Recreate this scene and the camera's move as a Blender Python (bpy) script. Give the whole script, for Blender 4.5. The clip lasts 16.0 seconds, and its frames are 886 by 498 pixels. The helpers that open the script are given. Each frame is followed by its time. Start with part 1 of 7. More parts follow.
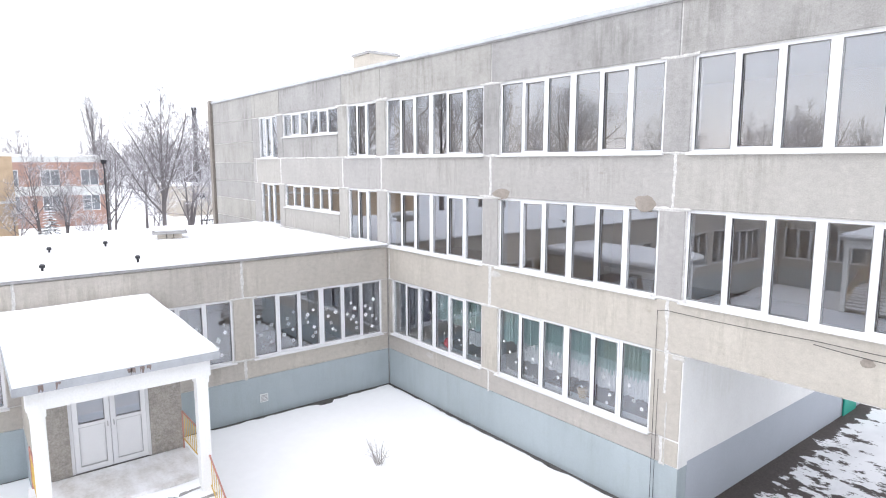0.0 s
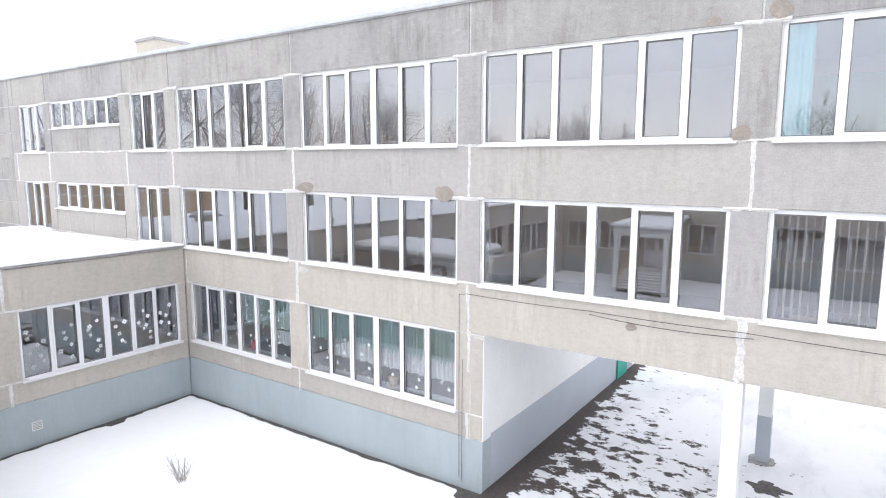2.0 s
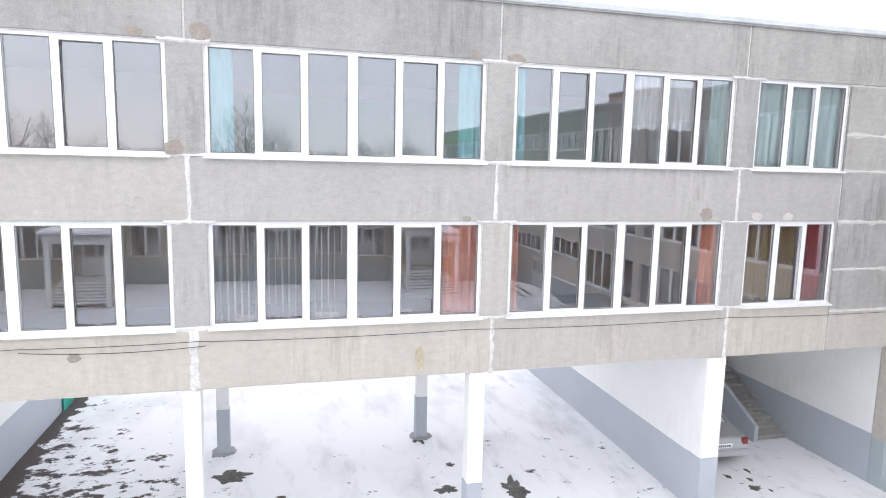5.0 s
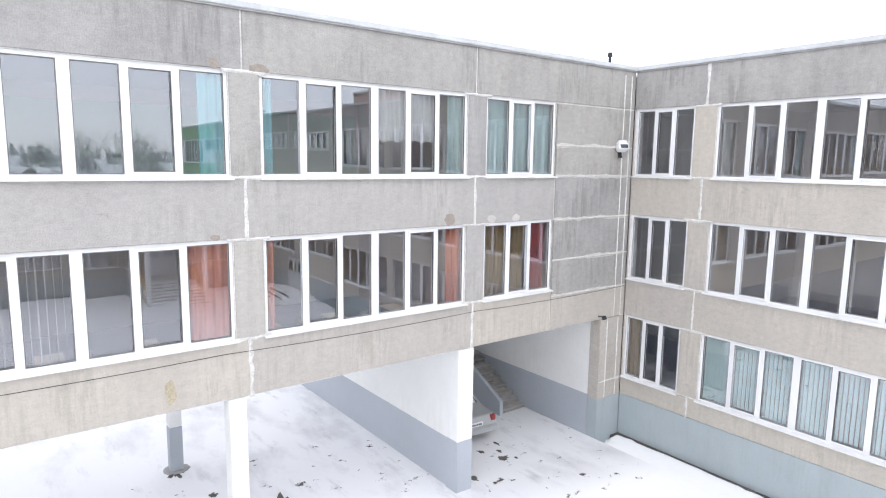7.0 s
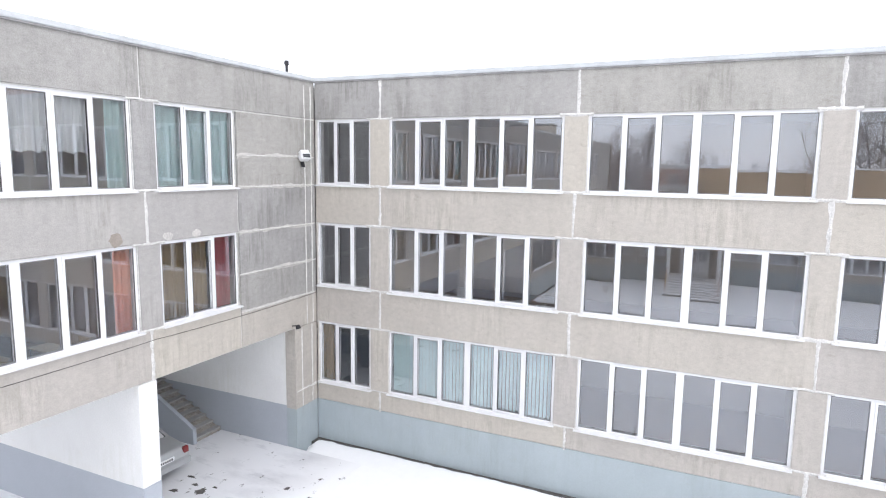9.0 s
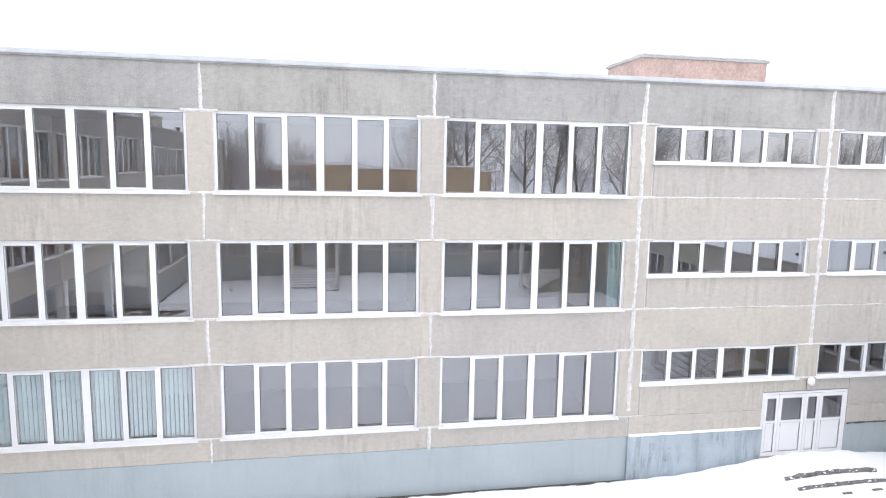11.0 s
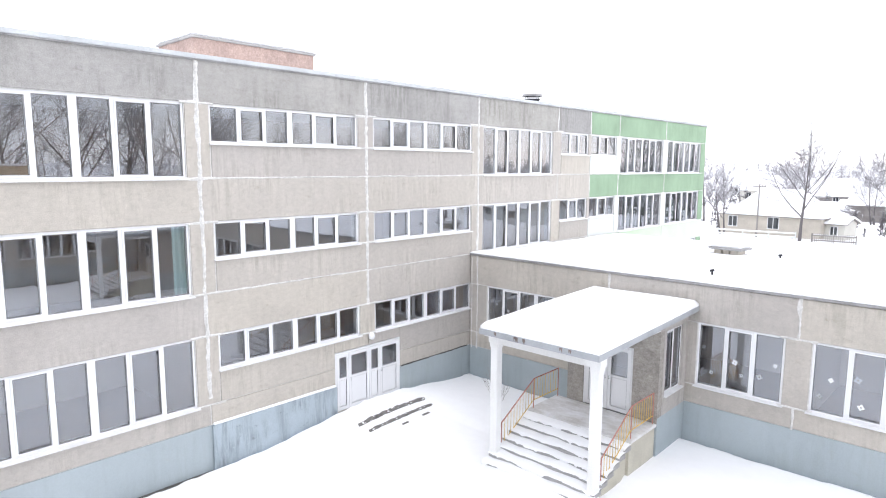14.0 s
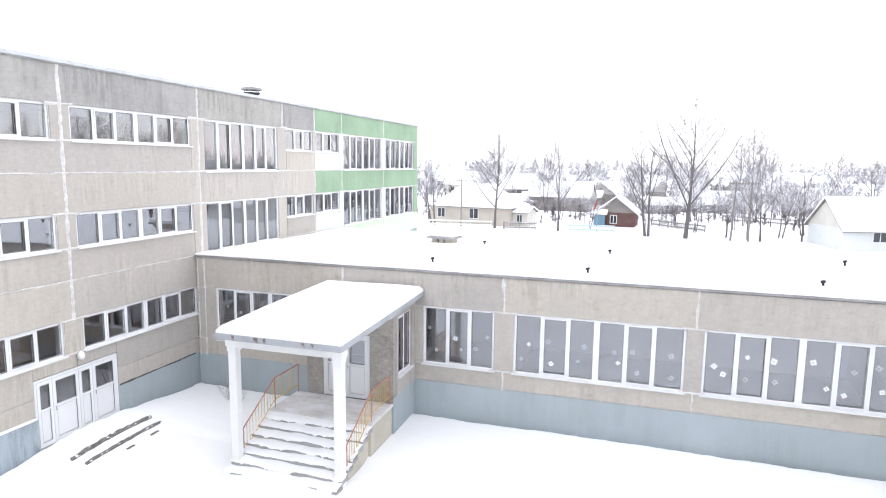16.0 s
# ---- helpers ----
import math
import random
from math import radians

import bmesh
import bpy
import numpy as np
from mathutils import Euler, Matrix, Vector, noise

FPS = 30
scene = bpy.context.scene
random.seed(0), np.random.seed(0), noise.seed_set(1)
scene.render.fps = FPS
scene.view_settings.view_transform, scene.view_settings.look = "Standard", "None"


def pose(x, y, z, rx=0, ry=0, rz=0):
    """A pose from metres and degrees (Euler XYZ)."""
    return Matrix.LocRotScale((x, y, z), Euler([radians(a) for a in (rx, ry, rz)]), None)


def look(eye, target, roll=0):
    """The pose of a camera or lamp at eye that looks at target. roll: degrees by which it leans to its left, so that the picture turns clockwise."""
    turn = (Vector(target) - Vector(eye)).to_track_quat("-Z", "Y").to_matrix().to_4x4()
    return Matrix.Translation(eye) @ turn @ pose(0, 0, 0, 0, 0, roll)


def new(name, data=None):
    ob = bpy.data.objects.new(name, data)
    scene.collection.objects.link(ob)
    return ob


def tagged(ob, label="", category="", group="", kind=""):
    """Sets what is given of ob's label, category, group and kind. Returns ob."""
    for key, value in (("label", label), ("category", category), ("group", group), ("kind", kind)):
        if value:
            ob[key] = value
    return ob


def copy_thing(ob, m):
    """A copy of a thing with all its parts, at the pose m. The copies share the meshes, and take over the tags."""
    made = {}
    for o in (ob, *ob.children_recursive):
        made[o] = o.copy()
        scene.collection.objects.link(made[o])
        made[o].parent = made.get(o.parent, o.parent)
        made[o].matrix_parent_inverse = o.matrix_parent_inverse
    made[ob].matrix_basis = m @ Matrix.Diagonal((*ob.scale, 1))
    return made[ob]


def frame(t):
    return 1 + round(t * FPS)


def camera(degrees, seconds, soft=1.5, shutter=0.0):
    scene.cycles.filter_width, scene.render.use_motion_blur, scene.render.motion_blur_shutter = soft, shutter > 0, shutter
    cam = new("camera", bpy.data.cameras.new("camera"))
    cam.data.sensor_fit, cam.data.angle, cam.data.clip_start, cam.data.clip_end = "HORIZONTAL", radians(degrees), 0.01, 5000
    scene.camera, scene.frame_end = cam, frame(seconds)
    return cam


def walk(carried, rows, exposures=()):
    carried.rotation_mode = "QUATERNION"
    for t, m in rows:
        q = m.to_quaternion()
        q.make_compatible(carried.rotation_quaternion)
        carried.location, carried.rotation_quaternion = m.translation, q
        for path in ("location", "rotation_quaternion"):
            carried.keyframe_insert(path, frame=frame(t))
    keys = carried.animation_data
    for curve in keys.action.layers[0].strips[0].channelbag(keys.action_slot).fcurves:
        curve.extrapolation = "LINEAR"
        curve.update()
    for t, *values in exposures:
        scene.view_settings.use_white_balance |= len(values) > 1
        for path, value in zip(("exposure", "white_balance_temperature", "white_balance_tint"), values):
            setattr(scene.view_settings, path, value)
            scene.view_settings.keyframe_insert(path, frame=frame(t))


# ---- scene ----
cam = camera(71.20, 16.0, 1.1)
PATH = [
    (0, (-16.932, -12.573, 8.417), (-24.706, -6.438, 7.030), -0.03),
    (0.5, (-16.985, -12.538, 8.377), (-24.321, -5.886, 6.980), -0.11),
    (1, (-17.055, -12.561, 8.298), (-24.031, -5.530, 6.919), -0.01),
    (1.5, (-16.921, -12.709, 8.259), (-23.305, -5.135, 6.889), 0.14),
    (2, (-16.800, -12.516, 8.199), (-22.377, -4.329, 6.830), 0.13),
    (2.5, (-16.713, -12.455, 8.010), (-21.055, -3.534, 6.760), 0.55),
    (3, (-16.686, -12.569, 8.069), (-19.412, -3.036, 6.770), 0.52),
    (3.5, (-16.748, -12.477, 8.173), (-18.139, -2.670, 6.799), 0.53),
    (4, (-16.501, -12.432, 8.247), (-16.482, -2.526, 6.881), 0.52),
    (4.5, (-16.974, -12.366, 8.238), (-15.123, -2.621, 6.973), 0.95),
    (4.7, (-16.785, -12.414, 8.340), (-14.675, -2.725, 7.050), 1.18),
    (6.8, (-16.844, -12.396, 8.998), (-11.202, -4.257, 7.612), 0.46),
    (7, (-16.779, -12.310, 8.984), (-10.816, -4.404, 7.591), 0.78),
    (7.5, (-16.743, -12.518, 9.154), (-9.957, -5.310, 7.744), 0.76),
    (8, (-16.691, -12.550, 9.209), (-9.305, -5.953, 7.822), 0.63),
    (8.5, (-16.584, -12.290, 9.282), (-8.332, -6.813, 7.898), 0.82),
    (8.7, (-16.588, -12.293, 9.281), (-8.019, -7.320, 7.924), 0.84),
    (10.8, (-16.617, -11.719, 9.439), (-6.787, -12.973, 8.095), 1.02),
    (11, (-16.617, -11.795, 9.363), (-6.851, -13.506, 8.059), 1.04),
    (11.5, (-16.632, -11.911, 9.356), (-7.150, -14.812, 8.061), 0.96),
    (12, (-16.513, -11.905, 9.153), (-7.438, -15.923, 7.923), 0.88),
    (12.5, (-16.504, -12.136, 9.105), (-7.950, -17.163, 7.862), 0.61),
    (13, (-16.808, -12.302, 9.135), (-8.831, -18.192, 7.841), 0.49),
    (13.5, (-16.937, -12.356, 9.050), (-9.549, -18.969, 7.750), 0.36),
    (14, (-16.837, -12.398, 8.987), (-10.066, -19.636, 7.663), 0.29),
    (14.5, (-16.823, -12.358, 8.948), (-10.674, -20.127, 7.594), 0.22),
    (15, (-16.779, -12.213, 8.953), (-11.512, -20.603, 7.585), 0.33),
    (15.5, (-16.652, -12.141, 8.965), (-12.563, -21.164, 7.601), 0.53),
    (16, (-16.669, -11.972, 9.046), (-13.676, -21.416, 7.684), 0.75),
]
walk(cam, [(t, look(eye, target, roll)) for t, eye, target, roll in PATH])


# ---- world and light: a bright overcast winter day ----
world = bpy.data.worlds.new("overcast_sky")
scene.world = world
world.use_nodes = True
wn, wl = world.node_tree.nodes, world.node_tree.links
wn.clear()
sky = wn.new("ShaderNodeTexSky")
sky.sky_type = "NISHITA"
sky.sun_disc = False
sky.sun_elevation = radians(28)
sky.sun_rotation = radians(215)
sky_dim = wn.new("ShaderNodeVectorMath")
sky_dim.operation = "SCALE"
sky_dim.inputs["Scale"].default_value = 0.1
cloud = wn.new("ShaderNodeMix")
cloud.data_type = "RGBA"
cloud.inputs["Factor"].default_value = 0.88
cloud.inputs["B"].default_value = (0.92, 0.935, 1.01, 1)
bg = wn.new("ShaderNodeBackground")
bg.inputs["Strength"].default_value = 1.58
wout = wn.new("ShaderNodeOutputWorld")
wl.new(sky.outputs["Color"], sky_dim.inputs[0])
wl.new(sky_dim.outputs["Vector"], cloud.inputs["A"])
wl.new(cloud.outputs["Result"], bg.inputs["Color"])
wl.new(bg.outputs["Background"], wout.inputs["Surface"])

sun_data = bpy.data.lights.new("sun", "SUN")
sun_data.energy, sun_data.angle, sun_data.color = 0.3, radians(35), (1.0, 0.97, 0.93)
sun_ob = new("sun", sun_data)
sun_ob.matrix_world = look((-22, -60, 60), (-12, -12, 0))
scene.view_settings.exposure = 0.55


# ---- materials ----
def nodes_of(name):
    m = bpy.data.materials.new(name)
    m.use_nodes = True
    return m, m.node_tree.nodes, m.node_tree.links, m.node_tree.nodes["Principled BSDF"]


def tex_pos(n, l, scale):
    """World position, scaled axis by axis."""
    g = n.new("ShaderNodeNewGeometry")
    mp = n.new("ShaderNodeMapping")
    mp.inputs["Scale"].default_value = scale
    l.new(g.outputs["Position"], mp.inputs["Vector"])
    return mp.outputs["Vector"]


def noise_of(n, l, vec, scale, detail=4.0, rough=0.6):
    t = n.new("ShaderNodeTexNoise")
    t.inputs["Scale"].default_value = scale
    t.inputs["Detail"].default_value = detail
    t.inputs["Roughness"].default_value = rough
    l.new(vec, t.inputs["Vector"])
    return t.outputs["Fac"]


def ramp_of(n, l, fac, stops):
    r = n.new("ShaderNodeValToRGB")
    r.color_ramp.elements[0].position, r.color_ramp.elements[0].color = stops[0][0], (*stops[0][1], 1)
    r.color_ramp.elements[1].position, r.color_ramp.elements[1].color = stops[-1][0], (*stops[-1][1], 1)
    for p, c in stops[1:-1]:
        r.color_ramp.elements.new(p).color = (*c, 1)
    l.new(fac, r.inputs["Fac"])
    return r.outputs["Color"]


def mix_of(n, l, kind, fac, a, b):
    m = n.new("ShaderNodeMix")
    m.data_type, m.blend_type = "RGBA", kind
    for key, v in (("Factor", fac), ("A", a), ("B", b)):
        if isinstance(v, (int, float)):
            m.inputs[key].default_value = v
        elif isinstance(v, tuple):
            m.inputs[key].default_value = (*v, 1)
        else:
            l.new(v, m.inputs[key])
    return m.outputs["Result"]


def surface(name, base, rough=0.8, var=0.12, big=0.6, fine=45.0, grain=0.1, bump=0.15, rnd=0.0, metal=0.0, streak=0.0, spec=0.3, mottle=0.0, grime=0.0):
    """A surface of one base colour with patches, streaks, grain and relief."""
    m, n, l, b = nodes_of(name)
    v = tex_pos(n, l, (1, 1, 1))
    f1, f2 = noise_of(n, l, v, big), noise_of(n, l, v, fine, 3.0, 0.7)
    lo, hi = 1 - var, 1 + var
    c = ramp_of(n, l, f1, [(0.3, (lo, lo, lo)), (0.7, (hi, hi, hi))])
    c = mix_of(n, l, "MULTIPLY", 1.0, base, c)
    lo, hi = 1 - grain, 1 + grain
    c = mix_of(n, l, "MULTIPLY", 1.0, c, ramp_of(n, l, f2, [(0.3, (lo, lo, lo)), (0.7, (hi, hi, hi))]))
    if streak:
        f3 = noise_of(n, l, tex_pos(n, l, (1.5, 1.5, 0.2)), 1.3, 5.0, 0.65)
        lo = 1 - streak
        c = mix_of(n, l, "MULTIPLY", 1.0, c, ramp_of(n, l, f3, [(0.33, (lo, lo, lo)), (0.52, (1, 1, 1))]))
    if mottle:   # pale and dark blotches the size of a hand
        f4 = noise_of(n, l, tex_pos(n, l, (1.0, 1.0, 1.6)), 5.5, 6.0, 0.75)
        lo, hi = 1 - mottle, 1 + mottle
        c = mix_of(n, l, "MULTIPLY", 1.0, c, ramp_of(n, l, f4, [(0.32, (lo, lo, lo)), (0.5, (1, 1, 1)), (0.7, (hi, hi, hi))]))
    if grime:   # scattered dark runs and pale lime smears with shapes of their own
        where = ramp_of(n, l, noise_of(n, l, tex_pos(n, l, (1, 1, 1)), 0.55, 3.0), [(0.46, (0, 0, 0)), (0.62, (1, 1, 1))])
        runs = noise_of(n, l, tex_pos(n, l, (6.0, 6.0, 0.7)), 1.0, 6.0, 0.7)
        lo = 1 - grime
        c = mix_of(n, l, "MULTIPLY", where, c, ramp_of(n, l, runs, [(0.4, (lo, lo, lo * 0.98)), (0.56, (1, 1, 1))]))
        blot = noise_of(n, l, tex_pos(n, l, (1.3, 1.3, 2.2)), 1.4, 7.0, 0.72)
        hi = 1 + grime * 0.75
        c = mix_of(n, l, "MULTIPLY", 1.0, c, ramp_of(n, l, blot, [(0.3, (lo * 1.05, lo * 1.03, lo)), (0.4, (1, 1, 1)), (0.62, (1, 1, 1)), (0.7, (hi, hi, hi))]))
    if rnd:
        oi = n.new("ShaderNodeObjectInfo")
        lo, hi = 1 - rnd, 1 + rnd
        c = mix_of(n, l, "MULTIPLY", 1.0, c, ramp_of(n, l, oi.outputs["Random"], [(0.0, (lo, lo, lo * 1.03)), (1.0, (hi, hi * 0.99, hi * 0.965))]))
    l.new(c, b.inputs["Base Color"])
    b.inputs["Roughness"].default_value = rough
    b.inputs["Metallic"].default_value = metal
    b.inputs["Specular IOR Level"].default_value = spec
    if bump:
        bp = n.new("ShaderNodeBump")
        bp.inputs["Strength"].default_value, bp.inputs["Distance"].default_value = bump, 0.02
        l.new(f2, bp.inputs["Height"])
        l.new(bp.outputs["Normal"], b.inputs["Normal"])
    return m


def glass_of(name, tint, base_gloss):
    """A double-glazed pane: clear, with a mirror gloss that grows towards grazing angles."""
    m, n, l, b = nodes_of(name)
    n.remove(b)
    out = n["Material Output"]
    tr, gl, fr, mx = n.new("ShaderNodeBsdfTransparent"), n.new("ShaderNodeBsdfGlossy"), n.new("ShaderNodeLayerWeight"), n.new("ShaderNodeMixShader")
    tr.inputs["Color"].default_value = (*tint, 1)
    gl.inputs["Color"].default_value = (0.76, 0.795, 0.86, 1)
    gl.inputs["Roughness"].default_value = 0.003
    fr.inputs["Blend"].default_value = 0.5
    pw = n.new("ShaderNodeMath")
    pw.operation = "POWER"
    pw.inputs[1].default_value = 4.0
    l.new(fr.outputs["Facing"], pw.inputs[0])
    ml = n.new("ShaderNodeMath")
    ml.operation, ml.use_clamp = "MULTIPLY_ADD", True
    ml.inputs[1].default_value, ml.inputs[2].default_value = 0.85, base_gloss
    f = noise_of(n, l, tex_pos(n, l, (1, 1, 1)), 0.9, 1.0)
    bp = n.new("ShaderNodeBump")
    bp.inputs["Strength"].default_value, bp.inputs["Distance"].default_value = 0.12, 0.005
    l.new(f, bp.inputs["Height"])
    l.new(bp.outputs["Normal"], gl.inputs["Normal"])
    l.new(pw.outputs["Value"], ml.inputs[0])
    l.new(ml.outputs["Value"], mx.inputs["Fac"])
    l.new(tr.outputs["BSDF"], mx.inputs[1])
    l.new(gl.outputs["BSDF"], mx.inputs[2])
    l.new(mx.outputs["Shader"], out.inputs["Surface"])
    return m


GREYCONCRETE = surface("grey_aggregate_concrete", (0.372, 0.364, 0.347), 0.92, 0.11, 0.5, 34, 0.12, 0.5, rnd=0.06, streak=0.1, mottle=0.11, grime=0.26)
CONCRETE = surface("aggregate_concrete", (0.478, 0.449, 0.407), 0.92, 0.09, 0.55, 34, 0.07, 0.35, rnd=0.06, streak=0.045, mottle=0.085, grime=0.18)
MIDCONCRETE = surface("neutral_aggregate_concrete", (0.42, 0.407, 0.387), 0.92, 0.09, 0.55, 34, 0.09, 0.4, rnd=0.06, streak=0.05, mottle=0.09, grime=0.19)
GREEN = surface("green_painted_concrete", (0.285, 0.4, 0.275), 0.85, 0.12, 0.5, 40, 0.12, 0.3, streak=0.08)
PALE = surface("pale_painted_concrete", (0.66, 0.68, 0.67), 0.85, 0.05, 0.5, 40, 0.05, 0.2)
PALEGREEN = surface("pale_green_paint", (0.6, 0.72, 0.55), 0.85, 0.05, 0.5, 40, 0.05, 0.2)
MORTAR = surface("white_mortar", (0.63, 0.62, 0.6), 0.95, 0.12, 2.0, 30, 0.16, 0.5, mottle=0.16)
PLINTH = surface("grey_blue_plinth_paint", (0.38, 0.43, 0.452), 0.75, 0.07, 0.4, 25, 0.04, 0.12, streak=0.06, grime=0.06)
STREAKED = surface("peeling_plinth_paint", (0.38, 0.44, 0.48), 0.75, 0.1, 0.7, 25, 0.06, 0.2, streak=0.3, grime=0.45)
GREYPAINT = surface("grey_wall_paint", (0.43, 0.46, 0.505), 0.75, 0.05, 0.4, 25, 0.04, 0.1)
WHITEWASH = surface("whitewash", (0.8, 0.8, 0.79), 0.9, 0.04, 0.6, 25, 0.04, 0.15, grime=0.05)
PVC = surface("white_plastic", (0.76, 0.765, 0.775), 0.4, 0.02, 1.0, 20, 0.01, 0.0, spec=0.5)
SILL = surface("white_sheet_sill", (0.72, 0.72, 0.725), 0.5, 0.05, 2.0, 20, 0.04, 0.05)
GLASS = glass_of("window_glass", (0.985, 0.985, 0.985), 0.19)
SNOW = surface("snow", (0.9, 0.905, 0.915), 0.9, 0.015, 0.25, 3.0, 0.015, 0.25, spec=0.2)
COPING = surface("galvanised_coping", (0.33, 0.325, 0.325), 0.6, 0.15, 1.0, 20, 0.08, 0.05, streak=0.2, mottle=0.15)
PALECOPING = surface("pale_sheet_coping", (0.54, 0.56, 0.575), 0.5, 0.08, 1.0, 20, 0.05, 0.05, streak=0.1)
FASCIA = surface("grey_blue_fascia", (0.39, 0.405, 0.425), 0.6, 0.1, 1.2, 20, 0.05, 0.05, streak=0.12)
SOIL = surface("wet_soil", (0.1, 0.095, 0.09), 0.95, 0.3, 1.5, 12, 0.3, 0.6)
STEP = surface("worn_concrete_step", (0.36, 0.355, 0.35), 0.9, 0.15, 1.5, 30, 0.12, 0.4)
CHEEK = surface("yellowed_render", (0.5, 0.475, 0.4), 0.9, 0.12, 1.0, 30, 0.08, 0.3)
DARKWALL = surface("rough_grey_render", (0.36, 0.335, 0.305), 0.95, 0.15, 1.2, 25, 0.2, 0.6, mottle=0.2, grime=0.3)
ROOM = surface("room_plaster", (0.68, 0.6, 0.5), 0.9, 0.05, 0.5, 10, 0.02, 0.0)
CEIL = surface("room_ceiling_paint", (0.72, 0.7, 0.67), 0.9, 0.03, 0.5, 10, 0.02, 0.0)
FLOORM = surface("brown_floor_boards", (0.33, 0.24, 0.17), 0.5, 0.15, 1.0, 10, 0.05, 0.0)
ORANGE = surface("orange_curtain_cloth", (0.88, 0.42, 0.28), 0.9, 0.08, 2.0, 60, 0.05, 0.0)
RED = surface("red_curtain_cloth", (0.5, 0.06, 0.07), 0.9, 0.08, 2.0, 60, 0.05, 0.0)
OCHRE = surface("ochre_curtain_cloth", (0.42, 0.3, 0.14), 0.9, 0.08, 2.0, 60, 0.05, 0.0)
TEAL = surface("turquoise_curtain_cloth", (0.25, 0.7, 0.75), 0.9, 0.06, 2.0, 60, 0.04, 0.0)
PALETEAL = surface("pale_turquoise_blind", (0.64, 0.82, 0.8), 0.85, 0.05, 2.0, 60, 0.04, 0.0)
TULLE = surface("white_tulle", (0.9, 0.92, 0.92), 0.9, 0.05, 3.0, 60, 0.06, 0.0)
BEIGE = surface("beige_blind", (0.55, 0.5, 0.42), 0.85, 0.05, 2.0, 60, 0.04, 0.0)
PAPER = surface("white_paper", (0.84, 0.85, 0.86), 0.9, 0.02, 3.0, 30, 0.02, 0.0)
BRICK = surface("red_brick", (0.42, 0.275, 0.23), 0.9, 0.12, 0.8, 14, 0.14, 0.4)
ORANGEBRICK = surface("orange_brick", (0.46, 0.35, 0.24), 0.9, 0.12, 0.8, 14, 0.1, 0.4)
BROWNBRICK = surface("weathered_brown_brick", (0.25, 0.225, 0.2), 0.9, 0.15, 1.2, 14, 0.25, 0.5)
WORNBRICK = surface("frosted_red_brick", (0.44, 0.33, 0.29), 0.9, 0.14, 1.2, 14, 0.16, 0.4, streak=0.2, mottle=0.2)
LIGHTBRICK = surface("pale_silicate_brick", (0.5, 0.46, 0.4), 0.9, 0.1, 0.8, 14, 0.1, 0.3)
BARK = surface("dark_bark", (0.09, 0.075, 0.065), 0.95, 0.25, 1.0, 12, 0.2, 0.4)
TWIG = surface("frosted_twig", (0.36, 0.335, 0.32), 0.95, 0.2, 1.0, 12, 0.15, 0.0)
IRON = surface("black_iron", (0.04, 0.04, 0.045), 0.6, 0.1, 2.0, 20, 0.1, 0.1, metal=0.4)
REDRAIL = surface("worn_red_rail_paint", (0.45, 0.22, 0.18), 0.6, 0.2, 3.0, 20, 0.1, 0.1)
YELLOW = surface("worn_yellow_paint", (0.62, 0.42, 0.12), 0.6, 0.15, 3.0, 20, 0.1, 0.1)
BLUEWOOD = surface("blue_painted_boards", (0.17, 0.29, 0.38), 0.8, 0.15, 1.0, 20, 0.1, 0.2)
REDWOOD = surface("red_brown_boards", (0.15, 0.09, 0.08), 0.8, 0.15, 1.0, 20, 0.1, 0.2)
GREYWOOD = surface("weathered_grey_boards", (0.25, 0.232, 0.222), 0.9, 0.15, 1.0, 20, 0.12, 0.3)
TEALDOOR = surface("teal_green_door_paint", (0.04, 0.36, 0.28), 0.5, 0.08, 1.0, 20, 0.04, 0.05)
CAR = surface("silver_car_paint", (0.5, 0.51, 0.52), 0.3, 0.03, 1.0, 60, 0.03, 0.0, metal=0.6, spec=0.5)
RUBBER = surface("black_rubber", (0.02, 0.02, 0.02), 0.8, 0.1, 2.0, 30, 0.1, 0.1)
TAIL = surface("red_lamp_plastic", (0.22, 0.03, 0.03), 0.25, 0.05, 2.0, 30, 0.03, 0.0, spec=0.6)
DARKGLASS = surface("dark_glass", (0.03, 0.035, 0.04), 0.08, 0.05, 1.0, 10, 0.02, 0.0, spec=0.8)
SMEAR = surface("pale_mortar_smear", (0.52, 0.505, 0.48), 0.95, 0.12, 3.0, 30, 0.2, 0.4)
STAIN = surface("ochre_rust_stain", (0.45, 0.395, 0.29), 0.95, 0.15, 3.0, 30, 0.2, 0.3)
RUST = surface("brown_rust", (0.2, 0.16, 0.145), 0.9, 0.2, 4.0, 30, 0.2, 0.2)
PATCH = surface("fresh_grey_mortar_patch", (0.31, 0.275, 0.24), 0.95, 0.15, 3.0, 30, 0.15, 0.4)
FLAG_RED = surface("red_flag_cloth", (0.6, 0.04, 0.05), 0.8, 0.05, 2.0, 30, 0.03, 0.0)
FLAG_GREEN = surface("green_flag_cloth", (0.05, 0.3, 0.1), 0.8, 0.05, 2.0, 30, 0.03, 0.0)
BEIGEWALL = surface("pale_house_render", (0.62, 0.6, 0.55), 0.9, 0.08, 0.6, 20, 0.05, 0.2)


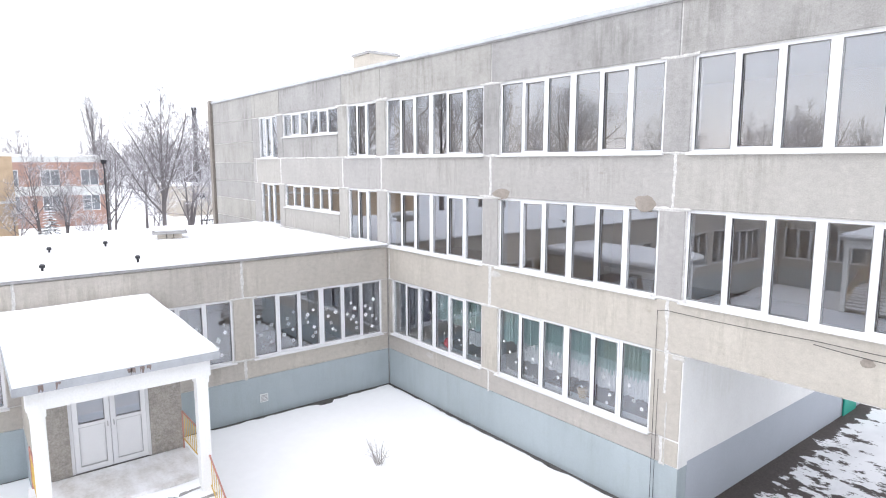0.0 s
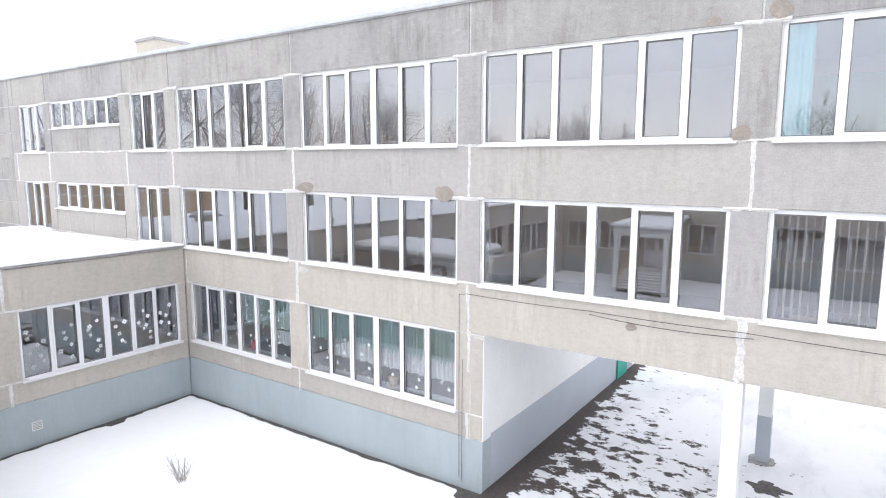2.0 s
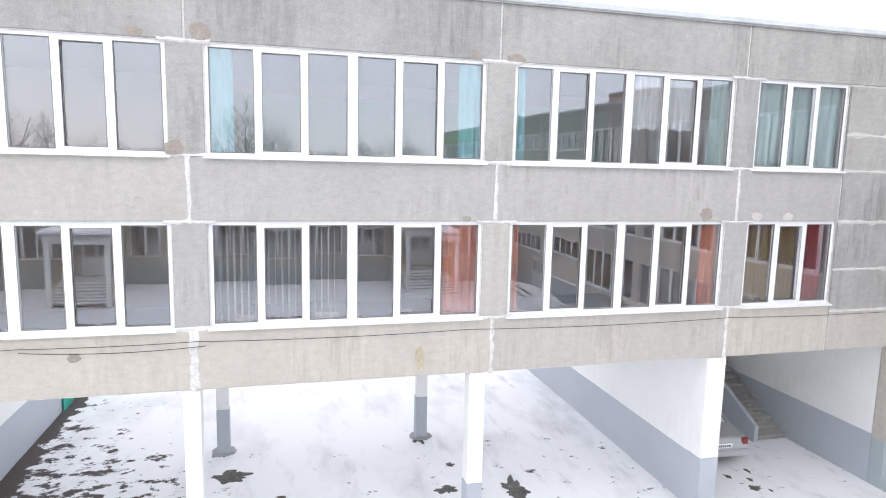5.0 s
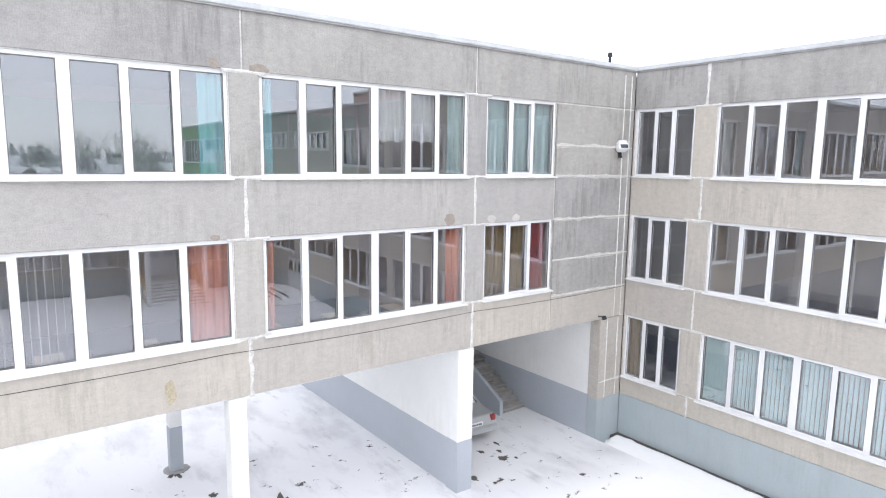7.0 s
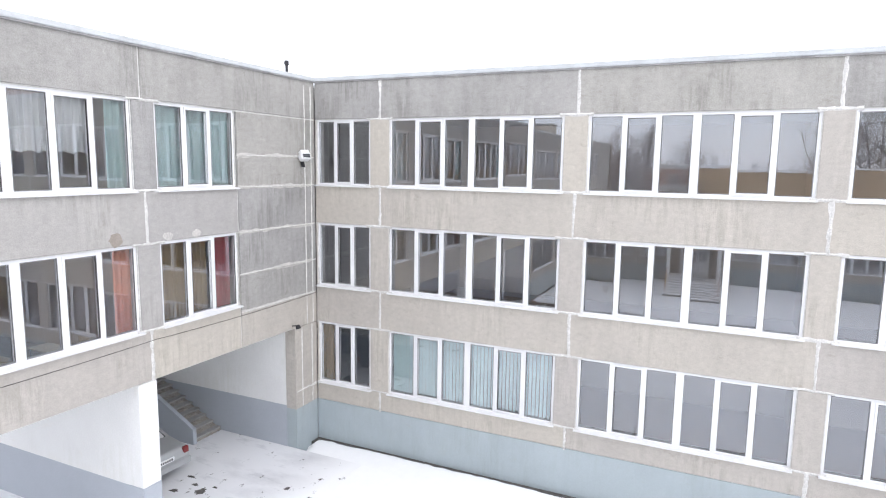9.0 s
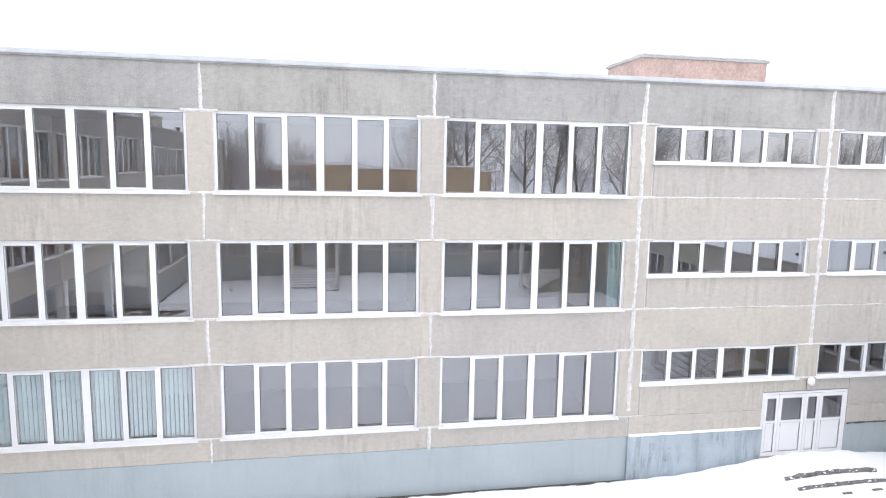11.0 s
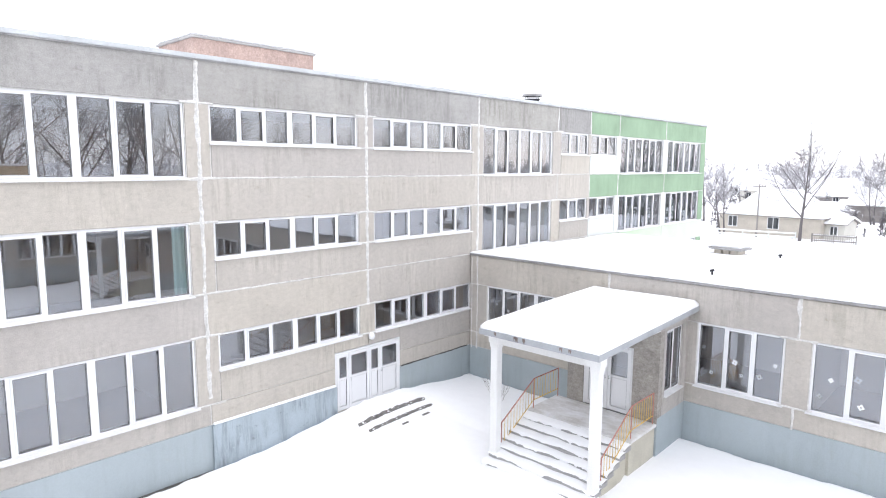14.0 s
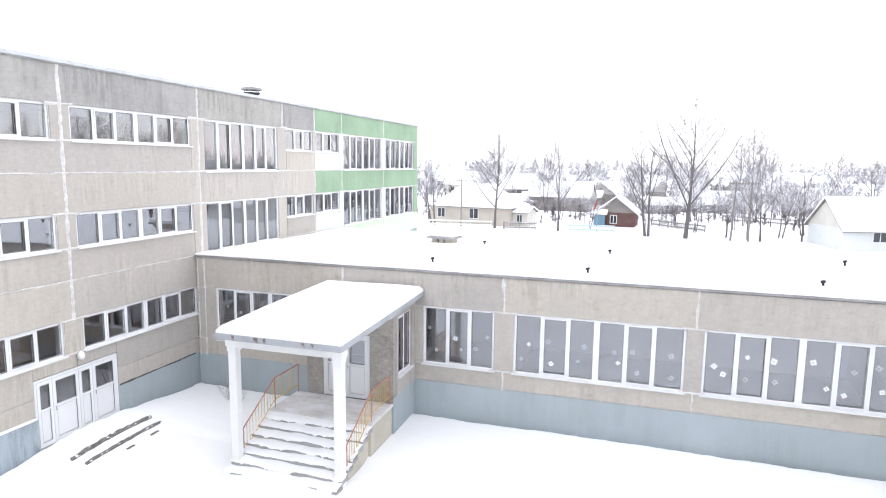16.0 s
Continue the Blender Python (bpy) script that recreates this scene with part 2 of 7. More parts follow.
def trodden_of():
    """Asphalt under the passage, half covered by torn, trodden snow."""
    m, n, l, b = nodes_of("trodden_snow_on_asphalt")
    v = tex_pos(n, l, (0.85, 1.15, 1.0))
    f = noise_of(n, l, v, 1.7, 8.0, 0.7)
    sep = n.new("ShaderNodeSeparateXYZ")
    g = n.new("ShaderNodeNewGeometry")
    l.new(g.outputs["Position"], sep.inputs["Vector"])
    rg = n.new("ShaderNodeMapRange")
    rg.inputs["From Min"].default_value, rg.inputs["From Max"].default_value = -24.0, -17.0
    rg.inputs["To Min"].default_value, rg.inputs["To Max"].default_value = -0.1, 0.09
    l.new(sep.outputs["X"], rg.inputs["Value"])
    deep = n.new("ShaderNodeMapRange")
    deep.inputs["From Min"].default_value, deep.inputs["From Max"].default_value = 3.0, 9.0
    deep.inputs["To Min"].default_value, deep.inputs["To Max"].default_value = 0.0, 0.12
    l.new(sep.outputs["Y"], deep.inputs["Value"])
    edge_in = n.new("ShaderNodeMapRange")
    edge_in.inputs["From Min"].default_value, edge_in.inputs["From Max"].default_value = -24.1, -23.5
    edge_in.inputs["To Min"].default_value, edge_in.inputs["To Max"].default_value = -0.3, 0.0
    l.new(sep.outputs["X"], edge_in.inputs["Value"])
    both = n.new("ShaderNodeMath")
    l.new(deep.outputs["Result"], both.inputs[0])
    l.new(edge_in.outputs["Result"], both.inputs[1])
    all_in = n.new("ShaderNodeMath")
    l.new(rg.outputs["Result"], all_in.inputs[0])
    l.new(both.outputs["Value"], all_in.inputs[1])
    ad = n.new("ShaderNodeMath")
    ad.operation = "ADD"
    l.new(f, ad.inputs[0])
    l.new(all_in.outputs["Value"], ad.inputs[1])
    mask = ramp_of(n, l, ad.outputs["Value"], [(0.44, (0, 0, 0)), (0.475, (1, 1, 1))])
    asphalt = ramp_of(n, l, noise_of(n, l, v, 30, 4.0), [(0.3, (0.04, 0.033, 0.03)), (0.7, (0.09, 0.075, 0.07))])
    trod = ramp_of(n, l, noise_of(n, l, tex_pos(n, l, (0.5, 0.25, 1)), 1.0, 6.0, 0.6), [(0.3, (0.5, 0.505, 0.52)), (0.4, (0.62, 0.625, 0.645)), (0.5, (0.74, 0.745, 0.765))])
    ruts = noise_of(n, l, tex_pos(n, l, (1.6, 0.5, 1)), 1.1, 7.0, 0.66)
    trod = mix_of(n, l, "MULTIPLY", 1.0, trod, ramp_of(n, l, ruts, [(0.3, (0.74, 0.745, 0.76)), (0.44, (1, 1, 1))]))
    slush_shade = n.new("ShaderNodeMapRange")
    slush_shade.inputs["From Min"].default_value, slush_shade.inputs["From Max"].default_value = -17.0, -8.0
    slush_shade.inputs["To Min"].default_value, slush_shade.inputs["To Max"].default_value = 0.55, 1.0
    l.new(sep.outputs["X"], slush_shade.inputs["Value"])
    out_in = n.new("ShaderNodeMapRange")
    out_in.inputs["From Min"].default_value, out_in.inputs["From Max"].default_value = -2.6, -0.8
    l.new(sep.outputs["Y"], out_in.inputs["Value"])
    fade = n.new("ShaderNodeMath")
    fade.operation = "MULTIPLY"
    l.new(slush_shade.outputs["Result"], fade.inputs[0])
    l.new(out_in.outputs["Result"], fade.inputs[1])
    # snow colours greyed for both dirt and the shade inside the passage
    trod = mix_of(n, l, "MIX", fade.outputs["Value"], (0.74, 0.745, 0.76), trod)
    crumbs = noise_of(n, l, tex_pos(n, l, (1, 0.6, 1)), 2.6, 7.0, 0.68)
    near_stair = n.new("ShaderNodeMapRange")
    near_stair.inputs["From Min"].default_value, near_stair.inputs["From Max"].default_value = -13.0, -3.5
    near_stair.inputs["To Min"].default_value, near_stair.inputs["To Max"].default_value = 0.045, 0.01
    l.new(sep.outputs["X"], near_stair.inputs["Value"])
    cr = n.new("ShaderNodeMath")
    l.new(crumbs, cr.inputs[0])
    l.new(near_stair.outputs["Result"], cr.inputs[1])
    trod = mix_of(n, l, "MULTIPLY", 1.0, trod, ramp_of(n, l, cr.outputs["Value"], [(0.31, (0.16, 0.15, 0.15)), (0.345, (1, 1, 1))]))
    rim_in = n.new("ShaderNodeMapRange")
    rim_in.inputs["From Min"].default_value, rim_in.inputs["From Max"].default_value = -0.7, -2.2
    l.new(sep.outputs["Y"], rim_in.inputs["Value"])
    trod = mix_of(n, l, "MIX", rim_in.outputs["Result"], trod, (0.87, 0.875, 0.885))
    c = mix_of(n, l, "MIX", mask, asphalt, trod)
    l.new(c, b.inputs["Base Color"])
    b.inputs["Roughness"].default_value = 0.85
    bp = n.new("ShaderNodeBump")
    bp.inputs["Strength"].default_value, bp.inputs["Distance"].default_value = 0.6, 0.03
    l.new(ad.outputs["Value"], bp.inputs["Height"])
    l.new(bp.outputs["Normal"], b.inputs["Normal"])
    return m


def trodden_concrete_of():
    """Worn concrete with thin snow trodden into it."""
    m, n, l, b = nodes_of("trodden_landing")
    f = noise_of(n, l, tex_pos(n, l, (0.6, 1.0, 1.0)), 1.6, 8.0, 0.66)
    snow = ramp_of(n, l, f, [(0.37, (0.05, 0.05, 0.05)), (0.62, (0.85, 0.85, 0.85))])
    bare = ramp_of(n, l, noise_of(n, l, tex_pos(n, l, (1, 1, 1)), 14, 5.0), [(0.3, (0.5, 0.48, 0.45)), (0.7, (0.62, 0.6, 0.57))])
    l.new(mix_of(n, l, "MIX", snow, bare, (0.84, 0.845, 0.86)), b.inputs["Base Color"])
    b.inputs["Roughness"].default_value = 0.9
    return m


TRODLANDING = trodden_concrete_of()
PALEGLASS = surface("pale_window_glass", (0.2, 0.22, 0.24), 0.1, 0.15, 1.0, 10, 0.02, 0.0, spec=0.8)
SEAM = surface("grey_seam", (0.46, 0.465, 0.475), 0.6, 0.05, 2.0, 20, 0.03, 0.0)
DARKSTEP = surface("wet_dark_concrete", (0.19, 0.18, 0.172), 0.9, 0.25, 3.0, 30, 0.25, 0.5, mottle=0.3)
LIGHTBLUE = surface("faded_light_blue_paint", (0.42, 0.56, 0.64), 0.7, 0.1, 1.0, 20, 0.08, 0.1)
GASKET = surface("grey_window_seal", (0.16, 0.16, 0.165), 0.7, 0.05, 2.0, 20, 0.03, 0.0)
TRODDEN = trodden_of()


# ---- mesh helpers ----
def box(bm, x0, x1, y0, y1, z0, z1, bev=0.0):
    """A box; bev: a bevel on all its edges."""
    if bev <= 0:
        vs = [bm.verts.new((x, y, z)) for z in (z0, z1) for x, y in ((x0, y0), (x1, y0), (x1, y1), (x0, y1))]
        for f in ((0, 3, 2, 1), (4, 5, 6, 7), (0, 1, 5, 4), (1, 2, 6, 5), (2, 3, 7, 6), (3, 0, 4, 7)):
            bm.faces.new([vs[i] for i in f])
        return bm
    made = bmesh.ops.create_cube(bm, size=1.0)["verts"]
    for v in made:
        v.co = Vector(((x0 + x1) / 2 + v.co.x * (x1 - x0), (y0 + y1) / 2 + v.co.y * (y1 - y0), (z0 + z1) / 2 + v.co.z * (z1 - z0)))
    bmesh.ops.bevel(bm, geom=list({e for v in made for e in v.link_edges}), offset=bev, segments=2, affect="EDGES")
    return bm


def rod(bm, a, b, r0, r1=None, sides=6):
    """A tapered rod from a to b."""
    a, b = Vector(a), Vector(b)
    r1 = r0 if r1 is None else r1
    q = (b - a).to_track_quat("Z", "Y")
    rings = []
    for p, r in ((a, r0), (b, r1)):
        rings.append([bm.verts.new(p + q @ Vector((r * math.cos(k * math.tau / sides), r * math.sin(k * math.tau / sides), 0))) for k in range(sides)])
    for k in range(sides):
        bm.faces.new((rings[0][k], rings[0][(k + 1) % sides], rings[1][(k + 1) % sides], rings[1][k]))
    bm.faces.new(rings[0][::-1])
    bm.faces.new(rings[1])
    return bm


def prism(bm, pts, y0, y1):
    """A profile of (x, z) points, pulled from y0 to y1."""
    a = [bm.verts.new((x, y0, z)) for x, z in pts]
    b = [bm.verts.new((x, y1, z)) for x, z in pts]
    k = len(pts)
    for i in range(k):
        bm.faces.new((a[i], a[(i + 1) % k], b[(i + 1) % k], b[i]))
    bm.faces.new(a[::-1])
    bm.faces.new(b)
    bmesh.ops.recalc_face_normals(bm, faces=bm.faces[:])
    return bm


def mesh_of(name, bm, material, smooth=False):
    me = bpy.data.meshes.new(name)
    bm.to_mesh(me)
    bm.free()
    me.materials.append(material)
    if smooth:
        me.shade_smooth()
    return me


def part(name, bm, material, parent=None, label="", m=None, smooth=False):
    """Links a bmesh, or a mesh that is shared, as one object under a thing or a part."""
    me = bm if isinstance(bm, bpy.types.Mesh) else mesh_of(name, bm, material, smooth)
    ob = new(name, me)
    if parent is not None:
        ob.parent = parent
    if m is not None:
        ob.matrix_basis = m
    return tagged(ob, label) if label else ob


def thing(name, m, label, category, group="", kind=""):
    ob = new(name)
    ob.empty_display_size = 0.2
    ob.matrix_basis = m
    return tagged(ob, label, category, group, kind)


def structure(name, bm, material, label, category="", m=None, smooth=False):
    ob = part(name, bm, material, None, label, m, smooth)
    return tagged(ob, category=category or name.split("_")[0], kind="structure")


def bevelled(ob, width=0.01, segments=2):
    mod = ob.modifiers.new("bevel", "BEVEL")
    mod.width, mod.segments, mod.limit_method = width, segments, "ANGLE"
    return ob


rng = random.Random(7)

# ---- the plan: facades in their own axes (u to the right, v into the wall, z up) ----
XW, YS = -36.2, -32.08
M_A = pose(0, 0, 0)
M_B = pose(0, 0, 0, rz=-90)
M_S = pose(0, YS, 0, rz=180)
M_W = pose(XW, 0, 0, rz=90)
TOP3, BOT3, ROOF = 10.68, 8.62, 11.92
STOREY = 3.3
PLINTH_Z = 1.38
SMALL = 0.98   # how far the low windows' sills stand over the tall ones'
THICK = 0.4
WING_ROOF = 5.3


# ---- facades ----
PANEL_CACHE = {}


def panel(parent, u0, u1, z0, z1, material=None, gap=0.018, v=0.0, depth=0.04):
    """One precast panel with chamfered edges, proud of its mortar bed."""
    material = material or CONCRETE
    w, h = round(u1 - u0 - 2 * gap, 2), round(z1 - z0 - 2 * gap, 2)
    key = (w, h, material.name, depth)
    if key not in PANEL_CACHE:
        bm = bmesh.new()
        c = 0.012
        a = [bm.verts.new(p) for p in ((0, depth, 0), (w, depth, 0), (w, depth, h), (0, depth, h))]
        b = [bm.verts.new(p) for p in ((0, c, 0), (w, c, 0), (w, c, h), (0, c, h))]
        f = [bm.verts.new(p) for p in ((c, 0, c), (w - c, 0, c), (w - c, 0, h - c), (c, 0, h - c))]
        for i in range(4):
            j = (i + 1) % 4
            bm.faces.new((a[i], a[j], b[j], b[i]))
            bm.faces.new((b[i], b[j], f[j], f[i]))
        bm.faces.new(f)
        bmesh.ops.recalc_face_normals(bm, faces=bm.faces[:])
        PANEL_CACHE[key] = mesh_of("panel", bm, material)
    return part("panel", PANEL_CACHE[key], None, parent, m=pose(u0 + gap, v + rng.uniform(-0.004, 0.004), z0 + gap))


def ragged(parent, u0, z0, u1, z1, width, name="mortar_joint", v=-0.012, material=None):
    """A smeared strip of mortar with uneven edges, from one end to the other."""
    bm = bmesh.new()
    upright = abs(z1 - z0) > abs(u1 - u0)
    length = max(abs(z1 - z0), abs(u1 - u0))
    k = max(3, int(length / 0.055))
    ph = rng.uniform(0, 90)
    rows = []
    for i in range(k + 1):
        s = i / k
        c = Vector((u0 + (u1 - u0) * s, v, z0 + (z1 - z0) * s))
        a, b = (width * 0.5 * max(0.25, 0.95 + 0.9 * noise.noise((s * length * 1.3, ph, q * 7)) + 0.7 * noise.noise((s * length * 6, ph, q * 5)) + rng.uniform(-0.12, 0.12)) for q in (1, 2))
        off = Vector((1, 0, 0)) if upright else Vector((0, 0, 1))
        rows.append((bm.verts.new(c - off * a), bm.verts.new(c - Vector((0, 0.006, 0))), bm.verts.new(c + off * b)))
        for q in (rows[-1][0], rows[-1][2]):
            q.co.y += 0.016
    for p, q in zip(rows, rows[1:]):
        bm.faces.new((p[0], p[1], q[1], q[0]))
        bm.faces.new((p[1], p[2], q[2], q[1]))
    bmesh.ops.recalc_face_normals(bm, faces=bm.faces[:])
    return part(name, bm, material or MORTAR, parent)


WINDOW_CACHE = {}
WINDOWS = []


def window_meshes(w, h, n):
    key = (round(w, 2), round(h, 2), n)
    if key in WINDOW_CACHE:
        return WINDOW_CACHE[key]
    bm = bmesh.new()
    edge, mull, low = 0.08, 0.125, 0.08
    y0, y1 = 0.07, 0.15
    box(bm, 0, w, y0, y1, 0, low)
    box(bm, 0, w, y0, y1, h - edge, h)
    box(bm, 0, edge, y0 + 0.001, y1, low, h - edge)
    box(bm, w - edge, w, y0 + 0.001, y1, low, h - edge)
    pitch = (w - 2 * edge + mull) / n
    seal = bmesh.new()
    panes = []
    sash_at = {6: (1, 4), 3: (1,), 2: (0,)}.get(n, (1,))
    for i in range(n):
        a = edge + i * pitch
        b = a + pitch - mull
        if i < n - 1:
            wide = 0.05 if n == 6 and i == 2 else 0.0
            box(bm, b - wide, b + mull + wide, y0 + 0.001, y1, low, h - edge)
        s = 0.045 if i in sash_at else 0.0
        if s:   # an opening sash stands proud of the fixed lights
            for q in ((a - 0.02, a + s, low - 0.02, h - edge + 0.02), (b - s, b + 0.02, low - 0.02, h - edge + 0.02)):
                box(bm, q[0], q[1], y0 - 0.018, y1 - 0.02, q[2], q[3])
            for z0, z1 in ((low - 0.02, low + s), (h - edge - s, h - edge + 0.02)):
                box(bm, a + s, b - s, y0 - 0.018, y1 - 0.02, z0, z1)
        cl, cr = (0.05 if n == 6 and i == 3 else 0.0), (0.05 if n == 6 and i == 2 else 0.0)
        panes.append((a + s + cl, b - s - cr, low + s, h - edge - s))
        x0, x1, za, zb = panes[-1]
        yg = (y0 - 0.0195) if s else (y0 - 0.001)
        g = 0.013   # the dark seal round each light
        for q in ((x0 - g, x0, za - g, zb + g), (x1, x1 + g, za - g, zb + g), (x0, x1, za - g, za), (x0, x1, zb, zb + g)):
            box(seal, q[0], q[1], yg, y0 + 0.03, q[2], q[3])
    fr = mesh_of("window_frame", bm, PVC)
    sl = mesh_of("seal", seal, GASKET)
    bm = bmesh.new()
    prism(bm, [(0.0, 0.0), (0.0, 0.03), (0.17, 0.06), (0.17, 0.0)], 0, w + 0.1)
    for q in bm.verts:   # profile runs out from the frame, length along u
        x, y, z = q.co
        q.co = Vector((y - 0.05, x - 0.085, z - 0.045))
    bmesh.ops.recalc_face_normals(bm, faces=bm.faces[:])
    sill = mesh_of("window_sill", bm, SILL)
    pane_list = []
    cache = {}
    for a, b, z0, z1 in panes:
        k2 = (round(b - a, 3), round(z1 - z0, 3))
        if k2 not in cache:
            bm = bmesh.new()
            x, z = (b - a) / 2, (z1 - z0) / 2
            box(bm, -x, x, -0.003, 0.003, -z, z)
            cache[k2] = mesh_of("pane", bm, GLASS)
        pane_list.append((cache[k2], (a + b) / 2, (z0 + z1) / 2, b - a, z1 - z0))
    WINDOW_CACHE[key] = (fr, sill, sl, pane_list)
    return WINDOW_CACHE[key]


def window(mm, u0, u1, z0, z1, n, label="", tag=""):
    """A white plastic window of n lights in a facade. z0 is the underside of its sill."""
    w, h = u1 - u0, z1 - z0
    fr, sill, sl, panes = window_meshes(w, h, n)
    kind_label = label or f"white plastic window with {n} tall lights in a concrete wall"
    if not label and h < 1.3:
        kind_label = f"low white plastic ribbon window with {n} small lights"
    ob = thing(f"window_{len(WINDOWS) + 1}", mm @ pose(u0, 0, z0), kind_label, "window", kind="structure")
    part("window_frame", fr, None, ob)
    part("window_sill", sill, None, ob)
    part("seal", sl, None, ob)
    for me, a, z, pw, ph in panes:
        part("pane", me, None, ob, m=pose(a, 0.115, z, rng.uniform(-0.22, 0.22), 0, rng.uniform(-0.22, 0.22)))
    WINDOWS.append((tag, ob, mm, u0, u1, z0, z1, n, panes))
    return ob


def facade(wall, mm, ua, ub, z0, z1, wins, joints, group_tag, joint_w=0.1, mat_at=None, strips=True):
    """One storey's row of windows with the piers between them. wins: (u0, u1, low, n)."""
    bed = BEDS[wall.name]
    mat_at = mat_at or (lambda u: CONCRETE)
    edge, before = ua, None
    wins = sorted(wins)
    for i, (u0, u1, low, n) in enumerate(wins + [(ub, ub, None, 0)]):
        bottom = z0
        if before and low and n and before[2]:
            bottom = z0 + SMALL
        if u0 - edge > 0.02:
            box(bed, edge, u0, 0.028, THICK, bottom, z1)
            panel(wall, edge, u0, bottom, z1, mat_at((edge + u0) / 2))
            if strips and 0.3 < u0 - edge < 0.79:
                for zz in (bottom, z1):
                    ragged(wall, edge - 0.12, zz, u0 + 0.12, zz, joint_w * 0.85)
        edge, before = u1, (u0, u1, low)
        if not n:
            break
        window(mm, u0, u1, z0 + (SMALL if low else 0), z1, n, tag=f"{group_tag}{i}")
        if low:   # the panel under a low window, joint to joint
            a = max([j for j in joints if j <= u0 + 0.1] or [u0])
            b = min([j for j in joints if j >= u1 - 0.1] or [u1])
            a, b = max(a, u0 - 0.6), min(b, u1 + 0.6)
            a2 = a if i and wins[i - 1][2] else u0
            b2 = b if i + 1 < len(wins) and wins[i + 1][2] else u1
            if group_tag == "B1_" and b2 > 24.98 and a2 < 28.02:   # the doorway reaches up into this panel
                for p0, p1, q0 in ((a2, min(b2, 24.97), z0), (max(a2, 24.97), min(b2, 28.03), 2.56), (max(a2, 28.03), b2, z0)):
                    if p1 - p0 > 0.05:
                        box(bed, p0, p1, 0.028, THICK, q0, z0 + SMALL)
                        panel(wall, p0, p1, q0, z0 + SMALL, mat_at(p0), 0.004)
                continue
            box(bed, a2, b2, 0.028, THICK, z0, z0 + SMALL)
            panel(wall, a2, b2, z0, z0 + SMALL, mat_at((a2 + b2) / 2))
            if strips:
                ragged(wall, a2, z0, b2, z0, joint_w * 0.6)


def band(wall, ua, ub, z0, z1, joints, joint_w=0.1, mat_at=None, strips=True, dark=False):
    """A band of long panels, with mortar at their ends."""
    bed = BEDS[wall.name]
    mat_at = mat_at or (lambda u: CONCRETE)
    box(bed, ua, ub, 0.028, THICK, z0, z1)
    cuts = [ua] + [j for j in sorted(joints) if ua + 0.2 < j < ub - 0.2] + [ub]
    for a, b in zip(cuts, cuts[1:]):
        panel(wall, a, b, z0, z1, mat_at((a + b) / 2))
    if strips and not dark:
        for j in cuts[1:-1]:
            ragged(wall, j, z0 - 0.03, j, z1 + 0.03, joint_w)


BEDS = {}


def wall_root(name, mm, label):
    ob = new(name, bpy.data.meshes.new(name))
    ob.matrix_basis = mm
    BEDS[name] = bmesh.new()
    return tagged(ob, label, "wall", kind="structure")


def close_wall(ob):
    bm = BEDS[ob.name]
    bm.to_mesh(ob.data)
    ob.data.materials.append(MORTAR)
    bm.free()


def floor_z(k):
    """Underside of the tall windows' sills on storey k."""
    return BOT3 - STOREY * (3 - k)


def head_z(k):
    return TOP3 - STOREY * (3 - k)


# The long wall with the passage
A_J = [-55.1, -48.6, -45.55, -39.48, -36.58, -30.6, -24.59, -18.53, -12.46, -6.48, -3.3, 0.0]


def a_grey(u):
    return GREYCONCRETE


def a_mid(u):
    return MIDCONCRETE


wall_a = wall_root("wall_north", M_A, "three-storey wall of grey aggregate concrete panels with white mortar joints")
A_TALL = [(-36.25, -30.94, 0, 6), (-30.24, -24.93, 0, 6), (-24.26, -18.87, 0, 6), (-18.2, -12.75, 0, 6), (-12.11, -6.75, 0, 6), (-6.11, -3.54, 0, 3)]
A_FAR = [(-48.15, -45.85, 0, 3), (-45.22, -39.85, 1, 6), (-39.1, -36.93, 0, 3)]
for k in (2, 3):
    facade(wall_a, M_A, -49.0, -3.5, floor_z(k), head_z(k), A_FAR + A_TALL, A_J, f"A{k}_", mat_at=a_grey if k == 3 else a_mid)
    band(wall_a, -49.0, -3.5, head_z(k - 1), floor_z(k), A_J, mat_at=a_mid if k == 3 else None)
band(wall_a, -49.0, 0.02, TOP3, ROOF, [j for j in A_J if j != -3.3], dark=True, mat_at=a_grey)
# blank panels at both ends, with courses of their own
for z0, z1 in ((head_z(1), 5.1), (5.1, 6.18), (6.18, 7.37), (7.37, 8.62), (8.62, 9.49), (9.49, TOP3)):
    band(wall_a, -3.5, 0.02, z0, z1, [], strips=False, mat_at=a_grey if z0 > 5 else None)
    if z0 < 5:
        continue
    ragged(wall_a, -3.5, z0, -0.2, z0, 0.14, material=SMEAR, v=-0.008)
    ragged(wall_a, -3.5, z0, -0.2, z0, 0.045)
for z0, z1 in ((0.0, 2.2), (2.2, 4.3), (4.3, 5.35), (5.35, 6.4), (6.4, 7.4), (7.4, 8.4), (8.4, 9.5), (9.5, TOP3), (TOP3, ROOF)):
    band(wall_a, -55.1, -49.0, z0, z1, [], strips=False, mat_at=a_grey)
    ragged(wall_a, -55.0, z0, -49.0, z0, 0.03)
ragged(wall_a, -0.2, 4.1, -0.2, 11.7, 0.06)
ragged(wall_a, -0.52, 4.1, -0.52, 11.7, 0.05)
facade(wall_a, M_A, -36.2, -24.14, floor_z(1), head_z(1), [(-35.95, -30.95, 0, 6), (-30.22, -24.95, 0, 6)], A_J, "A1_")
band(wall_a, -36.2, -24.14, PLINTH_Z, floor_z(1), A_J)
ragged(wall_a, -24.56, 3.1, -24.56, 4.15, 0.1)
ragged(wall_a, -24.5, 1.35, -24.5, 2.9, 0.05)
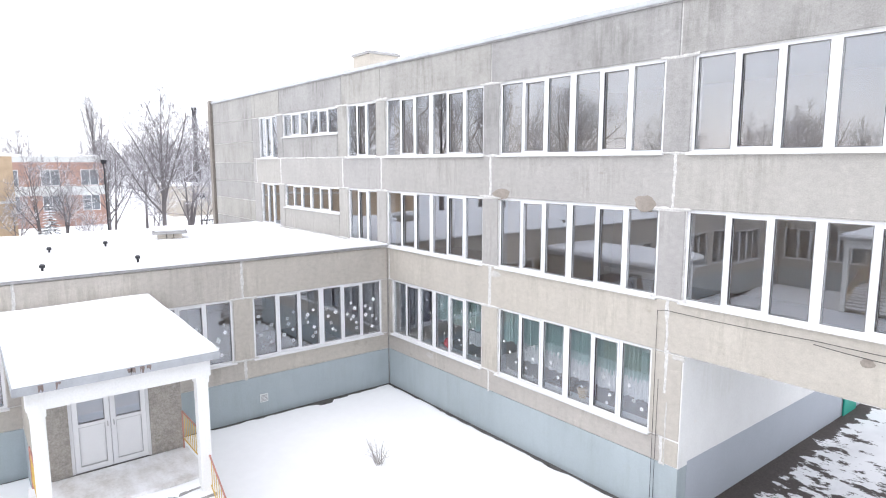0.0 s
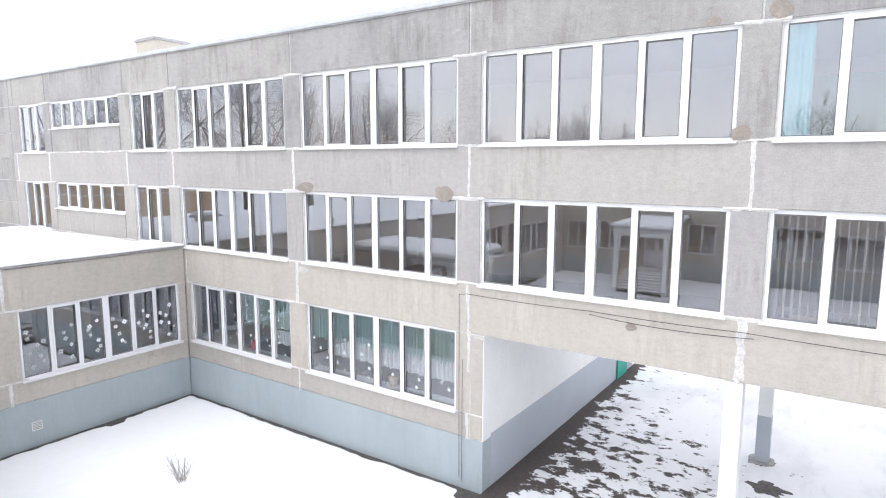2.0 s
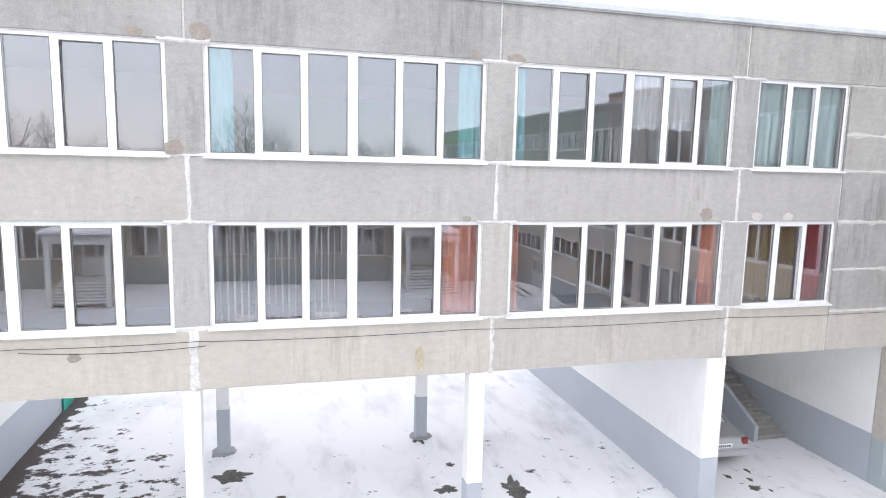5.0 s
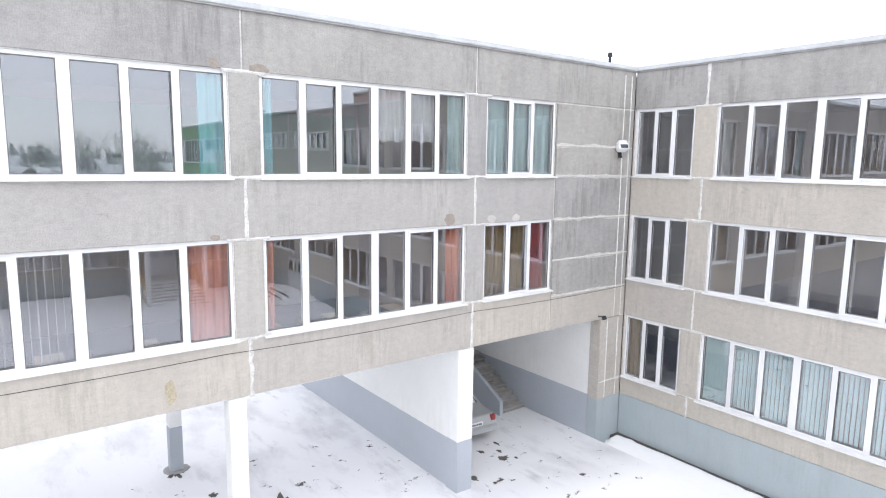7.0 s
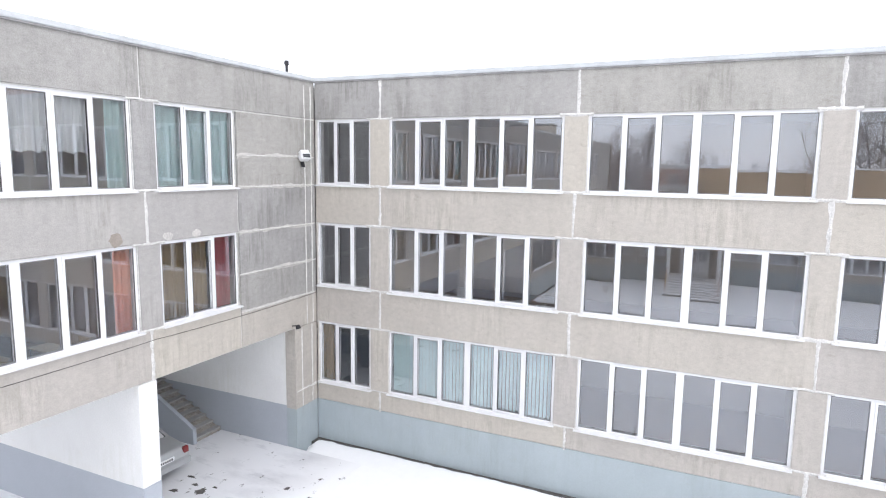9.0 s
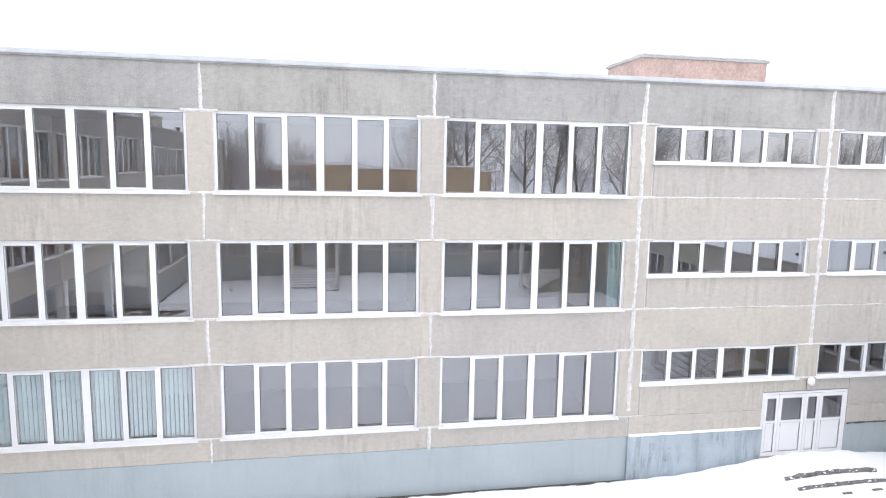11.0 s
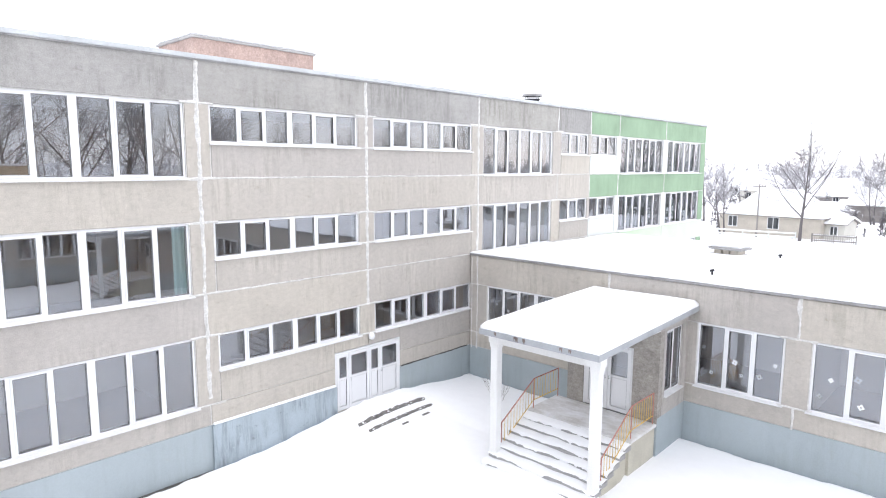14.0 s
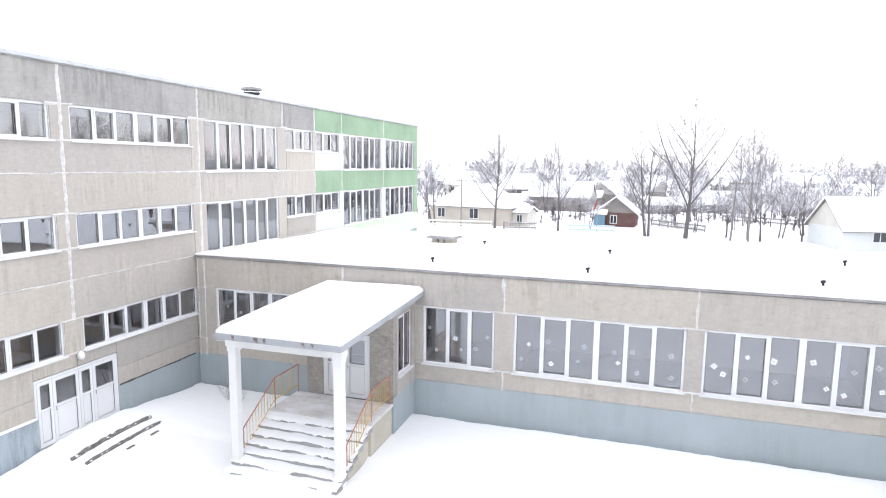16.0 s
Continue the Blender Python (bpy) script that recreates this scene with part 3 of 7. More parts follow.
ragged(wall_a, -24.4, 3.98, -24.1, 3.98, 0.14, material=SMEAR)
ragged(wall_a, -18.53, 4.12, -18.53, 5.3, 0.2)
ragged(wall_a, -30.56, 4.1, -30.56, 5.3, 0.13)
ragged(wall_a, -36.1, 4.1, -36.1, 5.2, 0.06)
ragged(wall_a, -36.2, 4.1, -35.85, 4.1, 0.09)
box(BEDS["wall_north"], -49.0, -36.2, 0.03, THICK, 0, head_z(1))
close_wall(wall_a)

# The long wall that ends in green
B_J = [0.0, 2.44, 8.47, 14.4, 20.44, 26.48, 32.55, 38.6, 41.7, 44.85, 51.0, 57.7]
wall_b = wall_root("wall_east", M_B, "three-storey concrete panel wall whose far end is painted green")
B_WINS = [(0.08, 2.07, 0, 3), (2.76, 8.11, 0, 6), (8.77, 14.05, 0, 6), (14.7, 20.08, 0, 6), (20.8, 26.1, 1, 6), (26.81, 32.12, 1, 6), (32.9, 38.15, 0, 6),
          (38.9, 41.5, 1, 3), (41.8, 44.55, 1, 3), (45.1, 50.65, 0, 6), (51.4, 56.85, 0, 6)]


def b_spandrel(u):
    return GREEN if u > 41.7 else CONCRETE


def b_top(u):
    return GREEN if u > 41.7 else GREYCONCRETE


def b_pier(u):
    return CONCRETE if u < 41.72 else (GREEN if u > 56.9 else PALE)


for k in (1, 2, 3):
    facade(wall_b, M_B, 0.0, 57.7, floor_z(k), head_z(k), B_WINS, B_J, f"B{k}_", mat_at=b_pier)
    if k > 1:
        band(wall_b, 0.0, 57.7, head_z(k - 1), floor_z(k), B_J, mat_at=b_spandrel if k == 3 else (lambda u: PALEGREEN if u > 41.7 else CONCRETE))
band(wall_b, 0.0, 57.7, TOP3, ROOF, B_J, mat_at=b_top)
band(wall_b, 0.0, 20.47, PLINTH_Z, floor_z(1), B_J)
band(wall_b, 20.47, 24.98, PLINTH_Z, floor_z(1), B_J)
band(wall_b, 28.02, 57.7, PLINTH_Z, floor_z(1), B_J)
for j in (20.45, 26.47, 32.54):   # long upright joints of the stair bays
    ragged(wall_b, j, 2.2 if j != 26.47 else 4.2, j, ROOF - 0.1, 0.12, v=-0.018)
ragged(wall_b, 28.05, PLINTH_Z + 0.015, 31.9, PLINTH_Z + 0.015, 0.05, material=SOIL, v=-0.02)
close_wall(wall_b)

# The two low wings
S_J = [0.4, 6.45, 12.48, 18.55, 24.55, 30.55, 36.2]
wall_s = wall_root("wall_south", M_S, "one-storey concrete panel wall of a low school wing")
S_WINS = [(0.93, 5.75, 0, 6), (9.62, 12.15, 0, 3), (12.86, 18.26, 0, 6), (18.8, 24.2, 0, 6), (24.75, 26.6, 0, 2), (30.9, 35.9, 0, 6)]
facade(wall_s, M_S, 0.02, 36.2, floor_z(1), head_z(1), S_WINS, S_J, "S1_")
band(wall_s, 0.02, 36.2, head_z(1), WING_ROOF, S_J)
band(wall_s, 0.02, 36.2, PLINTH_Z, floor_z(1), S_J)
ragged(wall_s, 0.42, 1.3, 0.42, 5.2, 0.07)
ragged(wall_s, 0.12, 1.3, 0.12, 5.2, 0.05)
close_wall(wall_s)
W_J = [-29.6, -23.6, -17.6, -11.6, -5.56, 0.0]
wall_w = wall_root("wall_west", M_W, "one-storey concrete panel wall of a low school wing")
W_WINS = [(-5.23, -0.3, 0, 6), (-8.45, -5.9, 0, 3), (-17.25, -11.95, 0, 6), (-23.25, -17.95, 0, 6), (-29.25, -23.95, 0, 6)]
facade(wall_w, M_W, -32.0, -0.02, floor_z(1), head_z(1), W_WINS, W_J, "W1_")
band(wall_w, -32.0, -0.02, head_z(1), WING_ROOF, W_J)
band(wall_w, -32.0, -0.02, PLINTH_Z, floor_z(1), W_J)
close_wall(wall_w)


# ---- plinths, roofs, rooms ----
def plinth(mm, u0, u1, material=None, z1=PLINTH_Z, v=0.012, label="grey-blue painted plinth of a concrete wall"):
    bm = bmesh.new()
    box(bm, u0, u1, v, THICK, -0.4, z1)
    return structure("plinth", bm, material or PLINTH, label, "plinth", mm)


plinth(M_A, -36.2, -24.14)
plinth(M_A, -1.13, 0.01)
plinth(M_B, 0.0, 20.47)
plinth(M_B, 20.47, 24.98, STREAKED, v=-0.07, label="grey-blue plinth with peeling, streaked paint and snow on its ledge")
plinth(M_B, 28.02, 57.7)
plinth(M_S, 0.02, 36.2)
plinth(M_W, -32.0, -0.02)


def snow_sheet(name, x0, x1, y0, y1, z, thick, label, nx=40, ny=40, bulge=0.05, edge=0.25, m=None):
    """A rounded blanket of snow with a soft, uneven top and sides of its own."""
    bm = bmesh.new()
    rows = []
    for i in range(nx + 1):
        col = []
        for j in range(ny + 1):
            x, y = x0 + (x1 - x0) * i / nx, y0 + (y1 - y0) * j / ny
            d = min(x - x0, x1 - x, y - y0, y1 - y)
            s = min(1.0, d / edge)
            h = thick * (0.35 + 0.65 * math.sqrt(max(0.0, 1 - (1 - s) ** 2))) + bulge * noise.noise((x * 0.45, y * 0.45, z))
            col.append(bm.verts.new((x, y, z + max(0.02, h))))
        rows.append(col)
    for i in range(nx):
        for j in range(ny):
            bm.faces.new((rows[i][j], rows[i + 1][j], rows[i + 1][j + 1], rows[i][j + 1]))
    rim = [rows[i][0] for i in range(nx + 1)] + [rows[nx][j] for j in range(1, ny + 1)] + [rows[i][ny] for i in range(nx - 1, -1, -1)] + [rows[0][j] for j in range(ny - 1, 0, -1)]
    low = [bm.verts.new((v.co.x, v.co.y, z)) for v in rim]
    for i in range(len(rim)):
        j = (i + 1) % len(rim)
        bm.faces.new((rim[j], rim[i], low[i], low[j]))
    return tagged(part(name, bm, SNOW, None, label, m, True), category="snow", kind="stuff")


def slab(name, x0, x1, y0, y1, z0, z1, material, label, category=""):
    bm = bmesh.new()
    box(bm, x0, x1, y0, y1, z0, z1)
    return structure(name, bm, material, label, category)


def coping(mm, u0, u1, z, high, label="grey sheet-metal coping on a roof edge"):
    bm = bmesh.new()
    box(bm, u0, u1, -0.07, THICK + 0.05, z - (0.05 if high else 0.0), z + 0.07, 0.012)
    ob = structure("coping", bm, PALECOPING if high else COPING, label, "coping", mm)
    if high:
        bm = bmesh.new()   # a dark strip that stands in for the shadow line below the sheet
        box(bm, u0 + 0.02, u1 - 0.02, -0.045, -0.002, z - 0.09, z - 0.052)
        part("shadow_strip", bm, COPING, ob, "dark grey strip drawn as the shadow line under the sheet")
        return
    bm = bmesh.new()   # snow over the coping, its lip a little uneven
    k = int((u1 - u0) / 0.3)
    rows = []
    for i in range(k + 1):
        u = u0 + (u1 - u0) * i / k
        lip = -0.05 + 0.05 * noise.noise((u * 0.5, z, 1)) + 0.025 * noise.noise((u * 3.0, z, 4))
        rows.append([bm.verts.new(p) for p in ((u, lip + 0.02, z + 0.069), (u, lip, z + 0.09), (u, lip + 0.06, z + 0.125), (u, THICK + 0.4, z + 0.13))])
    for p, q in zip(rows, rows[1:]):
        for j in range(3):
            bm.faces.new((p[j], q[j], q[j + 1], p[j + 1]))
    bmesh.ops.recalc_face_normals(bm, faces=bm.faces[:])
    part("snow_cap", bm, SNOW, ob, smooth=True)


coping(M_A, -55.2, 0.0, ROOF, True, "pale sheet-metal coping on a roof edge")
coping(M_B, -0.05, 57.8, ROOF, True, "pale sheet-metal coping on a roof edge")
coping(M_S, 0.03, 36.2, WING_ROOF, False)
coping(M_W, -32.08, -0.03, WING_ROOF, False)
slab("roof_link", -24.5, -6.45, 0.4, 6.2, 11.4, 11.75, STEP, "flat roof slab over a drive-through passage", "roof")
slab("roof_corner", -6.45, 0.38, 0.4, 12.0, 11.4, 11.75, STEP, "flat roof slab of a three-storey block", "roof")
slab("roof_north", -55.1, -24.5, 0.4, 12.0, 11.4, 11.75, STEP, "flat roof slab of a three-storey block", "roof")
slab("roof_east", 0.4, 12.0, -57.7, 12.0, 11.4, 11.75, STEP, "flat roof slab of a three-storey block", "roof")
slab("roof_south", XW, -0.02, YS - 12.0, YS - 0.4, 4.4, 5.2, STEP, "flat roof slab of a low wing", "roof")
slab("roof_west", XW - 12.0, XW - 0.4, YS, -0.02, 4.4, 5.2, STEP, "flat roof slab of a low wing", "roof")
snow_sheet("roof_snow", -55.0, -24.5, 0.35, 12.0, 11.75, 0.22, "smooth snow on a flat school roof", 40, 12, 0.015)
snow_sheet("roof_snow", -24.5, -6.45, 0.35, 6.2, 11.75, 0.22, "smooth snow on a flat school roof", 30, 12, 0.015)
snow_sheet("roof_snow", -6.45, 0.38, 0.35, 12.0, 11.75, 0.22, "smooth snow on a flat school roof", 12, 12, 0.015)
snow_sheet("roof_snow", 0.38, 12.0, -57.6, 12.0, 11.75, 0.22, "smooth snow on a flat school roof", 12, 60, 0.015)
snow_sheet("roof_snow", XW - 12, -0.02, YS - 12.0, YS - 0.12, 5.2, 0.2, "smooth snow on a flat low roof", 90, 30, 0.06)
snow_sheet("roof_snow", XW - 12.0, XW - 0.12, YS, -0.02, 5.2, 0.2, "smooth snow on a flat low roof", 30, 70, 0.06)

# outer walls behind the facades, so that the rooms are closed
slab("wall_back_north", -55.1, -24.5, 11.6, 12.0, 0, 11.4, CONCRETE, "plain outer wall of concrete panels", "wall")
slab("wall_back_link", -24.5, -6.45, 6.06, 6.2, 4.07, 11.4, CONCRETE, "plain outer wall of concrete panels", "wall")
slab("wall_side_link_west", -24.9, -24.5, 6.2, 11.6, 0, 11.4, CONCRETE, "plain outer wall of concrete panels", "wall")
slab("wall_side_link_east", -6.45, -6.05, 6.2, 11.6, 4.07, 11.4, CONCRETE, "plain outer wall of concrete panels", "wall")
slab("wall_back_north_upper", -6.45, 12.0, 11.6, 12.0, 4.06, 11.4, CONCRETE, "plain outer wall of concrete panels", "wall")
slab("wall_back_north_corner", -0.83, 12.0, 11.6, 12.0, 0, 4.06, CONCRETE, "plain outer wall of concrete panels", "wall")
slab("wall_back_east", 11.6, 12.0, -57.7, 11.6, 0, 11.4, CONCRETE, "plain outer wall of concrete panels", "wall")
slab("wall_end_east", 0.41, 11.6, -57.7, -57.3, 0, 11.4, GREEN, "plain green end wall of concrete panels", "wall")
slab("wall_back_south", XW - 12, -0.4, YS - 12.0, YS - 11.6, 0, 4.4, CONCRETE, "plain outer wall of concrete panels", "wall")
slab("wall_back_west", XW - 12.0, XW - 11.6, YS - 11.6, 0, 0, 4.4, CONCRETE, "plain outer wall of concrete panels", "wall")
slab("wall_end_west", -55.5, -55.1, -0.15, 12.0, -0.3, 12.05, BROWNBRICK, "weathered brown brick end wall of the block", "wall")


def rooms(tag, mm, u0, u1, cuts, deep, storeys, floor_mat):
    """Floors, a corridor wall and cross walls behind a facade."""
    for k in storeys:
        z0, z1 = floor_z(k) - 0.88, head_z(k) + 0.12
        bm = bmesh.new()
        box(bm, u0, u1, THICK, deep, z0 - 0.25, z0)
        structure(f"floor_{tag}_{k}", bm, floor_mat, "brown painted classroom floor", "floor", mm)
        bm = bmesh.new()
        box(bm, u0, u1, THICK, deep, z1, z0 + STOREY - 0.251)
        structure(f"ceiling_{tag}_{k}", bm, CEIL, "white painted classroom ceiling", "ceiling", mm)
        bm = bmesh.new()
        box(bm, u0, u1, deep, deep + 0.15, z0, z1)
        structure(f"wall_corridor_{tag}_{k}", bm, ROOM, "cream plaster wall at the back of classrooms", "wall", mm)
        for j, c in enumerate(cuts):
            bm = bmesh.new()
            box(bm, c - 0.08, c + 0.08, THICK, deep, z0, z1)
            structure(f"wall_cross_{tag}_{k}_{j}", bm, ROOM, "cream plaster wall between classrooms", "wall", mm)


rooms("north", M_A, -54.8, -0.02, (-49.0, -39.5, -30.58, -18.6, -6.52), 5.9, (2, 3), FLOORM)
rooms("north", M_A, -36.2, -24.5, (-30.58,), 6.0, (1,), FLOORM)
rooms("east", M_B, 0.42, 57.3, (2.52, 14.48, 20.47, 32.55, 38.6, 44.85), 6.0, (1, 2, 3), FLOORM)
rooms("south", M_S, 0.42, 36.2, (6.45, 12.48, 24.55), 6.0, (1,), FLOORM)
rooms("west", M_W, -31.6, -0.42, (-17.6, -5.56), 6.0, (1,), FLOORM)

GREENROOM = surface("green_classroom_paint", (0.3, 0.55, 0.36), 0.8, 0.04, 0.5, 10, 0.02, 0.0)
bm = bmesh.new()
box(bm, -18.4, -6.7, 5.85, 5.895, 7.76, 10.4)
structure("wall_lining", bm, GREENROOM, "green painted lining of a classroom's back wall", "wall")

# ---- the passage under the long wall ----
PX0, PX1, PXM = -24.14, -1.13, -6.9
slab("ceiling_passage", PX0, -6.45, 0.41, 6.2, 4.07, 4.12, WHITEWASH, "whitewashed soffit over a drive-through passage", "ceiling")
slab("ceiling_passage_stair", -6.45, PX1, 0.41, 11.6, 4.07, 4.12, WHITEWASH, "whitewashed soffit over a drive-through passage", "ceiling")


def passage_wall(name, x0, x1, y0, y1, label="passage wall, whitewashed above a grey painted dado"):
    bm = bmesh.new()
    box(bm, x0, x1, y0, y1, 1.46, 4.07)
    ob = structure(name, bm, WHITEWASH, label, "wall")
    bm = bmesh.new()
    box(bm, x0 - 0.006, x1 + 0.006, y0 - 0.006, y1 + 0.006, -0.4, 1.46)
    part("dado", bm, GREYPAINT, ob, "grey painted dado")
    return ob


passage_wall("wall_passage_west", PX0 - 0.36, PX0, 0.41, 12.0)
passage_wall("wall_passage_middle", PXM + 0.02, PXM + 0.42, 0.5, 11.2)
passage_wall("wall_passage_east", PX1, PX1 + 0.3, 0.41, 11.6)
bm = bmesh.new()
box(bm, PX0 - 0.4, PX0 + 0.004, 0.02, 0.42, PLINTH_Z, 4.07)
structure("wall_passage_jamb", bm, WHITEWASH, "whitewashed jamb at the passage mouth", "wall")
bm = bmesh.new()
box(bm, PX1, 0.01, 0.02, 0.42, PLINTH_Z, 4.07)
jamb = structure("wall_passage_corner", bm, CONCRETE, "concrete jamb at the passage mouth", "wall")
ragged(jamb, -0.25, 1.4, -0.25, 4.05, 0.06, v=0.006)
ragged(jamb, -1.1, 1.95, -0.02, 1.95, 0.07, v=0.005)
ragged(jamb, -0.78, 1.4, -0.78, 4.05, 0.05, v=0.004)


def column(x, y, w, d, split=1.5, grey=None, label="square whitewashed concrete column with a grey foot"):
    ob = thing("column", pose(x, y, 0), label, "column", "columns of the passage", "structure")
    bm = bmesh.new()
    box(bm, -w / 2, w / 2, -d / 2, d / 2, split, 4.07, 0.015)
    part("shaft", bm, WHITEWASH if grey is None else grey, ob)
    bm = bmesh.new()
    box(bm, -w / 2 - 0.004, w / 2 + 0.004, -d / 2 - 0.004, d / 2 + 0.004, -0.3, split, 0.015)
    part("foot", bm, GREYPAINT, ob, "grey painted foot")
    return ob


column(-18.6, 0.2, 0.32, 0.38)
column(-12.75, 0.2, 0.36, 0.38)
column(-6.67, 0.24, 0.52, 0.5)
column(-18.6, 5.85, 0.34, 0.34, 1.4)
column(-12.73, 5.75, 0.34, 0.34, 1.4)
for x, y in ((-18.6, 5.85), (-12.73, 5.75)):
    bm = bmesh.new()
    bmesh.ops.create_cone(bm, cap_ends=True, segments=14, radius1=0.4, radius2=0.3, depth=0.1)
    for v in bm.verts:
        v.co *= 1 + 0.35 * noise.noise(v.co * 4 + Vector((x, y, 0)))
    tagged(part("column_base", bm, STEP, None, "rough concrete collar round a column's foot", pose(x, y, 0.05)), category="base", kind="structure")

ob = thing("door_1", pose(PX0 + 0.02, 10.55, 0), "closed teal green metal door in the passage wall", "door", kind="structure")
bm = bmesh.new()
box(bm, 0, 0.05, -0.55, 0.55, 0.05, 2.15, 0.01)
part("leaf", bm, TEALDOOR, ob)
bm = bmesh.new()
box(bm, 0.05, 0.1, 0.38, 0.42, 1.0, 1.14, 0.008)
part("door_handle", bm, IRON, ob)

bm = bmesh.new()
k = 40
grid = [[bm.verts.new((PX0 + (PX1 - PX0) * i / k, -3.2 + 18.2 * j / k, 0.05 + 0.015 * noise.noise((i * 0.4, j * 0.5, 3)) - (0.2 * max(0, 2 - j) / 2) - (0.16 * max(0, j - 36) / 4))) for j in range(k + 1)] for i in range(k + 1)]
for i in range(k):
    for j in range(k):
        bm.faces.new((grid[i][j], grid[i + 1][j], grid[i + 1][j + 1], grid[i][j + 1]))
structure("pavement", bm, TRODDEN, "dark asphalt half covered by torn trodden snow", "pavement", smooth=True)



def wet_patch(x, y, rx, ry, k=36):
    """Bare wet asphalt where the snow has been trodden away, torn at its edge."""
    bm = bmesh.new()
    c = bm.verts.new((x, y, 0.082))
    ring = []
    for i in range(k):
        a = math.tau * i / k
        r = 0.85 + 0.55 * noise.noise((math.cos(a) * 1.6 + x, math.sin(a) * 1.6 + y, 2)) + 0.45 * noise.noise((math.cos(a) * 5 + x, math.sin(a) * 5 + y, 6))
        ring.append(bm.verts.new((x + rx * r * math.cos(a), y + ry * r * math.sin(a), 0.045)))
    for i in range(k):
        bm.faces.new((c, ring[i], ring[(i + 1) % k]))
    bmesh.ops.recalc_face_normals(bm, faces=bm.faces[:])
    tagged(part("wet_patch", bm, SOIL, None, "dark wet patch of bare asphalt in trodden snow"), category="asphalt patch", kind="structure")


for x, y, rx, ry in ((-10.96, 2.09, 0.45, 0.65), (-12.79, 5.63, 0.30, 0.41), (-12.70, 2.42, 0.40, 0.26), (-18.36, 4.31, 0.50, 0.48), (-18.58, 5.78, 0.40, 0.32), (-12.30, 3.71, 0.16, 0.21), (-4.79, 1.48, 0.12, 0.15), (-4.29, 1.19, 0.09, 0.13), (-4.16, 0.56, 0.06, 0.11), (-4.49, 0.77, 0.23, 0.19), (-4.01, 1.64, 0.08, 0.21), (-6.02, 0.37, 0.11, 0.22)):
    wet_patch(x, y, rx, ry)


# ---- ground: one sheet to the horizon ----
def smooth_step(a, b, x):
    s = min(1.0, max(0.0, (x - a) / (b - a)))
    return s * s * (3 - 2 * s)


def ground_z(x, y):
    inside = XW - 0.5 < x < 0.5 and YS - 0.5 < y < 0.5
    h = 0.04 + 0.06 * noise.noise((x * 0.16, y * 0.16, 0)) + 0.02 * noise.noise((x * 0.9, y * 0.9, 4))
    if inside:
        h += 0.12 * smooth_step(-24, -31, y) + 0.3 * math.exp(-(((x + 7.5) / 2.6) ** 2) - ((y + 26.0) / 0.9) ** 2) + 0.49 * math.exp(-(((x + 0.4) / 1.5) ** 2) - ((y + 26.2) / 3.6) ** 2)
        if -28.3 < y < -24.7:   # the buried steps below the double door
            lump = 0.025 * noise.noise((y * 1.7, 3.0, 1.0)) + 0.03 * noise.noise((y * 6.0, 1.0, 5.0))
            h += (0.07 + lump) * smooth_step(-1.29, -1.22, x) + (0.05 + lump) * smooth_step(-1.67, -1.6, x) - 0.09
        d = min(x - XW, -x, -y if not PX0 < x < PX1 else 9, y - YS)
        h -= 0.17 * (1 - smooth_step(0.04, 0.19 + 0.06 * noise.noise((x * 0.7, y * 0.7, 9)) + 0.06 * noise.noise((x * 3.1, y * 3.1, 2)), d))
    if PX0 - 0.5 < x < PX1 + 0.5 and -3.4 < y < 15.2:
        rim = 0.7 * noise.noise((x * 0.5, 2.0, 0)) + 0.35 * noise.noise((x * 2.1, 7.0, 0))
        h -= 0.15 * smooth_step(-2.2 + rim, -0.3 + rim, y) * smooth_step(15.2, 14.2, y) * (1 - smooth_step(PX1 - 1.6, PX1 - 0.3, x) * smooth_step(0.2, -0.6, y))
    far = math.hypot(x + 16, y + 12)
    return h + 0.8 * smooth_step(60, 200, far) * noise.noise((x * 0.012, y * 0.012, 7))


fine_x = sorted(set([round(XW - 0.08 + 0.08 * i, 3) for i in range(12)] + [round(-35.2 + 0.2 * i, 3) for i in range(172)] + [round(-2.08 + 0.08 * i, 3) for i in range(28)]))
fine_y = sorted(set([round(YS - 0.08 + 0.08 * i, 3) for i in range(12)] + [round(-31.1 + 0.2 * i, 3) for i in range(152)] + [round(-0.8 + 0.08 * i, 3) for i in range(12)] + [1, 3, 6, 9, 12, 14.2, 15.2]))
gx = [-2600, -1200, -600, -350, -220, -150, -110, -85, -70, -60, -52, -46, -41, -38] + fine_x + [2, 5, 9, 14, 22, 35, 60, 100, 160, 300, 700, 2600]
gy = [-2600, -1200, -600, -350, -220, -160, -130, -110, -95, -80, -70, -60, -52, -46, -40, -35] + fine_y + [20, 28, 40, 60, 90, 130, 200, 400, 1000, 2600]
bm = bmesh.new()
grid = [[bm.verts.new((x, y, ground_z(x, y))) for y in gy] for x in gx]
for i in range(len(gx) - 1):
    for j in range(len(gy) - 1):
        bm.faces.new((grid[i][j], grid[i + 1][j], grid[i + 1][j + 1], grid[i][j + 1]))
structure("ground", bm, SNOW, "deep, untrodden snow over level ground", "ground", smooth=True)
for nm, x0, x1, y0, y1 in (("soil_strip", XW, -24.2, -0.42, 0.0), ("soil_strip", XW, XW + 0.4, -32, -0.42), ("soil_strip", -0.4, 0.0, -24.9, -0.02), ("soil_strip", XW + 0.4, -9.4, YS, YS + 0.4)):
    slab(nm, x0, x1, y0, y1, -0.4, 0.0, SOIL, "bare wet soil in the melt gap along a wall", "soil")


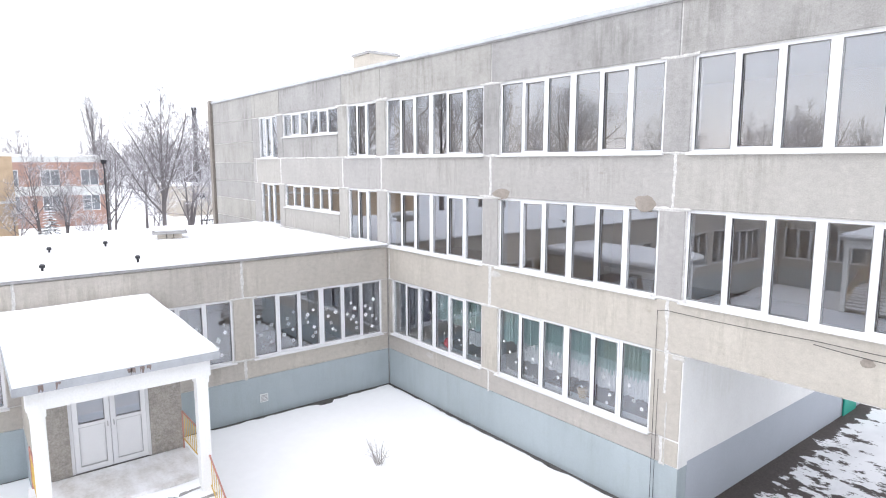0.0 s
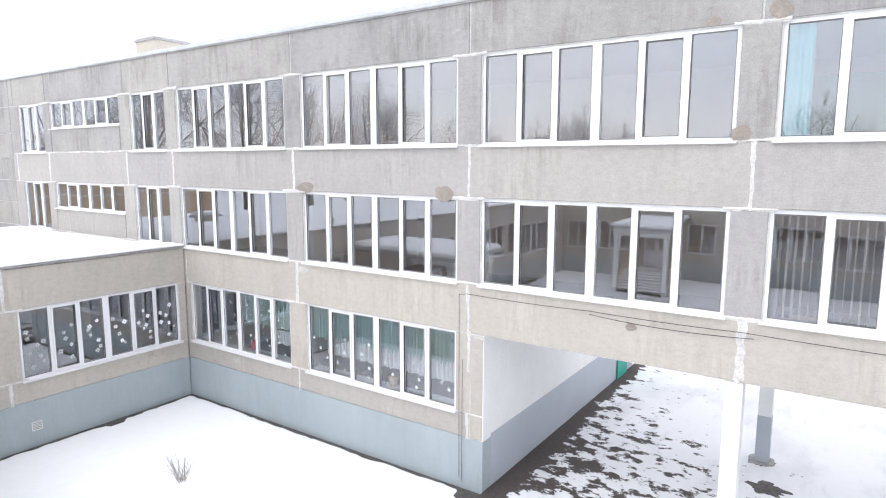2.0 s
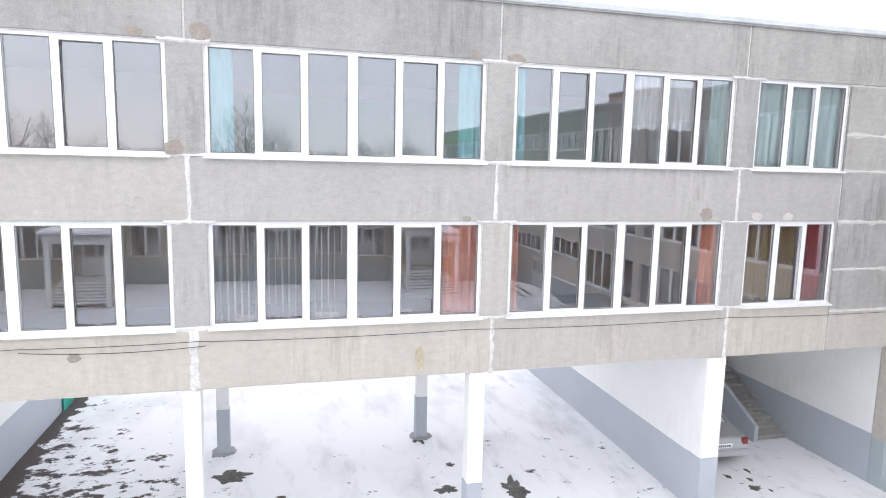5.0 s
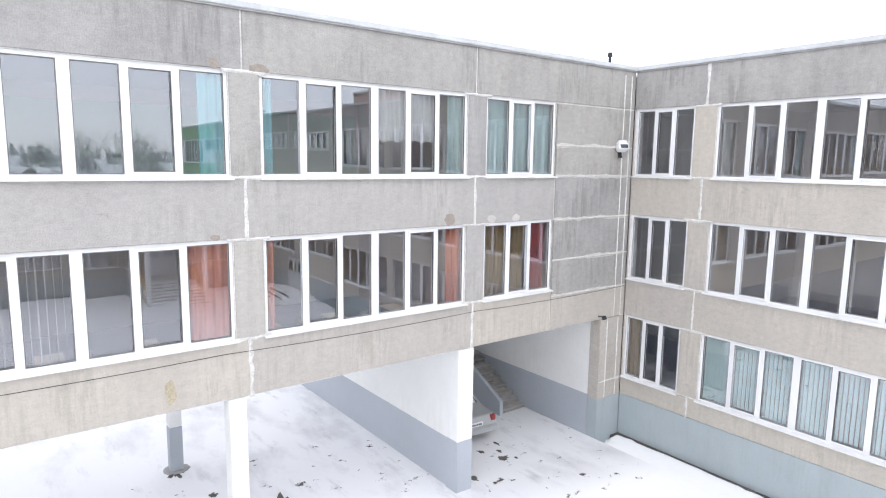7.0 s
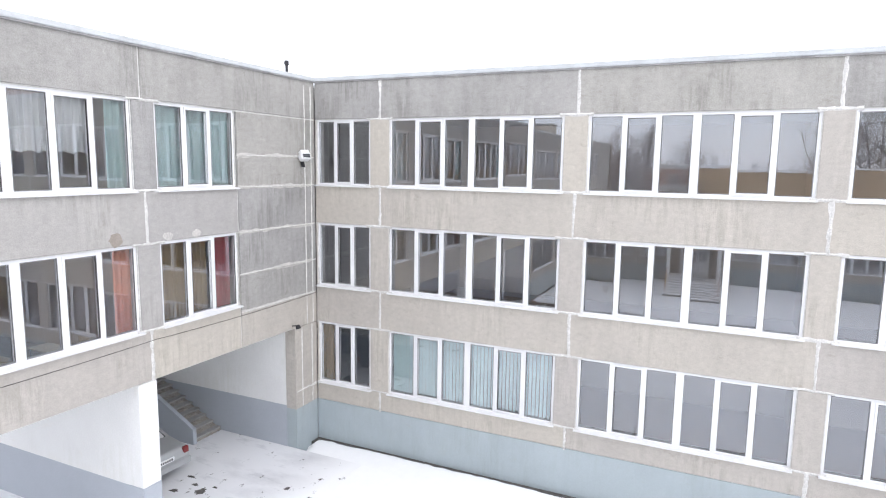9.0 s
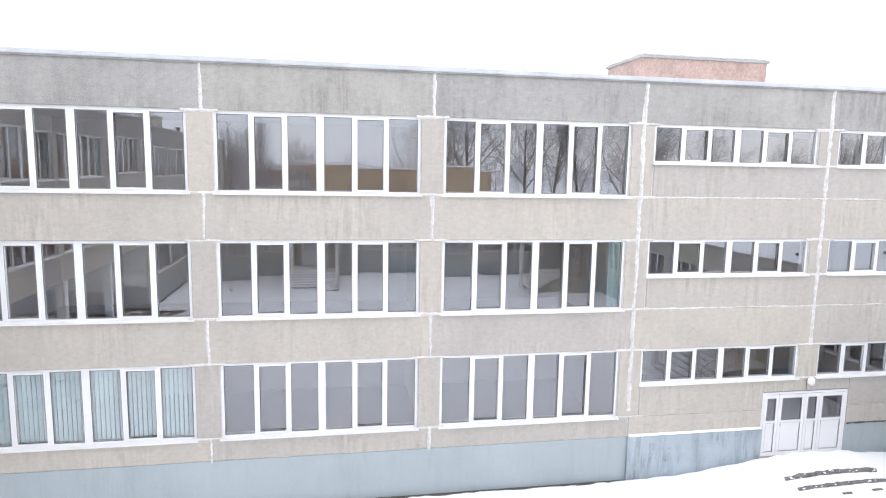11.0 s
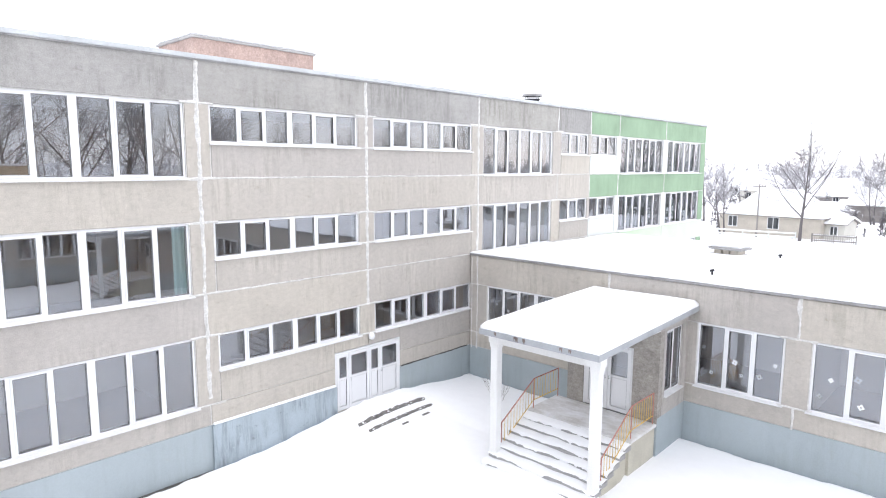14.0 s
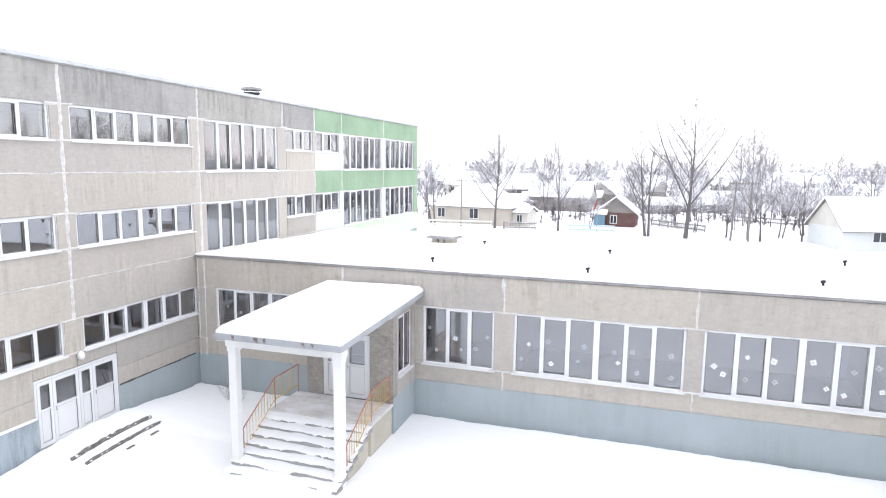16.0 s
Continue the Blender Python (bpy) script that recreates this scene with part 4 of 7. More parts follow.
# ---- porches ----
def double_door(parent_m, w, h, leaves, name, label, tops):
    """White plastic doors: leaves with a glass light above a solid panel. Local: x along, y into the wall."""
    ob = thing(name, parent_m, label, "door", kind="structure")
    bm = bmesh.new()
    box(bm, 0, 0.07, 0, 0.1, 0, h)
    box(bm, w - 0.07, w, 0, 0.1, 0, h)
    box(bm, 0.07, w - 0.07, 0, 0.1, h - 0.07, h)
    part("door_frame", bm, PVC, ob)
    x = 0.07
    total = sum(leaves)
    for i, share in enumerate(leaves):
        lw = (w - 0.14) * share / total
        a, b = x + 0.006, x + lw - 0.006
        st = min(0.12, lw * 0.2)
        z0, z1, gz = 0.02, h - 0.08, h * tops
        bm = bmesh.new()
        box(bm, a, a + st, -0.01, 0.06, z0, z1)
        box(bm, b - st, b, -0.01, 0.06, z0, z1)
        box(bm, a + st, b - st, -0.01, 0.06, z1 - 0.12, z1)
        box(bm, a + st, b - st, -0.01, 0.06, gz, gz + 0.1)
        box(bm, a + st, b - st, -0.01, 0.06, z0, z0 + 0.14)
        box(bm, a + st, b - st, 0.012, 0.05, z0 + 0.14, gz)
        leaf = part("door_leaf", bm, PVC, ob)
        bm = bmesh.new()
        g = 0.01
        for p0, p1 in ((z0 + 0.14, gz), (gz + 0.1, z1 - 0.12)):
            box(bm, a + st - g, a + st, -0.0115, 0.02, p0 - g, p1 + g)
            box(bm, b - st, b - st + g, -0.0115, 0.02, p0 - g, p1 + g)
            box(bm, a + st, b - st, -0.0115, 0.02, p0 - g, p0)
            box(bm, a + st, b - st, -0.0115, 0.02, p1, p1 + g)
        part("seal", bm, SEAM, leaf)
        bm = bmesh.new()
        box(bm, a + st, b - st, 0.02, 0.026, gz + 0.1, z1 - 0.12)
        part("pane", bm, GLASS, leaf)
        if share >= 1:
            bm = bmesh.new()
            hx = b - st * 0.5 if i % 2 == 0 else a + st * 0.5
            rod(bm, (hx, -0.05, gz - 0.08), (hx, -0.05, gz + 0.04), 0.009)
            rod(bm, (hx, -0.05, gz - 0.07), (hx, 0.0, gz - 0.07), 0.008)
            rod(bm, (hx, -0.05, gz + 0.03), (hx, 0.0, gz + 0.03), 0.008)
            part("door_handle", bm, COPING, leaf, "small metal pull handle")
        x += lw
    return ob


def porch(mm, uc, vest, land, foot, front, post_v, land_z, n_steps, base_z, side_window, tag, ch=1.93, low=0.0, shift=0.0, roof_shift=0.0, rail_end=None, sw=1.58, span=None, drop=0.16, lift=0.0):
    """A porch in facade axes (v negative: out of the wall): vestibule, landing, steps, two posts and a roof slab."""
    hw = 1.58
    ob = thing(f"vestibule_{tag}", mm, "grey rendered entrance vestibule standing out from a school wing", "vestibule", kind="structure")
    bm = bmesh.new()
    dw = 0.86
    top = 4.25 - low
    dc = uc + shift * 0.6
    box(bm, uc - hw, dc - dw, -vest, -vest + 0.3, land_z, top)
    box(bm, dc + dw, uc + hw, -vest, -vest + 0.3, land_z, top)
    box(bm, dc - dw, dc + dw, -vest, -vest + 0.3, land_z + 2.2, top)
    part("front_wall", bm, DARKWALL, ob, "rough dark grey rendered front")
    for sgn, name in ((-1, "side_wall"), (1, "side_wall")):
        bm = bmesh.new()
        u0, u1 = sorted((uc + sgn * hw, uc + sgn * (hw - 0.28)))
        if sgn == 1 and side_window:
            a, b = -vest + 0.45, -0.35
            box(bm, u0, u1, -vest + 0.3, a, PLINTH_Z, top)
            box(bm, u0, u1, b, 0.0, PLINTH_Z, top)
            box(bm, u0, u1, a, b, PLINTH_Z, 2.0)
            box(bm, u0, u1, a, b, 4.05, top)
        else:
            box(bm, u0, u1, -vest + 0.3, 0.0, PLINTH_Z, top)
        part(name, bm, CONCRETE, ob)
        bm = bmesh.new()
        box(bm, u0 - 0.006, u1 + 0.006, -vest + 0.02, 0.0, -0.4, PLINTH_Z)
        part("plinth", bm, PLINTH, ob, "grey-blue painted plinth")
    bm = bmesh.new()
    box(bm, uc - hw + 0.3, uc + hw - 0.3, -vest + 0.31, -0.02, land_z - 0.2, land_z - 0.01)
    part("floor_slab", bm, STEP, ob)
    if side_window:
        window(mm @ pose(uc + hw, 0, 0, rz=90), -vest + 0.45, -0.35, 2.0, 4.05, 2, "narrow white plastic window in the side of a vestibule")
    double_door(mm @ pose(uc + shift * 0.6 - dw, -vest + 0.03, land_z), 2 * dw, 2.2, (1, 1), f"door_{tag}", "closed white plastic double door with glazed upper lights", 0.5)

    # landing and steps
    st = thing("entrance_steps", mm @ pose(uc + shift, -land, 0), "worn concrete entrance steps partly covered by snow", "steps", kind="structure")
    bm = bmesh.new()
    box(bm, -sw - 0.08, sw + 0.08, 0, land - vest - 0.005, -0.4, land_z - 0.09)
    part("landing_wall", bm, CHEEK, st, "yellowed rendered side of the landing")
    bm = bmesh.new()
    box(bm, -sw - 0.14, sw + 0.14, -0.04, land - vest, land_z - 0.09, land_z, 0.015)
    part("landing", bm, TRODLANDING, st, "concrete landing with thin trodden snow")
    rise, run = (land_z - base_z) / n_steps, (foot - land) / (n_steps - 1)
    me_tread, me_snow = None, None
    for i in range(1, n_steps):
        z, y = land_z - rise * i, -run * i
        if me_tread is None:
            bm = bmesh.new()
            box(bm, -sw - 0.14, sw + 0.14, -0.03, run + 0.02, -0.13, 0.0, 0.012)
            me_tread = mesh_of("tread", bm, STEP)
        part("tread", me_tread, None, st, m=pose(0, y, z))
        bm = bmesh.new()   # snow left on the tread, torn at the front
        k = 90
        rows = []
        for q in range(k + 1):
            x = -sw - 0.15 + (2 * sw + 0.3) * q / k
            torn = noise.noise((x * 1.7, i * 3.1, uc)) + 0.55 * noise.noise((x * 6.0, i * 5.1, uc)) + 0.35 * noise.noise((x * 17.0, i * 7.1, uc))
            lip = 0.07 * max(0.0, torn)
            hgt = 0.03 + 0.04 * (0.5 + noise.noise((x * 1.6, i * 1.7, 5)))
            fall = min(0.11, max(0.0, 0.16 * (-0.12 - torn))) if lip == 0 else -0.002
            rows.append([bm.verts.new((x, -0.045 + lip, -fall)), bm.verts.new((x, -0.035 + lip, hgt * 0.5)), bm.verts.new((x, lip + 0.05, hgt)), bm.verts.new((x, run + 0.015, hgt * 1.4))])
        for p, q in zip(rows, rows[1:]):
            for a in (0, 1, 2):
                bm.faces.new((p[a], q[a], q[a + 1], p[a + 1]))
        bmesh.ops.recalc_face_normals(bm, faces=bm.faces[:])
        part("tread_snow", bm, SNOW, st, "torn snow left on a tread", pose(0, y, z), True)
    for sgn in (-1, 1):   # sloping stringers
        bm = bmesh.new()
        prism(bm, [(0.02, land_z - 0.26), (-(foot - land) * 0.85, base_z + 0.02), (-(foot - land) * 0.85, -0.3), (0.02, -0.3)], 0, 0.16)
        for v in bm.verts:
            x, y, z = v.co
            v.co = Vector((sgn * (sw - 0.12) + (y if sgn > 0 else -y) * 0.7, x, z))
        bmesh.ops.recalc_face_normals(bm, faces=bm.faces[:])
        part("stringer", bm, CHEEK, st, "yellowed concrete stringer")

    # railings
    for sgn in (-1, 1):
        rl = thing("railing", mm @ pose(uc + shift + sgn * (sw + 0.04), 0, 0), "iron stair railing with a worn red handrail and yellow balusters", "railing", "porch railings")
        ya, yb, yc = -vest - 0.08, -land + 0.15, -(rail_end or foot - 0.32)
        za, zc = land_z + 0.98, base_z + rise * 2.2 + 0.8
        bm = bmesh.new()
        for p, q in (((0, ya, za), (0, yb, za)), ((0, yb, za), (0, yc, zc)), ((0, yc, zc), (0, yc - 0.02, zc - 0.16))):
            rod(bm, p, q, 0.02, None, 8)
        part("handrail", bm, REDRAIL, rl)
        bm = bmesh.new()
        rod(bm, (0, ya, za - 0.72), (0, yb, za - 0.72), 0.014)
        rod(bm, (0, yb, za - 0.72), (0, yc, zc - 0.72), 0.014)
        part("lower_rail", bm, YELLOW, rl)
        total = (yb - yc) + (ya - yb)
        k = int(total / 0.15)
        bm = bmesh.new()
        rod(bm, (0, 0, 0), (0, 0, 0.74), 0.009, None, 5)
        bal = mesh_of("baluster", bm, YELLOW)
        for i in range(k + 1):
            y = ya - total * i / k
            z = za if y > yb else za + (zc - za) * (yb - y) / (yb - yc)
            part("baluster", bal, None, rl, m=pose(0, y, z - 0.74))
        for y, z in ((ya, za), (yb, za), (yc, zc)):
            bm = bmesh.new()
            rod(bm, (0, y, z - 1.0), (0, y, z), 0.018, None, 6)
            part("post", bm, REDRAIL, rl)

    # roof slab on two posts
    uc += roof_shift
    ps = span or ch - 0.33
    cn = thing("porch_canopy", mm @ pose(uc, 0, 0), "flat porch roof with a grey metal fascia on two white posts", "canopy", kind="structure")
    low -= lift
    bm = bmesh.new()
    prism(bm, [(0, 4.36 - low), (0, 4.52 - low), (-front, 4.52 - drop - low), (-front, 4.36 - drop - low)], -ch, ch)
    for v in bm.verts:
        x, y, z = v.co
        v.co = Vector((y, x - 0.005, z))
    bmesh.ops.recalc_face_normals(bm, faces=bm.faces[:])
    part("slab", bm, FASCIA, cn, "grey-blue sheet-metal fascia with rust marks")
    bm = bmesh.new()
    mid = shift - roof_shift
    box(bm, mid - ps - 0.18, mid + ps + 0.18, -post_v - 0.17, -post_v + 0.17, 3.75 - low, 4.22 - low, 0.012)
    part("beam", bm, WHITEWASH, cn, "white painted beam")
    for sgn in (-1, 1):
        bm = bmesh.new()
        pc = shift - roof_shift + sgn * ps
        box(bm, pc - 0.125, pc + 0.125, -post_v - 0.125, -post_v + 0.125, -0.3, 3.75 - low, 0.015)
        part("post", bm, WHITEWASH, cn, "square white painted concrete post")
        bm = bmesh.new()
        box(bm, pc - 0.145, pc + 0.145, -post_v - 0.15, -post_v + 0.15, 3.6 - low, 3.76 - low, 0.01)
        part("post_cap", bm, WHITEWASH, cn)
        bm = bmesh.new()
        x0, x1 = pc - 0.12, pc + 0.12
        box(bm, x0, x1, -post_v + 0.17, -vest, 4.02 - low, 4.2 - low, 0.01)
        part("side_beam", bm, WHITEWASH, cn)
    for i in range(6):   # rust runs on the fascia
        rx = rng.uniform(-ch * 0.8, ch * 0.8)
        bm = bmesh.new()
        k = 5
        zt = 4.52 - drop - low - 0.01
        tops = [bm.verts.new((rx + 0.022 * j, -front - 0.012, zt)) for j in range(k)]
        lows = [bm.verts.new((rx + 0.022 * j, -front - 0.012, zt - 0.03 - 0.13 * rng.random())) for j in range(k)]
        for j in range(k - 1):
            bm.faces.new((lows[j], lows[j + 1], tops[j + 1], tops[j]))
        part("rust_mark", bm, RUST, cn, "brown rust run")
    tilt = math.degrees(math.atan2(drop, front))
    snow_sheet("canopy_snow", -ch + 0.02, ch - 0.02, -front + 0.02, 0.0, 0.0, 0.2, "thick rounded cushion of snow on a porch roof", 40, 60, 0.03, 0.22,
               mm @ pose(uc, 0, 4.522 - low, tilt))


porch(M_S, 7.72, 2.05, 3.72, 6.05, 6.36, 5.6, 1.22, 8, 0.12, True, "south", 1.91, 0.0, -0.2, 0.0, 5.25, 1.65, 1.66, 0.22, 0.1)
porch(M_S, 28.42, 2.05, 3.83, 5.65, 6.35, 5.83, 1.27, 8, 0.12, False, "south_west")
porch(M_W, -10.06, 3.35, 5.08, 6.85, 5.87, 5.4, 1.2, 8, 0.05, False, "west", 1.9, 0.06, -0.06, -0.1, None, 1.58, 1.55)

# door and buried steps of the stair bay
double_door(M_B @ pose(24.98, 0.02, 0.42), 3.04, 2.12, (0.55, 1, 0.55, 1), "door_east", "closed white plastic double doors with narrow side lights, snow at their foot", 0.52)
bm = bmesh.new()
box(bm, 24.96, 28.04, 0.0, THICK, -0.3, 0.42)
structure("wall_door_east", bm, CONCRETE, "concrete above and below a doorway", "wall", M_B)
bm = bmesh.new()
box(bm, 20.5, 24.95, -0.075, 0.03, PLINTH_Z + 0.001, PLINTH_Z + 0.07, 0.02)
tagged(part("ledge_snow", bm, SNOW, None, "thin strip of snow on a plinth ledge", M_B), category="snow", kind="stuff")
for u0, u1, v, z in ((24.95, 28.08, -1.24, 0.0), (25.1, 28.1, -1.62, 0.0), (26.3, 26.6, -1.95, 0.0), (27.3, 27.65, -1.93, 0.0)):
    um = (u0 + u1) / 2
    ob = thing("buried_step", M_B @ pose(um, v, 0), "worn dark concrete step edge showing through deep snow", "step", kind="structure")
    k = max(4, int((u1 - u0) / 0.12))
    bm = bmesh.new()   # a worn edge, broken along its length
    rows = []
    for q in range(k + 1):
        x = u0 - um + (u1 - u0) * q / k
        w = 0.012 * noise.noise((x * 4, v * 9, 3))
        top = ground_z(v + 0.08, -um - x) + 0.004 + 0.022 * noise.noise((x * 3.5, v * 5, 8))
        rows.append([bm.verts.new(p) for p in ((x, -0.05 + w, -0.2), (x, -0.045 + w, top - 0.02), (x, -0.025 + w, top), (x, 0.02 + w, top + 0.005), (x, 0.05, -0.2))])
    for p, q in zip(rows, rows[1:]):
        for i in range(4):
            bm.faces.new((p[i], q[i], q[i + 1], p[i + 1]))
    bm.faces.new(rows[0])
    bm.faces.new(rows[-1][::-1])
    bmesh.ops.recalc_face_normals(bm, faces=bm.faces[:])
    part("tread", bm, DARKSTEP, ob)
    if u1 - u0 > 1:   # clots of snow that cling to the worn edge
        chance = random.Random(int(-v * 100))
        bm = bmesh.new()
        for q in range(26):
            x = (u1 - u0) * (chance.random() - 0.5)
            top = ground_z(v + 0.08, -um - x)
            a = 0.012 + 0.028 * chance.random() ** 2
            bmesh.ops.create_icosphere(bm, subdivisions=1, radius=1.0, matrix=pose(x, -0.045 + 0.03 * chance.random(), top - 0.1 * chance.random() ** 1.5) @ Matrix.Diagonal((1.7 * a, 0.03, 0.6 * a, 1)))
        part("snow_clots", bm, SNOW, ob, "snow clinging to the step edge", smooth=True)

ob = thing("wall_lamp", M_B @ pose(26.50, 0, 2.89), "small white globe lamp under snow, above double doors", "lamp")
bm = bmesh.new()
rod(bm, (0, 0.0, 0), (0, -0.08, 0), 0.06, 0.05, 12)
part("base", bm, COPING, ob)
bm = bmesh.new()
bmesh.ops.create_uvsphere(bm, u_segments=14, v_segments=8, radius=0.11, matrix=pose(0, -0.15, 0.0))
part("globe", bm, PVC, ob, smooth=True)
bm = bmesh.new()
bmesh.ops.create_uvsphere(bm, u_segments=12, v_segments=6, radius=0.1, matrix=pose(0, -0.15, 0.06))
part("snow_cap", bm, SNOW, ob, smooth=True)

# ---- stair, car and lamps in the passage ----
st = thing("side_stair", pose(-1.72, 3.3, 0.02), "concrete stair along a passage wall with a sloping parapet", "stairs", kind="structure")
bm = bmesh.new()
box(bm, -0.58, 0.58, 0, 0.35, -0.06, 0.0, 0.008)
tread = mesh_of("tread", bm, STEP)
for i in range(14):
    part("tread", tread, None, st, m=pose(0, 0.32 * i, 0.165 * (i + 1)))
bm = bmesh.new()
prism(bm, [(0.0, -0.1), (0.0, 0.1), (4.4, 2.3), (4.4, -0.1)], -0.56, 0.57)
for v in bm.verts:
    x, y, z = v.co
    v.co = Vector((y, x, z - 0.04))
bmesh.ops.recalc_face_normals(bm, faces=bm.faces[:])
part("flight", bm, DARKWALL, st)
bm = bmesh.new()
prism(bm, [(-0.1, -0.1), (-0.1, 0.56), (4.4, 2.9), (4.4, -0.1)], -0.73, -0.59)
for v in bm.verts:
    x, y, z = v.co
    v.co = Vector((y, x, z))
bmesh.ops.recalc_face_normals(bm, faces=bm.faces[:])
part("parapet", bm, GREYPAINT, st, "grey painted sloping parapet")


def sedan(m):
    """A silver saloon car of the nineties."""
    ob = thing("car", m, "silver saloon car with snow on its roof, parked beside a stair", "car")
    bm = bmesh.new()
    prof = [(-2.2, 0.35), (-2.22, 0.62), (-2.12, 0.88), (-1.35, 0.95), (-0.72, 1.36), (0.55, 1.4), (1.15, 0.98), (2.0, 0.84), (2.2, 0.62), (2.2, 0.35)]
    prism(bm, prof, -0.84, 0.84)
    for v in bm.verts:
        x, y, z = v.co
        s = 1.0 - 0.2 * smooth_step(0.9, 1.4, z) - 0.05 * smooth_step(1.5, 2.2, abs(x))
        v.co = Vector((y * s, x, z))
    bmesh.ops.recalc_face_normals(bm, faces=bm.faces[:])
    bevelled(part("body", bm, CAR, ob), 0.06, 3)
    bm = bmesh.new()
    vs = [bm.verts.new(p) for p in ((-0.68, -1.34, 0.985), (0.68, -1.34, 0.985), (0.58, -0.78, 1.35), (-0.58, -0.78, 1.35))]
    bm.faces.new(vs)
    bmesh.ops.solidify(bm, geom=bm.faces[:], thickness=0.02)
    part("rear_window", bm, DARKGLASS, ob)
    for sgn in (-1, 1):
        bm = bmesh.new()
        vs = [bm.verts.new((sgn * x, y, z)) for x, y, z in ((0.832, -1.15, 0.97), (0.832, 0.95, 0.98), (0.7, 0.5, 1.33), (0.7, -0.68, 1.31))]
        bm.faces.new(vs)
        bmesh.ops.solidify(bm, geom=bm.faces[:], thickness=0.02)
        part("side_window", bm, DARKGLASS, ob)
        bm = bmesh.new()
        box(bm, sgn * 0.7 - 0.1, sgn * 0.7 + 0.1, -2.2, -2.06, 0.66, 0.86, 0.02)
        part("tail_lamp", bm, TAIL, ob, "red tail lamp")
        for y in (-1.35, 1.35):
            wh = thing("wheel", pose(sgn * 0.76, y, 0.3), "", "")
            wh.parent = ob
            bm = bmesh.new()
            bmesh.ops.create_cone(bm, cap_ends=True, segments=20, radius1=0.3, radius2=0.3, depth=0.18, matrix=pose(0, 0, 0, 0, 90, 0))
            part("tyre", bm, RUBBER, wh)
            bm = bmesh.new()
            bmesh.ops.create_cone(bm, cap_ends=True, segments=16, radius1=0.18, radius2=0.18, depth=0.19, matrix=pose(0, 0, 0, 0, 90, 0))
            part("rim", bm, COPING, wh)
    bm = bmesh.new()
    box(bm, -0.82, 0.82, -2.28, -2.1, 0.36, 0.56, 0.03)
    part("bumper", bm, CAR, ob)
    pl = bmesh.new()
    box(pl, -0.26, 0.26, -2.235, -2.2, 0.62, 0.74)
    plate = part("number_plate", pl, PAPER, ob, "white number plate")
    bm = bmesh.new()
    for i in range(6):
        box(bm, -0.2 + 0.07 * i, -0.155 + 0.07 * i, -2.24, -2.232, 0.65, 0.71)
    part("plate_bars", bm, IRON, plate)
    bm = bmesh.new()
    box(bm, -0.56, 0.56, -0.7, 0.5, 1.39, 1.45, 0.03)
    part("snow_cap", bm, SNOW, ob, "thin snow on the roof")
    bm = bmesh.new()
    vs = [bm.verts.new(p) for p in ((-0.62, -1.36, 1.0), (0.62, -1.36, 1.0), (0.56, -0.86, 1.33), (-0.56, -0.86, 1.33))]
    bm.faces.new(vs)
    bmesh.ops.solidify(bm, geom=bm.faces[:], thickness=-0.045)
    part("window_snow", bm, SNOW, ob, "snow lying on the rear window")
    return ob


sedan(pose(-4.52, 4.12, 0.06, 0, 0, -3))


def bar_lamp(m, label):
    ob = thing("floodlight", m, label, "floodlight")
    bm = bmesh.new()
    box(bm, -0.16, 0.16, -0.34, -0.08, -0.12, 0.12, 0.03)
    part("housing", bm, PVC, ob, "white housing with snow on top")
    bm = bmesh.new()
    box(bm, -0.12, 0.12, -0.36, -0.338, -0.09, 0.03, 0.005)
    part("lens", bm, DARKGLASS, ob)
    bm = bmesh.new()
    rod(bm, (0, -0.1, -0.05), (0, 0.02, -0.16), 0.02)
    box(bm, -0.06, 0.06, -0.012, 0.01, -0.26, -0.08)
    part("bracket", bm, IRON, ob)
    bm = bmesh.new()
    box(bm, -0.15, 0.15, -0.33, -0.09, 0.118, 0.19, 0.03)
    part("snow_cap", bm, SNOW, ob)


bar_lamp(pose(-0.68, 0, 9.42, -25, 0, -25), "white floodlight with snow on it, on a wall near a corner")
ob = thing("bracket_lamp", pose(-1.28, 0, 4.2), "small dark lamp on a short wall bracket", "lamp")
bm = bmesh.new()
rod(bm, (0, 0, 0), (0, -0.2, 0.03), 0.02)
part("arm", bm, IRON, ob)
bm = bmesh.new()
rod(bm, (0, -0.2, 0.06), (0, -0.24, -0.06), 0.06, 0.09, 10)
part("shade", bm, IRON, ob)


# ---- cables ----
def cable(pts, r, label):
    cu = bpy.data.curves.new("cable", "CURVE")
    cu.dimensions, cu.bevel_depth, cu.bevel_resolution = "3D", r, 1
    sp = cu.splines.new("POLY")
    sp.points.add(len(pts) - 1)
    for p, q in zip(sp.points, pts):
        p.co = (*q, 1)
    cu.materials.append(IRON)
    return tagged(new("cable", cu), label, "cable")


def sagging(a, b, sag, k=10):
    return [tuple(Vector(a).lerp(Vector(b), i / k) - Vector((0, 0, sag * 4 * (i / k) * (1 - i / k)))) for i in range(k + 1)]


line = [(-24.8, -0.035, 0.3), (-24.82, -0.035, 5.03), (-24.6, -0.035, 5.07)]
for a, b in ((-24.6, -21.5), (-21.5, -18.5), (-18.5, -13.0), (-13.0, -6.4), (-6.4, -0.1)):
    line += sagging((a, -0.035, 5.07), (b, -0.035, 5.07), 0.022 * (b - a) / 3)[1:]
cable(line, 0.006, "black cable pinned along a concrete wall")
cable(sagging((-21.5, -0.04, 5.0), (-18.3, -0.04, 4.98), 0.07), 0.0065, "thin black cable hanging along a concrete wall")
cable([(-24.72, -0.03, 0.2), (-24.72, -0.03, 3.4)], 0.006, "thin black cable running down a wall")


